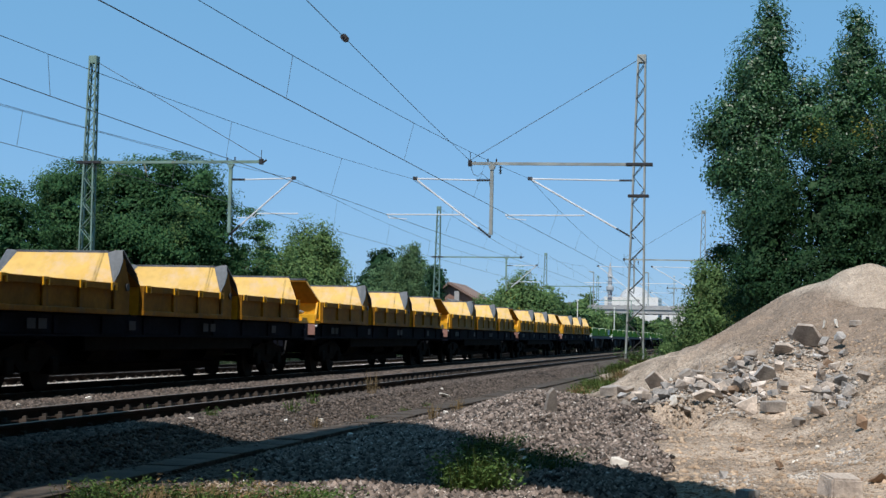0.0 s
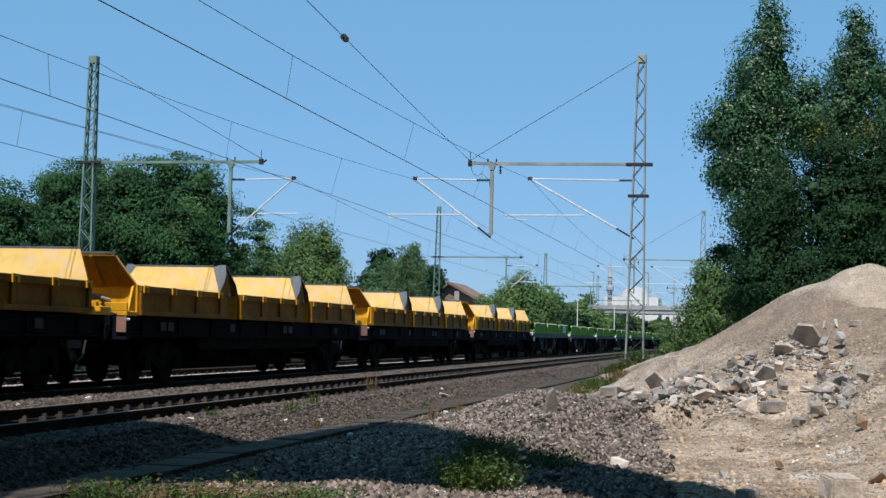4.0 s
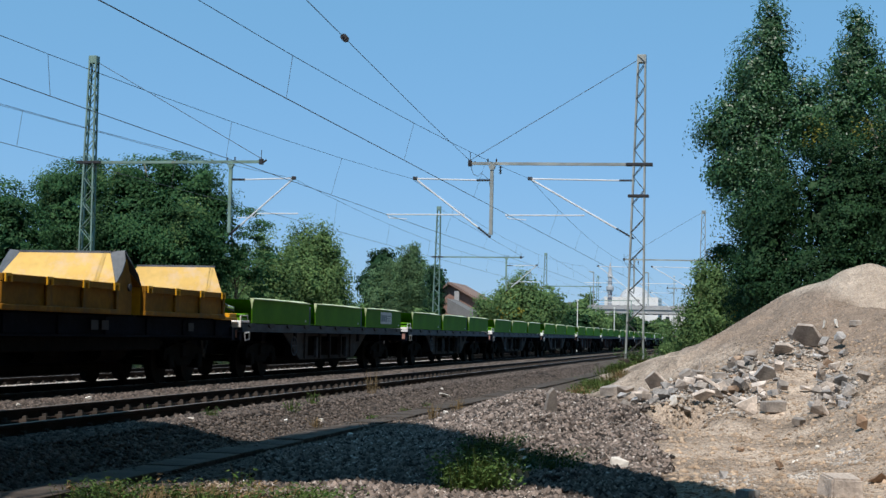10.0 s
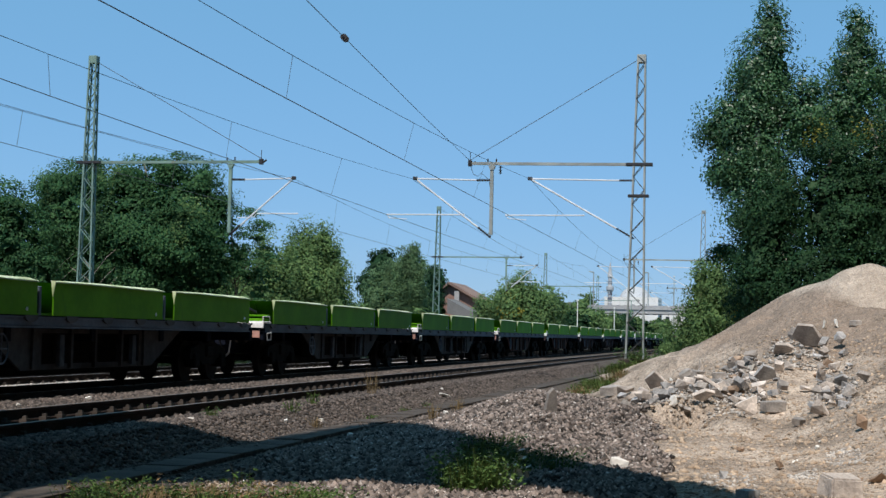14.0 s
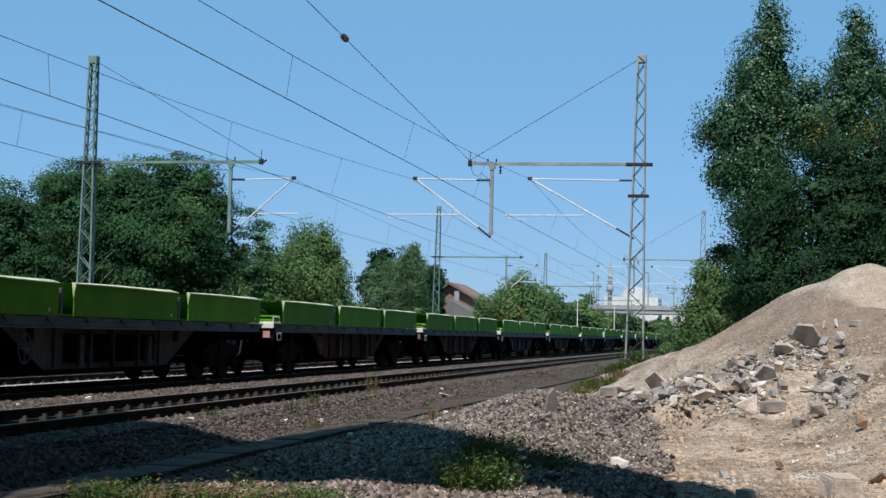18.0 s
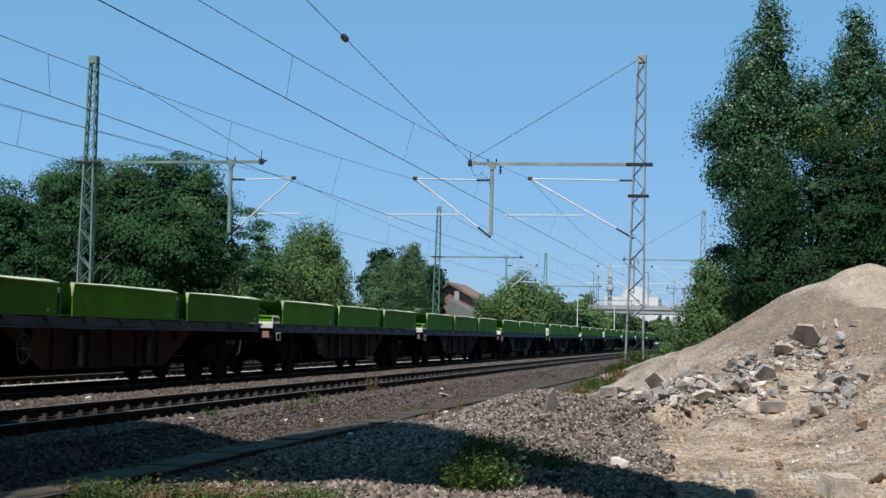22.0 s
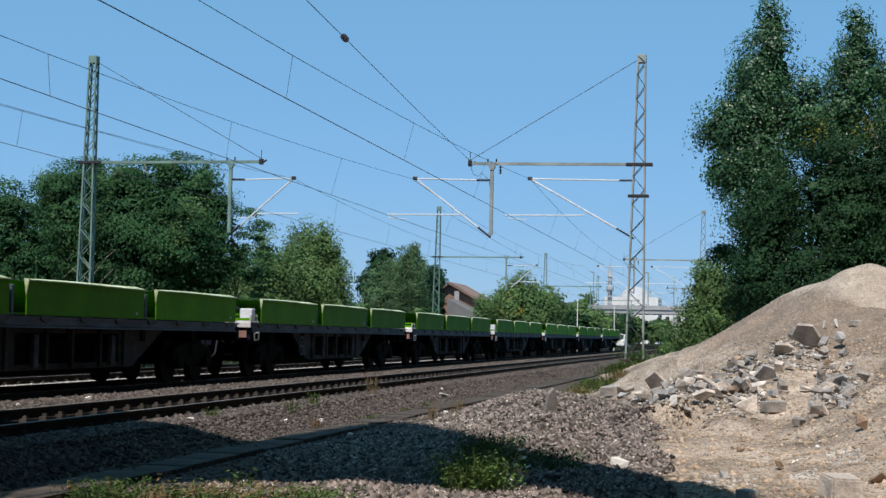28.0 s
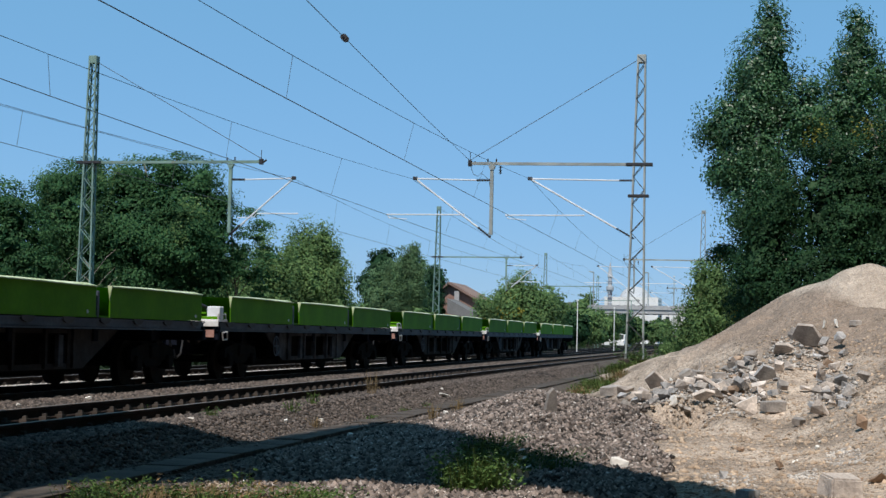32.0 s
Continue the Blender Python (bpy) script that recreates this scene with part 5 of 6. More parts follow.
        if kind in "SD":
            shape, rot = (0.15, 1.0, tall * 1.1), (r.choice((-1, 1)) * r.uniform(22, 48), r.uniform(-52, -24), r.uniform(-24, 24))
        elif tall < 0.45:
            shape, rot = (0.7, 1.0, tall), (r.uniform(-8, 8), r.uniform(-14, 0), r.uniform(-20, 20))
        else:
            shape, rot = (r.uniform(0.55, 0.85), 1.0, tall), (r.uniform(-14, 14), r.uniform(-18, 6), r.uniform(-25, 25))
        chunk(name, x, y, s, shape, m, label, "rubble", "rubble pieces", rot, 0.10, i)
    lobes = ((30.3, 1.55, 0.45, 0.28), (30.7, 0.95, 0.5, 0.28), (30.6, 0.35, 0.45, 0.22), (33.2, 0.15, 0.6, 0.20), (32.2, -0.05, 0.5, 0.22), (29.0, -1.45, 0.8, 0.20), (31.5, -1.6, 0.7, 0.22), (34.2, -1.1, 0.5, 0.35), (31.4, 1.9, 0.4, 0.25), (30.2, -0.3, 0.6, 0.25))
    for i in range(298):
        cx, cy, wx, wy = lobes[(0, 1, 2, 3, 0, 4, 1, 5, 5, 6, 7, 8, 9, 1, 2, 3, 0)[i % 17]]
        x, y = r.gauss(cx, wx), r.gauss(cy, wy)
        if y > 0.75:
            x = max(29.35, x)
        s = r.choice((0.09, 0.11, 0.13, 0.16, 0.19, 0.23, 0.28, 0.34))
        m = r.choice((M_CONCRETE, M_CONCRETE, M_DARKCHUNK, M_DARKCHUNK, M_GREYSLAB, M_GREYSLAB, M_CLODSTONE if r.random() < 0.5 else M_CONCRETE))
        chunk("rubble_piece", x, y, s, (r.uniform(0.5, 1), 1.0, r.uniform(0.16, 0.62)), m, "small broken piece of grey demolition rubble", "rubble", "small rubble", (r.uniform(-35, 35), r.uniform(-45, 20), r.uniform(0, 180)), r.uniform(-0.25, 0.15), 100 + i)
    bm = B()
    box(bm, -0.14, 0.14, -0.19, 0.19, -0.1, 0.16)
    for v in bm.verts:
        v.co += Vector((random.uniform(-0.03, 0.03), random.uniform(-0.03, 0.03), random.uniform(-0.025, 0.025)))
    bmesh.ops.bevel(bm, geom=list(bm.edges), offset=0.02, segments=2, affect="EDGES")
    ob = part("concrete_block", bm, M_CONCRETE)
    ob.matrix_basis = pose(17.0, -0.93, gz(17.0, -0.93) + 0.04, 2, -3, 28)
    tagged(ob, "large squared concrete block on bare earth", "block")
    # marker stone on the gravel heap
    bm = B()
    poly(bm, [(0, -0.13, -0.2), (0, 0.13, -0.2), (0, 0.10, 0.32), (0, 0.02, 0.42), (0, -0.05, 0.34)], (0.09, 0, 0))
    bmesh.ops.bevel(bm, geom=list(bm.edges), offset=0.012, segments=1, affect="EDGES")
    ob = part("marker_stone", bm, M_DARKCHUNK)
    ob.matrix_basis = pose(27.6, 3.28, gz(27.6, 3.28) + 0.02, 3, -12, 30)
    tagged(ob, "leaning grey marker stone in the gravel", "stone")
    # crumbs of light rubbish
    r = random.Random(9)
    spots = ((24.6, 6.05), (33.0, 5.1), (29.5, 5.45), (27.2, 7.2), (25.5, 7.35), (41.0, 4.9), (40.2, 7.55), (26.0, 10.95), (23.2, 10.9), (46.0, 5.6), (22.5, 7.9), (37.5, 4.35), (21.4, -0.6), (23.4, -0.95))
    for i, (x, y) in enumerate(spots):
        chunk("litter", x, y, 0.10 + 0.06 * r.random(), (0.6, 1.0, 0.4), M_WHITECHUNK, "scrap of white rubbish on the gravel", "litter", "white scraps", (r.uniform(-20, 20), r.uniform(-30, 10), r.uniform(0, 90)), 0.1, 500 + i)
    bm = B()
    box(bm, -0.04, 0.04, -0.22, 0.22, -0.02, 0.02, 0.01)
    ob = part("litter", bm, M_WHITECHUNK)
    ob.matrix_basis = pose(39.0, 7.25, gz(39.0, 7.25) + 0.06, 10, 0, 70)
    tagged(ob, "strip of white rubbish by the near rail", "litter", "white scraps")


make_rubble()


# ---- plants ----
def leaves(pts, normals, size, r, ratio=0.55):
    """Four-cornered leaves at the points, facing about along the normals."""
    n = len(pts)
    a = r.normal(size=(n, 3))
    nn = normals + 0.42 * r.normal(size=(n, 3))
    nn /= np.linalg.norm(nn, axis=1, keepdims=True) + 1e-9
    u = np.cross(nn, a)
    u /= np.linalg.norm(u, axis=1, keepdims=True) + 1e-9
    w = np.cross(nn, u)
    s = size * (0.6 + 0.8 * r.rand(n, 1))
    v = np.stack([pts - u * s, pts + w * s * ratio + u * s * 0.1, pts + u * s, pts - w * s * ratio + u * s * 0.1], 1)
    return v.reshape(-1, 3), np.arange(4 * n).reshape(n, 4)


def limb(bm, a, b, w0, w1, r, bends=3):
    a, b = Vector(a), Vector(b)
    prev, n = a, bends
    for i in range(1, n + 1):
        t = i / n
        p = a.lerp(b, t) + (Vector((r.gauss(0, 1), r.gauss(0, 1), r.gauss(0, 0.5))) * (b - a).length * 0.04 if i < n else Vector())
        bar(bm, prev, p, w0 + (w1 - w0) * (i - 1) / n, sides=6, w2=w0 + (w1 - w0) * t)
        prev = p


def make_tree(name, label, x, y, blobs, clumps, per, size, material, bark=M_BARK, trunk_w=0.35, spread=0.45, seed=1, up=0.5, group="", base=None, spiky=0.0, extra=None, flat=0.5, core=0.5, limbs=8):
    """A trunk, limbs and a crown of leaf sprays round a dense heart. blobs: (dx, dy, z, rx, ry, rz) around the trunk."""
    r, pr = np.random.RandomState(seed), random.Random(seed)
    z0 = gz(x, y) if base is None else base
    tree = thing(name, label, "tree" if "tree" in name or name in ("poplar", "birch", "conifer") else "shrub", group, at=pose(x, y, z0))
    vol = np.array([b[3] * b[4] * b[5] for b in blobs]) ** 0.62

    def spots(n, near, far):
        pick = r.choice(len(blobs), n, p=vol / vol.sum())
        d = r.normal(size=(n, 3))
        d /= np.linalg.norm(d, axis=1, keepdims=True)
        bl = np.array([[b[0], b[1], b[2] - z0, b[3], b[4], b[5]] for b in blobs])[pick]
        c = bl[:, :3] + d * (near + (far - near) * r.rand(n) ** 0.5)[:, None] * bl[:, 3:] * (1 + 0.13 * np.clip(r.normal(size=(n, 1)), -2, 0.9))
        c[:, 2] = np.maximum(c[:, 2], 0.25)
        return c, d

    c, d = spots(clumps, 0.45, 0.95)
    c[:, 2] += spiky * np.abs(r.normal(size=clumps)) * (d[:, 2] > 0.2)
    kk = np.repeat(np.arange(clumps), per)
    big = (0.6 + 0.8 * r.rand(clumps))[kk][:, None]
    # each spray leans outwards and droops at its tip
    off = np.clip(r.normal(size=(clumps * per, 3)), -1.6, 1.6) * spread * big * np.array([1, 1, flat])
    reach = (off * d[kk]).sum(1)
    off[:, 2] -= 0.25 * np.maximum(reach, 0) ** 2 / spread
    pts = c[kk] + off
    pts[:, 2] = np.maximum(pts[:, 2], 0.05)
    nrm = d[kk] * 0.7 + np.array([0, 0, up]) + off / spread * 0.35
    v, f = leaves(pts, nrm, size, r)
    if core:
        n = int(clumps * 9 * core)
        ci, di = spots(n, 0.1, 0.68)
        v2, f2 = leaves(ci, di + np.array([0, 0, 0.3]), size * 3.4, r, 0.7)
        v, f = np.concatenate([v, v2]), np.concatenate([f, f2 + len(v)])
    fast("crown", v, f, material, tree)
    if extra:
        k = r.rand(clumps) < extra[1]
        sel = kk[k[kk]]
        off = np.clip(r.normal(size=(len(sel), 3)), -1.6, 1.6) * spread * 0.9
        v, f = leaves(c[sel] + off + d[sel] * 0.1, d[sel] + off, size, r)
        fast("turning_leaves", v, f, extra[0], tree)
    top = max(b[2] + b[5] * 0.6 for b in blobs) - z0
    bm = B()
    limb(bm, (0, 0, -0.3), (blobs[0][0], blobs[0][1], top), trunk_w, trunk_w * 0.2, pr, 6)
    part("trunk", bm, bark, tree)
    for i in pr.sample(range(clumps), min(limbs, clumps)):
        e = c[i]
        s = pr.uniform(0.25, 0.75)
        st = Vector((blobs[0][0] * s, blobs[0][1] * s, min(top * s, max(0.4, e[2] * 0.75))))
        bm = B()
        limb(bm, st, e, trunk_w * 0.28, 0.02, pr, 3)
        part("branch", bm, bark, tree)
    return tree


def plant_trees():
    # poplars and a dense robinia behind the sand heap
    make_tree("poplar", "tall poplar with grey-green fluttering leaves", 60, -0.6,
              [(0, -0.05, 12.5, 0.45, 0.48, 1.0), (0, 0.0, 11.3, 0.9, 1.05, 1.3), (0, 0.35, 9.9, 1.2, 1.35, 1.5), (0, 1.6, 8.9, 0.8, 0.9, 0.75), (0, 0.5, 8.2, 1.5, 1.7, 1.7), (0, -1.2, 9.4, 1.1, 1.0, 1.5), (0, 0.2, 6.2, 1.6, 1.5, 2.0), (0, 1.5, 7.3, 0.6, 0.6, 0.8), (0, 0.75, 10.7, 0.5, 0.5, 0.8)],
              620, 84, 0.058, L_POPLAR, M_PALEBARK, 0.4, 0.27, 11, 0.25, "trees behind the heap", spiky=0.25, flat=0.9, core=0.22)
    make_tree("poplar", "tall poplar with grey-green leaves and a pointed top", 62, -3.9,
              [(0, 0.05, 12.6, 0.5, 0.52, 1.1), (0, 0.1, 11.4, 0.9, 1.05, 1.2), (0, 0.3, 10.0, 1.2, 1.3, 1.5), (0, -1.5, 9.4, 1.3, 1.2, 1.5), (0, 1.0, 8.8, 1.1, 1.1, 1.4), (0, 0, 6.8, 2, 2.0, 2.2), (0, -2.6, 8.0, 1.1, 1.1, 1.9), (0, -1.0, 11.0, 0.6, 0.6, 0.9)],
              560, 84, 0.058, L_POPLAR, M_PALEBARK, 0.4, 0.27, 12, 0.25, "trees behind the heap", spiky=0.25, flat=0.9, core=0.22)
    make_tree("robinia_tree", "dense dark green robinia with a few yellow leaves", 57, -2.6,
              [(0, -0.2, 5.5, 2.0, 2.2, 3.0), (0.5, -2.4, 6.0, 2.0, 2.2, 3.0), (0, 2.1, 4.0, 1.3, 1.35, 2.7), (-0.3, 1.7, 5.9, 0.9, 0.8, 1.2), (-0.6, 0.3, 3.0, 2, 2.6, 2.0), (-0.5, -2.8, 3.4, 2, 2.2, 2.4), (0, -5, 5.6, 2, 2, 2.8)],
              760, 130, 0.052, L_DARK, M_BARK, 0.4, 0.34, 13, 0.5, "trees behind the heap", extra=(L_YELLOW, 0.012), flat=0.4)
    make_tree("robinia_tree", "dark green robinia at the foot of the poplars", 63, 0.35,
              [(0, -0.5, 3.0, 1.2, 0.9, 2.2), (0, -1.1, 4.4, 1.4, 1.3, 2.4), (0, 0.55, 4.5, 0.5, 0.5, 0.35)],
              260, 110, 0.054, L_DARK, M_BARK, 0.25, 0.30, 14, 0.5, "trees behind the heap", extra=(L_YELLOW, 0.1), flat=0.4)
    make_tree("shrub", "grey-green willow shrub beside the line", 72, 2.1,
              [(0, 0.1, 1.7, 1.2, 0.75, 1.4), (0, -0.6, 2.3, 1.2, 0.75, 1.8), (0, 0.0, 3.4, 0.5, 0.42, 1.3), (0, -0.6, 3.6, 0.5, 0.45, 1.1), (2, -1.6, 2.6, 1, 0.9, 1.9), (0, 0.7, 1.1, 0.8, 0.5, 0.9), (4, 1.4, 0.8, 0.8, 0.6, 0.7)],
              420, 70, 0.055, L_MID, M_BARK, 0.12, 0.26, 15, 0.2, "shrubs by the line", spiky=0.3)
    # bare saplings in front of the robinia
    for i, (x, y) in enumerate(((63.6, 28.55), (63.2, 26.6))):
        pr, sap = random.Random(60 + i), thing("sapling", "thin bare sapling with pale branches", "tree", "bare saplings", at=pose(x, y, -0.6))
        bm = B()
        limb(bm, (0, 0, -0.1), (0.2, 0.15, 4.6), 0.075, 0.02, pr, 5)
        part("trunk", bm, M_PALEBARK, sap)
        for k in range(9):
            z, s2 = 1.6 + 0.32 * k, (-1) ** k
            bm = B()
            limb(bm, (0.03 * z, 0.03 * z, z), (0.1, s2 * pr.uniform(0.5, 1.1), z + pr.uniform(0.6, 1.3)), 0.035, 0.012, pr, 3)
            part("branch", bm, M_PALEBARK, sap)
    # behind the far track
    make_tree("robinia_tree", "broad dark green robinia behind the far track", 66, 25.6,
              [(0, 0, 5.2, 2.6, 2.6, 3.4), (0, 2.6, 5.4, 2.4, 1.9, 3.2), (0, -2.1, 5.5, 2.2, 1.8, 3.2), (0, -3.1, 4.2, 1.2, 0.8, 2.6), (0, 1, 2.4, 2.2, 4.4, 2.2), (0.5, 4.2, 5.8, 1.2, 1.1, 2.4), (0.3, 4.4, 2.4, 1.2, 1.4, 2.2), (0, 0.6, 7.5, 1.2, 0.7, 0.8), (0, 2.2, 7.6, 0.8, 0.6, 0.7), (0, 3.9, 7.2, 0.9, 0.7, 0.8), (0, -1.0, 7.7, 0.8, 0.6, 0.9), (0, -2.7, 7.5, 0.8, 0.5, 0.8), (0, -3.4, 6.4, 0.7, 0.5, 0.7)],
              1150, 130, 0.060, L_ROBINIA, M_PALEBARK, 0.35, 0.36, 16, 0.5, "trees behind the tracks", base=-0.6, extra=(L_MID, 0.03), flat=0.4)
    make_tree("robinia_tree", "thin open robinia crown beside the hanging post", 67, 21.6,
              [(0, 0.3, 4.8, 1.2, 0.8, 2.1), (0, -0.7, 5.4, 0.5, 0.5, 1.3), (0, -1.0, 3.4, 0.8, 0.7, 1.8)],
              50, 120, 0.060, L_ROBINIA, M_BARK, 0.16, 0.27, 17, 0.6, "trees behind the tracks", base=-0.6, flat=0.3, core=0.06)
    make_tree("birch", "grey-green leafy tree at the far track", 62, 30.9,
              [(0, 0, 4.3, 2.0, 1.6, 3.1), (0, -1.5, 4.2, 1.6, 1.3, 2.9), (0, 1.8, 4.6, 2, 1.8, 2.9), (0, -2.4, 2.8, 1.3, 1.0, 2.4), (0, -0.9, 2.0, 1.5, 1.8, 2.0), (0, 0.3, 6.9, 0.8, 0.7, 0.8)],
              620, 100, 0.064, L_ROBINIA, M_PALEBARK, 0.25, 0.32, 18, 0.3, "trees behind the tracks", base=-0.6)
    make_tree("birch", "light green birch behind the far track", 88, 24.0,
              [(0, 0, 3.6, 2.2, 1.6, 2.9), (0, 1.7, 3.0, 2, 1.2, 2.4), (0, -1.3, 2.6, 1.6, 1.0, 2.2), (0, 0.2, 5.4, 0.9, 0.9, 1.2), (0, -1.2, 4.6, 0.5, 0.5, 0.9), (0, 1.3, 5.4, 0.5, 0.45, 1.1), (0, -0.6, 6.0, 0.4, 0.4, 1.1)],
              440, 90, 0.075, L_MID, M_PALEBARK, 0.3, 0.34, 19, 0.25, "trees behind the tracks", base=-0.6, spiky=0.45, flat=1.3)
    make_tree("birch", "young light green birch beside the robinia", 84, 25.5,
              [(0, 0, 3.2, 1.3, 0.9, 2.4), (0, 0.1, 5.0, 0.5, 0.4, 1.1), (0, 0.9, 2.6, 1.2, 0.9, 1.9), (0, -0.8, 3.0, 0.9, 0.6, 2.2)], 240, 80, 0.075, L_MID, M_PALEBARK, 0.2, 0.3, 27, 0.25, "trees behind the tracks", base=-0.6, spiky=0.4, flat=1.3)
    make_tree("birch", "light green birch with a pale trunk", 90, 30.4,
              [(0, 0, 3.0, 2, 2.0, 2.8), (0, -1, 4.4, 1, 1, 1.5)], 220, 62, 0.095, L_MID, M_PALEBARK, 0.25, 0.36, 20, 0.25, "trees behind the tracks", base=-0.6, spiky=0.3)
    make_tree("willow_tree", "bushy grey-green willow with upright shoots", 112, 24.3,
              [(0, 0.0, 3.0, 1.6, 1.5, 2.2), (0, 1.5, 2.6, 1.6, 1.1, 2.2), (0, -1.0, 2.6, 1.3, 0.8, 2.0), (0, -0.9, 5.0, 0.7, 0.50, 1.8), (0, -0.4, 5.1, 0.6, 0.45, 1.8), (0, -1.45, 4.7, 0.6, 0.45, 1.6), (0, 0.35, 5.1, 0.4, 0.32, 1.5), (0, 1.1, 4.7, 0.45, 0.4, 1.2), (0, 1.9, 4.0, 0.5, 0.4, 1.0)],
              520, 90, 0.075, L_BLUE, M_BARK, 0.25, 0.27, 21, 0.0, "trees behind the tracks", base=-0.6, spiky=0.35)
    make_tree("willow_tree", "slender willow with long upright shoots", 111, 23.1,
              [(0, 0, 4.9, 0.5, 0.42, 2.5), (0, 0.5, 4.5, 0.5, 0.36, 2.3), (0, -0.5, 4.2, 0.5, 0.40, 2.2), (0, 1.0, 3.9, 0.5, 0.4, 2.0)],
              260, 80, 0.072, L_BLUE, M_BARK, 0.15, 0.20, 28, 0.0, "trees behind the tracks", base=-0.6, spiky=0.35, flat=1.7)
    make_tree("conifer", "dark pine crown above the willows", 142, 32.3,
              [(0, 0, 7.2, 1.4, 1.5, 1.5), (0, 0.8, 5.5, 1.5, 1.5, 1.6), (0, -0.9, 6.2, 1, 1, 1.2)], 150, 45, 0.13, L_DARK, M_BARK, 0.3, 0.3, 22, 0.5, "trees behind the tracks")
    make_tree("conifer", "dark pine beside the brick building", 160, 31.0,
              [(0, 0, 6.6, 1.1, 1.1, 1.8), (0, 0.3, 4.0, 1.4, 1.6, 2.2)], 110, 40, 0.14, L_DARK, M_BARK, 0.3, 0.3, 23, 0.5, "trees behind the tracks")
    make_tree("birch", "yellowish green birch in front of the brick building", 140, 20.6,
              [(0, 0, 3.2, 2.4, 1.9, 2.9), (0, -2.1, 3.3, 2, 1.6, 2.7), (0, 1.8, 2.2, 2, 1.4, 2.0), (0, -3.3, 2.5, 1.5, 1.2, 2.1), (0, -0.9, 5.2, 0.8, 0.8, 1.2)],
              420, 55, 0.12, L_MID, M_PALEBARK, 0.3, 0.36, 24, 0.3, "trees behind the tracks", extra=(L_YELLOW, 0.045), spiky=0.4, flat=1.2)
    make_tree("birch", "green birch next to the lattice mast", 175, 21.6,
              [(0, 0, 3.5, 2.5, 2.6, 3.2), (0, 2.5, 3, 2, 2, 2.8)], 240, 42, 0.16, L_MID, M_BARK, 0.3, 0.42, 25, 0.3, "trees behind the tracks")
    for i, (x, y, h, w) in enumerate(((95, 23.3, 3.0, 1.5), (100, 25.0, 3.2, 1.6), (80, 24.6, 3.0, 1.8), (104, 21.2, 2.8, 1.5), (250, 26.0, 7.6, 3.2), (235, 31.5, 5.0, 3.0), (200, 21.5, 4.8, 1.9), (222, 21.6, 5.4, 2.1), (252, 22.0, 6.0, 2.4), (275, 21.6, 6.4, 2.4), (298, 21.8, 6.6, 2.6), (165, 4.6, 2.6, 1.6), (200, 4.4, 2.8, 2.0), (150, 3.6, 2.2, 1.1), (270, 40, 7, 4), (450, 8, 7, 4), (455, 13, 6, 4), (452, 18, 7, 4), (130, 27.5, 3.6, 2.4), (122, 29.5, 3.8, 2.4), (100, 26.5, 3.0, 2.2), (312, 2.5, 4.6, 3), (314, 23, 5.4, 3), (398, 21, 7, 3), (400, 26, 7, 4), (402, 33, 7, 4), (420, 41.6, 14.5, 3.6), (405, 3, 6, 4), (312, 29, 5.2, 4), (316, 36, 5, 4), (312, 43, 5, 4), (318, 2, 4.6, 4))):
        make_tree("shrub", "distant green bush along the railway", x, y, [(0, 0, h * 0.5, w, w * 0.9, h * 0.45), (0, w * 0.5, h * 0.4, w * 0.7, w * 0.7, h * 0.38), (0, -w * 0.6, h * 0.45, w * 0.6, w * 0.5, h * 0.4)],
                  130, 40, 0.10 + x * 0.00045, L_MID if i % 3 or i < 4 else L_DARK, M_BARK, 0.2, 0.42, 40 + i, 0.3, "distant bushes", limbs=3)


plant_trees()
make_undergrowth()


def limb_mesh(a, b, pr):
    bm = B()
    limb(bm, a, b, 0.16, 0.03, pr, 3)
    return bm


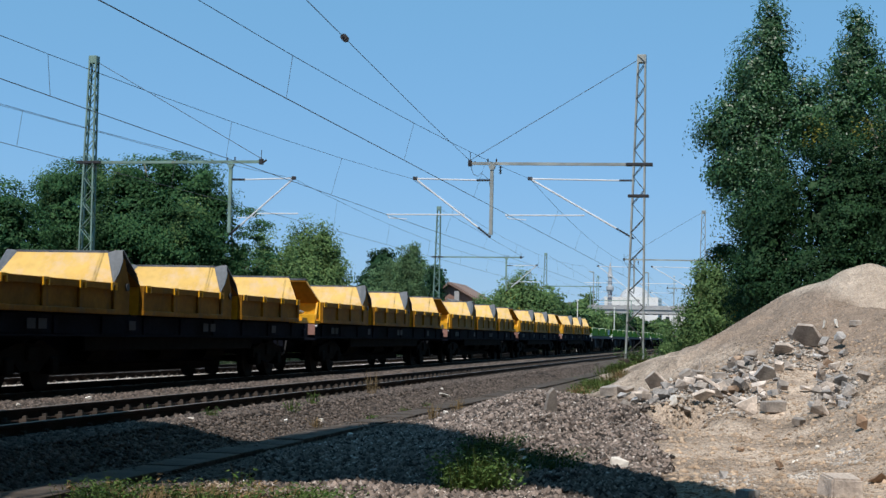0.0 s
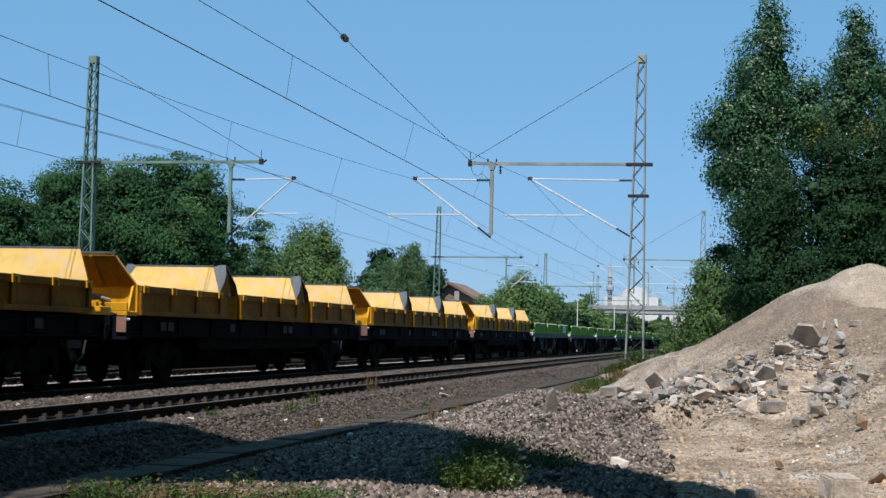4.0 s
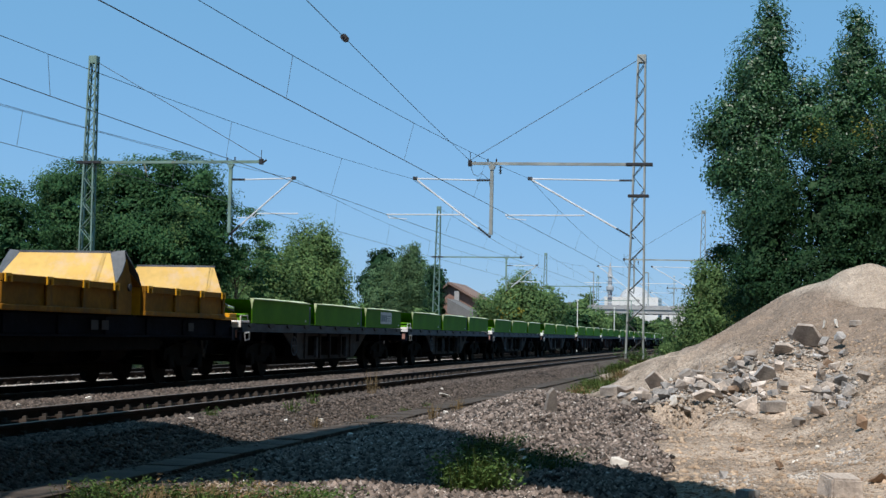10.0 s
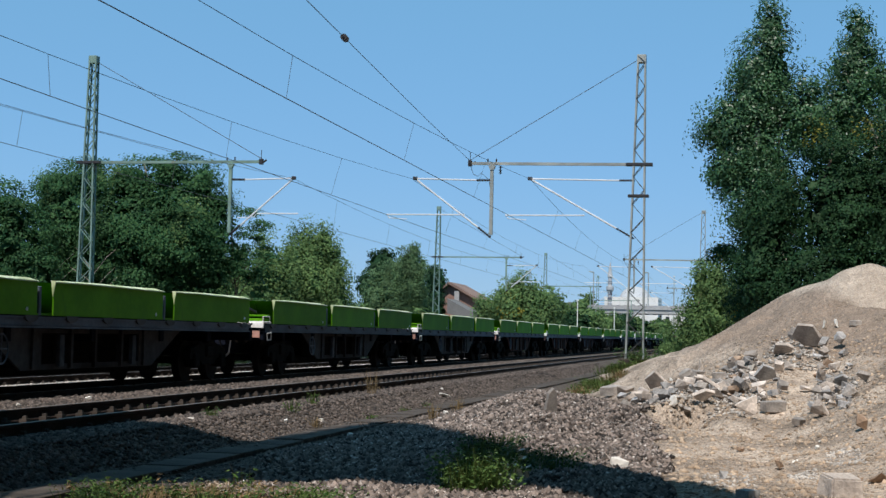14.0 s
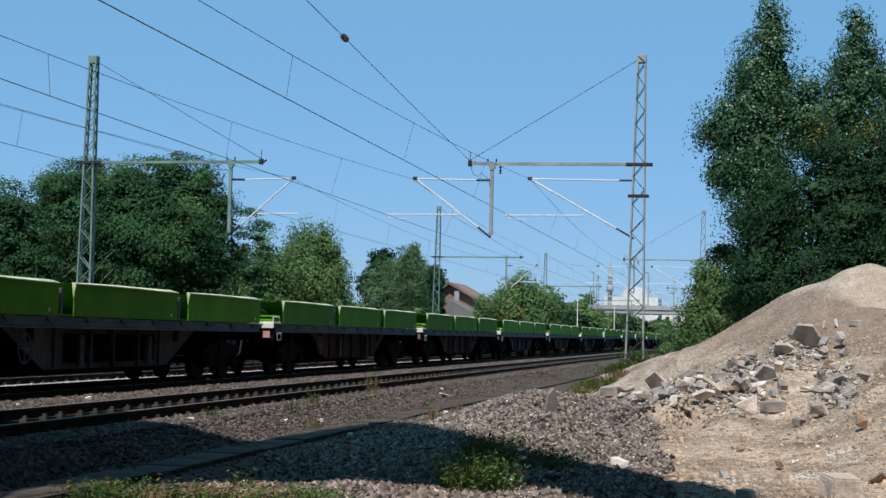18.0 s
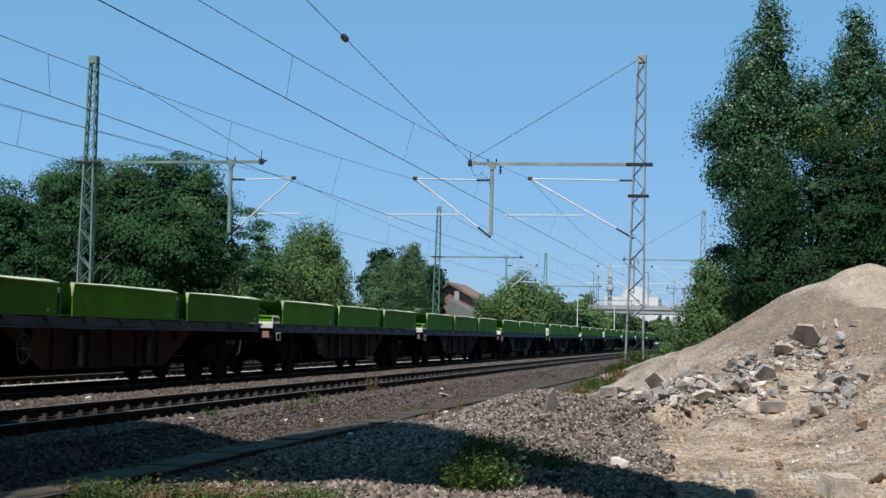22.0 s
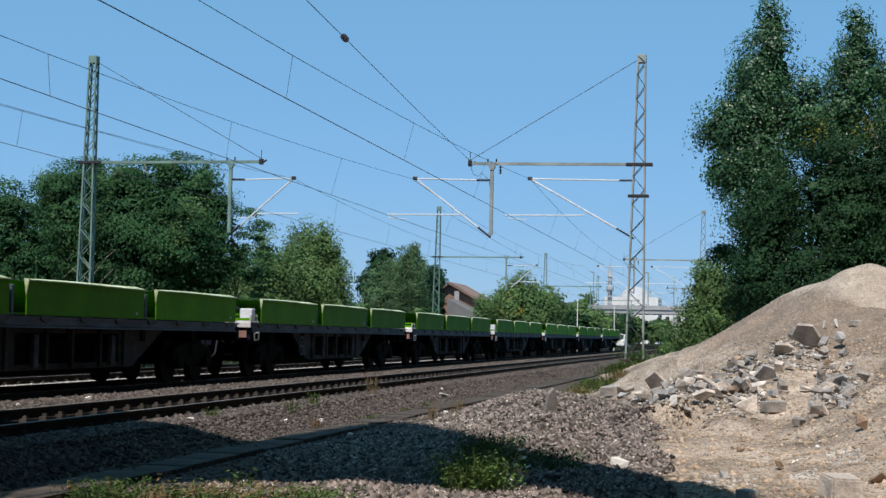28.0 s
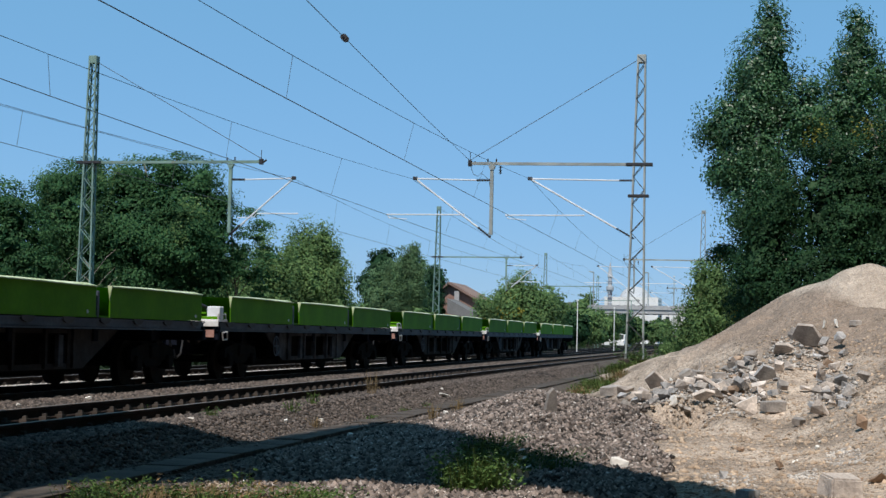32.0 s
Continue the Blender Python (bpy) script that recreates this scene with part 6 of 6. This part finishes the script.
def shade_tree():
    """An unseen tree added beside the camera; its dense crown shades the foreground and blocks sky light."""
    r = np.random.RandomState(3)
    ray = np.array(SUN_DIR[:])
    # outline of the shadow on the ground; leaves are lifted from it towards the sun
    outline = np.array([(13.2, 13.2), (20.5, 13.2), (20.8, 10.0), (21.6, 8.7), (21.1, 7.7), (21.5, 7.4), (22.3, 6.9), (23.2, 6.55), (25.9, 6.4), (28.3, 6.25), (26.3, 5.3), (24.1, 4.5), (22.4, 3.65), (20.5, 2.5), (18.9, 1.4), (17.8, 0.7), (16.2, -0.05), (15.0, -1.3), (14.2, -1.6), (15.6, 0.6), (16.9, 2.2), (16.6, 3.0), (17.0, 3.7), (16.8, 4.5), (16.7, 5.1), (16.8, 5.8), (16.4, 6.3), (15.6, 6.7), (14.7, 7.1), (13.2, 7.9)])

    def inside(p):
        x, y, c = p[:, 0], p[:, 1], np.zeros(len(p), bool)
        for (x0, y0), (x1, y1) in zip(outline, np.roll(outline, -1, 0)):
            hit = (y0 > y) != (y1 > y)
            c ^= hit & (x < (x1 - x0) * (y - y0) / (y1 - y0 + 1e-12) + x0)
        return c

    p = np.stack([13 + 16 * r.rand(80000), -2 + 15.5 * r.rand(80000)], -1)
    p = p[inside(p)]
    foot = (0.23 * p[:, 0] + 3.1) / 1.127
    h = foot + (22.0 - foot) * r.rand(len(p)) ** 1.6 + 0.3 * vnoise(p[:, 0], p[:, 1], 2.5)
    g = np.concatenate([p, np.full((len(p), 1), -0.4)], 1)
    pts = g + ray[None] * ((h + 0.4) / ray[2])[:, None]
    tree = thing("lime_tree", "unseen leafy tree, added to cast the shade on the gravel", "tree", at=pose(-3.5, 9.5, -0.4))
    v, f = leaves(pts - np.array([-3.5, 9.5, -0.4]), np.tile([-0.4, 0, 1.0], (len(pts), 1)), 0.30, r, 0.7)
    fast("crown", v, f, L_DARK, tree)
    pr, bm = random.Random(2), B()
    limb(bm, (0, 0, -0.3), (5, -3, 14), 0.55, 0.15, pr, 6)
    part("trunk", bm, M_BARK, tree)
    for i in range(0, len(pts), len(pts) // 14):
        part("branch", limb_mesh((2.5, -1.5, 8), Vector(pts[i]) - Vector((-3.5, 9.5, -0.4)), pr), M_BARK, tree)


shade_tree()


def sky_blocking_tree():
    """An unseen tree added over the camera; its low crown keeps the light of the sky from the foreground."""
    r = np.random.RandomState(8)
    n = 26000
    x, y, k = -6 + 16.0 * r.rand(n), -10 + 16.5 * r.rand(n), r.rand(n)
    low = 4.0 + 0.28 * np.maximum(x, 0) + 0.4 * vnoise(x, y, 1.5)
    high = np.minimum(16, (12.9 - x) / 0.64 - 0.3 + 0.4 * vnoise(x, y, 2.0, 4))
    keep = high > low + 0.4
    pts = np.stack([x, y, low + (high - low) * k], -1)[keep]
    tree = thing("lime_tree", "unseen tree, added over the path to block sky light", "tree", at=pose(-5.5, -3.5, -0.4))
    v, f = leaves(pts - np.array([-5.5, -3.5, -0.4]), np.tile([0.4, 0, 1.0], (len(pts), 1)), 0.30, r, 0.7)
    fast("crown", v, f, L_DARK, tree)
    pr, bm = random.Random(6), B()
    limb(bm, (0, 0, -0.3), (3, 1.5, 12), 0.6, 0.2, pr, 6)
    part("trunk", bm, M_BARK, tree)
    for i in range(0, len(pts), len(pts) // 10):
        part("branch", limb_mesh((1.5, 0.7, 6), Vector(pts[i]) - Vector((-5.5, -3.5, -0.4)), pr), M_BARK, tree)


sky_blocking_tree()


def belt_behind():
    """Tall dense trees added along the path behind and beside the camera, out of its sight, to block sky light."""
    row = [(-34, -9, 19), (-26, -11, 20), (-18, -10, 21), (-10, -11, 20), (-2, -10.5, 19), (6, -11.5, 20), (14, -11.5, 20), (22, -12.5, 21), (30, -13, 20), (38, -13.5, 20), (46, -14, 19), (54, -14.5, 19), (64, -15.5, 18), (74, -16.5, 18),
           (-9, -4, 19), (-10, 3.5, 20), (-16, 0, 21), (-22, 4, 20), (-14, 24, 20), (-6, 27, 19), (-22, 27, 19)]
    for i, (x, y, h) in enumerate(row):
        make_tree("lime_tree", "tall dense unseen tree, added to block sky light", x, y, [(0, 0, h * 0.84, 4.4, 3.8, h * 0.50), (0, 0, h * 0.32, 4.4, 3.4, h * 0.30)], 260, 30, 0.46, L_DARK, M_BARK, 0.5, 0.7, 700 + i, 0.5, "trees along the path", core=0.35, limbs=4)


belt_behind()


def tuft(name, label, x, y, n, height, lean, material, width=0.012, seed=0, leafy=None, group="", radius=0.25, category="weed"):
    """A clump of blades or stalks, with leaves on the stalks where leafy is given."""
    r = np.random.RandomState(seed + 1)
    z = gz(x, y)
    t = thing(name, label, category, group, at=pose(x, y, z))
    a = r.rand(n) * 6.283
    b0 = np.stack([np.cos(a), np.sin(a), np.zeros(n)], -1) * radius * (r.rand(n, 1) ** 0.6)
    h = height * (0.45 + 0.6 * r.rand(n))
    out = np.stack([np.cos(a), np.sin(a), np.zeros(n)], -1) * (lean * h * (0.4 + r.rand(n)))[:, None]
    side = np.stack([-np.sin(a + r.rand(n)), np.cos(a), np.zeros(n)], -1) * width
    mid = b0 + out * 0.35 + np.stack([0 * h, 0 * h, h * 0.6], -1)
    tip = b0 + out + np.stack([0 * h, 0 * h, h], -1)
    low = b0 + np.array([0, 0, -0.05])
    v = np.stack([low - side, low + side, mid + side * 0.8, mid - side * 0.8, tip + side * 0.15, tip - side * 0.15], 1).reshape(-1, 3)
    k = 6 * np.arange(n)[:, None]
    f = np.concatenate([k + np.array([[0, 1, 2, 3]]), k + np.array([[3, 2, 4, 5]])])
    tagged(fast("grass" if leafy is None else "stalk", v, f, material, t), kind="stuff")
    if leafy is not None:
        m, count, size = leafy
        i = r.randint(0, n, count)
        s = r.rand(count, 1) ** 0.7
        p = b0[i] * (1 - s) + (b0[i] * 0.3 + tip[i] * 0.9) * s + 0.03 * r.normal(size=(count, 3))
        p[:, 2] = np.maximum(p[:, 2], 0.02)
        v, f = leaves(p, np.tile([0, 0, 1.0], (count, 1)), size, r, 0.5)
        tagged(fast("foliage", v, f, m, t), kind="stuff")
    return t


def plant_weeds():
    r = random.Random(12)
    # brambles and grass at the near edge
    for i in range(26):
        x, y = r.uniform(14.3, 15.5), r.uniform(3.9, 6.3)
        if i % 3 == 0:
            tuft("grass_tuft", "short green grass tuft at the gravel's edge", x, y, 50, 0.12, 0.8, L_DRY if i % 4 == 1 else L_GRASS, 0.006, 60 + i, None, "grass tufts", 0.3, "grass")
        else:
            tuft("weed", "low leafy green weed at the gravel's edge", x, y, 16, 0.15, 0.8, L_DRY if i % 4 == 1 else L_GRASS, 0.005, 60 + i, (L_WEED if i % 5 else L_DRY, 200, 0.022), "edge weeds", 0.3)
    for i, (x, y, h) in enumerate(((15.0, 5.9, 0.22), (15.2, 5.35, 0.26), (14.9, 6.5, 0.2), (15.9, 5.0, 0.42), (15.3, 4.6, 0.22), (15.1, 6.1, 0.25), (15.3, 5.75, 0.28), (15.2, 4.9, 0.24), (15.0, 4.3, 0.22), (15.1, 5.6, 0.24))):
        tuft("weed", "thin dry brown weed stalk with few leaves", x, y, 7, h * 0.7, 0.35, L_DRY, 0.005, 90 + i, (L_WEED if i % 2 else L_DRY, 40, 0.030), "dry weeds", 0.12)
    # leafy herbs with a silvery sprig, and dark weeds in the shade behind them
    for i, (x, y, h) in enumerate(((16.0, 2.75, 0.42), (16.3, 2.62, 0.50), (16.5, 2.80, 0.48), (16.7, 2.66, 0.56), (17.0, 2.78, 0.54), (16.2, 2.50, 0.40), (16.9, 2.55, 0.42), (16.6, 2.95, 0.34))):
        tuft("herb", "leafy green herb clump at the gravel's edge", x, y, 46, h, 0.30, L_GRASS, 0.005, 120 + i, (L_WEED, 420, 0.026), "herbs", 0.22, "weed")
    for i, (x, y, h) in enumerate(((18.6, 2.65, 0.30), (19.6, 2.6, 0.26), (19.0, 2.2, 0.22), (20.3, 2.4, 0.22), (21.5, 3.45, 0.26), (20.7, 2.75, 0.24), (19.9, 2.95, 0.28), (22.2, 3.35, 0.24), (19.2, 2.9, 0.28), (20.9, 3.2, 0.24), (18.2, 2.9, 0.28))):
        tuft("grass_clump", "dark green grass clump in the shaded gravel", x, y, 70, h, 0.6, L_GRASS, 0.006, 150 + i, (L_DARK, 240, 0.028), "shaded grass", 0.35, "grass")
    tuft("silver_sprig", "silvery leafed sprig among the herbs", 16.6, 2.42, 12, 0.42, 0.35, M_SILVER, 0.006, 140, (M_SILVER, 60, 0.045), "", 0.10)
    # weeds in and beside the near track
    for i, (x, y, h, m) in enumerate(((34.2, 7.95, 0.62, L_DRY), (28.6, 7.75, 0.42, L_GRASS), (26.7, 7.6, 0.36, L_GRASS), (23.5, 7.95, 0.24, L_GRASS), (26.3, 7.1, 0.22, L_DRY), (33.0, 6.95, 0.18, L_GRASS), (35.5, 7.0, 0.16, L_GRASS), (29.6, 6.9, 0.16, L_GRASS), (29.0, 5.6, 0.34, L_DRY), (30.5, 5.4, 0.3, L_DRY), (33.5, 5.3, 0.24, L_GRASS), (35.2, 5.2, 0.2, L_GRASS), (24.6, 9.3, 0.2, L_GRASS))):
        tuft("weed", "dry brownish weed by the rail" if m is L_DRY else "small green weed in the ballast", x, y, 26, h * (0.6 if m is L_GRASS else 0.9), 0.25, m, 0.006, 160 + i, (L_WEED if m is L_GRASS else L_DRY, 50, 0.024), "weeds in the ballast", 0.12)
    # grass bank round the mast's foot
    for i in range(60):
        t = r.random()
        x = 46 + 16 * t + r.uniform(-1, 1)
        y = 4.5 - 0.2 * t + r.gauss(0, 0.35)
        tuft("grass_tuft", "green and straw-coloured grass on the bank by the mast", x, y, 60, r.uniform(0.12, 0.32), 0.8, L_GRASS if r.random() < 0.65 else L_DRY, 0.012, 200 + i, (L_WEED, 30, 0.04), "bank grass", 0.45, "grass")
    for i in range(26):
        x, y = r.uniform(56, 72), r.uniform(1.5, 4.2)
        tuft("weed", "tall green weeds behind the earth bank", x, y, 40, r.uniform(0.4, 0.9), 0.4, L_GRASS, 0.012, 300 + i, (L_MID, 150, 0.07), "bank weeds", 0.5)


plant_weeds()


# ---- the distance ----
def make_distance():
    # brick building with a gabled roof
    h = thing("brick_building", "old red brick building with a low gabled roof", "building", at=pose(165, 28.9, -0.4))
    bm = B()
    poly(bm, [(0, -3.6, 0), (0, 5.2, 0), (0, 5.2, 3.9), (0, 1.5, 6.7), (0, -3.6, 4.0)], (9, 0, 0))
    part("wall", bm, M_BRICK, h)
    bm = B()
    poly(bm, [(-0.6, 1.5, 6.78), (-0.6, -4.2, 3.70), (-0.6, -4.2, 3.95), (-0.6, 1.5, 7.05)], (10.2, 0, 0))
    part("roof", bm, M_TILE, h, "reddish tiled roof")
    bm = B()
    poly(bm, [(-0.6, 1.5, 6.78), (-0.6, 5.8, 3.7), (-0.6, 5.8, 3.95), (-0.6, 1.5, 7.05)], (10.2, 0, 0))
    part("roof", bm, M_TILE, h)
    bm = B()
    box(bm, -0.5, 0.0, 0.4, 0.9, 1.0, 6.1)
    part("pilaster", bm, M_BRIDGE, h, "pale upright pilaster")
    bm = B()
    poly(bm, [(-6, 0.6, 3.7), (-6, -3.0, 3.1), (-6, -3.0, 3.3), (-6, 0.6, 5.2)], (5.9, 0, 0))
    part("porch_roof", bm, M_GREYROOF, h, "grey sheet lean-to roof")
    for y in (-1.4, 2.6, 4.0):
        bm = B()
        box(bm, -0.06, 0.1, y - 0.5, y + 0.5, 1.6, 3.1)
        part("window", bm, M_GLASSDARK, h)
    # road bridge across the line
    b = thing("road_bridge", "grey concrete road bridge across the railway", "bridge", at=pose(330, 0, 0))
    bm = B()
    box(bm, -5, 5, -40, 70, 6.2, 7.0)
    part("deck", bm, M_BRIDGE, b)
    bm = B()
    box(bm, -5.2, -5.0, -40, 70, 7.0, 7.8)
    part("parapet", bm, M_BRIDGE, b)
    for y in (-26, -12, 2, 24, 38, 52):
        bm = B()
        box(bm, -4, 4, y - 0.4, y + 0.4, -0.6, 6.2)
        part("pier", bm, M_BRIDGE, b)
    for y in (6, 20, 31, 44):
        lp = thing("street_lamp", "slim grey street lamp on the bridge", "street lamp", "bridge lamps", at=pose(329, y, 7.0))
        part("pole", bar(B(), (0, 0, 0), (0, 0, 7.5), 0.22, sides=6), M_STEEL, lp)
        part("lamp_head", bar(B(), (0, 0, 7.5), (0, 1.0, 7.6), 0.22, sides=6), M_STEEL, lp)
    # mosque
    m = thing("mosque", "white mosque with a grey dome and one minaret", "mosque", at=pose(430, 30, 0))
    bm = B()
    box(bm, 0, 18, -6.5, 7.6, 0, 12.2)
    part("hall", bm, M_WALLWHITE, m)
    bm = B()
    lathe(bm, [(4.3, 11.6), (4.3, 12.3), (4.15, 13.2), (3.6, 14.3), (2.7, 15.2), (1.4, 15.8), (0.1, 16.0)], 28, "z", (7, 0.0, -0.8))
    part("dome", bm, M_DOME, m, "pale grey sheet-metal dome")
    bm = B()
    lathe(bm, [(0.55, 0), (0.55, 13.2), (1.0, 14.0), (1.0, 14.9), (0.55, 15.0), (0.52, 17.2), (0.72, 17.4), (0.08, 21.2)], 14, "z", (0, 6.2, 0))
    part("minaret", bm, M_DOME, m, "slim grey minaret with a balcony and pointed roof")
    for z in (11.4, 12.6, 15.6):
        bm = B()
        lathe(bm, [(0.5, z), (0.6, z), (0.6, z + 0.6), (0.5, z + 0.6)], 14, "z", (0, 6.2, 0))
        part("band", bm, M_BAND, m, "dark band round the minaret")
    for i in range(7):
        bm = B()
        box(bm, -0.06, 0.3, -5.6 + i * 1.9 - 0.5, -5.6 + i * 1.9 + 0.5, 7.6, 10.0)
        part("window", bm, M_GLASSDARK, m)
    for i, (x, y, w, hh) in enumerate(((440, 20, 6, 9.0), (405, 44, 7, 8.8),)):
        w2 = thing("house", "distant white house behind the bridge", "house", "distant houses", at=pose(x, y, 0))
        bm = B()
        box(bm, 0, 9, -w / 2, w / 2, 0, hh)
        part("wall", bm, M_WALLWHITE, w2)
        bm = B()
        poly(bm, [(-0.3, -w / 2 - 0.3, hh), (-0.3, w / 2 + 0.3, hh), (-0.3, 0, hh + 1.3)], (9.6, 0, 0))
        part("roof", bm, M_GREYROOF, w2)
        for k in (-0.25, 0.25):
            for z in (3.0, 6.0):
                bm = B()
                box(bm, -0.06, 0.2, k * w - 0.5, k * w + 0.5, z, z + 1.3)
                part("window", bm, M_GLASSDARK, w2)
    # far masts and posts
    for x, y, hh in ((140, 14.55, 4.6), (160, 13.0, 4.4), (118, 3.0, 3.8), (210, 9.5, 9.5), (230, 6.3, 8.8)):
        p = thing("post", "thin pale post by the tracks", "post", "line-side posts", at=pose(x, y, -0.3))
        part("shaft", bar(B(), (0, 0, 0), (0, 0, hh), 0.085, sides=6), M_WALLWHITE if hh < 6 else M_STEEL, p)
        part("head", bar(B(), (0, 0, hh), (0, 0, hh + 0.12), 0.2, sides=6), M_WALLWHITE, p)
    # white vans parked far down the line
    for x, y in ((262, 20.6), (270, 23.0), (255, 7.8)):
        v = thing("van", "white van parked far down the line", "van", "parked vans", at=pose(x, y, -0.3))
        bm = B()
        poly(bm, [(0, -0.95, 0.35), (4.8, -0.95, 0.35), (4.8, -0.95, 2.2), (1.2, -0.95, 2.2), (0.6, -0.95, 1.3), (0, -0.95, 1.1)], (0, 1.9, 0))
        bmesh.ops.bevel(bm, geom=list(bm.edges), offset=0.06, segments=1, affect="EDGES")
        part("body", bm, M_WALLWHITE, v)
        bm = B()
        poly(bm, [(0.62, -0.8, 1.36), (1.14, -0.8, 2.1), (1.14, 0.8, 2.1), (0.62, 0.8, 1.36)], (-0.04, 0, 0.03))
        part("windscreen", bm, M_GLASSDARK, v)
        for wx in (0.9, 3.9):
            for wy in (-0.9, 0.9):
                bm = B()
                lathe(bm, [(0.33, wy - 0.1), (0.33, wy + 0.1)], 14, "y", (wx, 0, 0.33))
                part("wheel", bm, M_DARK, v)


make_distance()


# ---- what moves ----
def motions():
    """The train rolls by, gaining speed a little, and its wheels turn."""
    for wagon, off in TRAIN:
        walk(wagon, [(float(t), pose(joint(t) + off, Y_TRAIN, 0)) for t in range(33)])
    spins = {}
    for wagon, off in TRAIN:
        for ws in [o for o in wagon.children_recursive if o.name.startswith("wheelset")]:
            key = round(ws.location.x, 3)
            if key not in spins:
                rows = []
                for k in range(481):
                    t = k / 15.0
                    roll = math.degrees((joint(0) - joint(t)) / 0.46)
                    rows.append((t, pose(ws.location.x, 0, 0.46, 0, -(roll % 360), 0)))
                walk(ws, rows)
                spins[key] = ws.animation_data
            else:
                ws.rotation_mode = "QUATERNION"
                ws.animation_data_create()
                ws.animation_data.action = spins[key].action
                ws.animation_data.action_slot = spins[key].action_slot


motions()
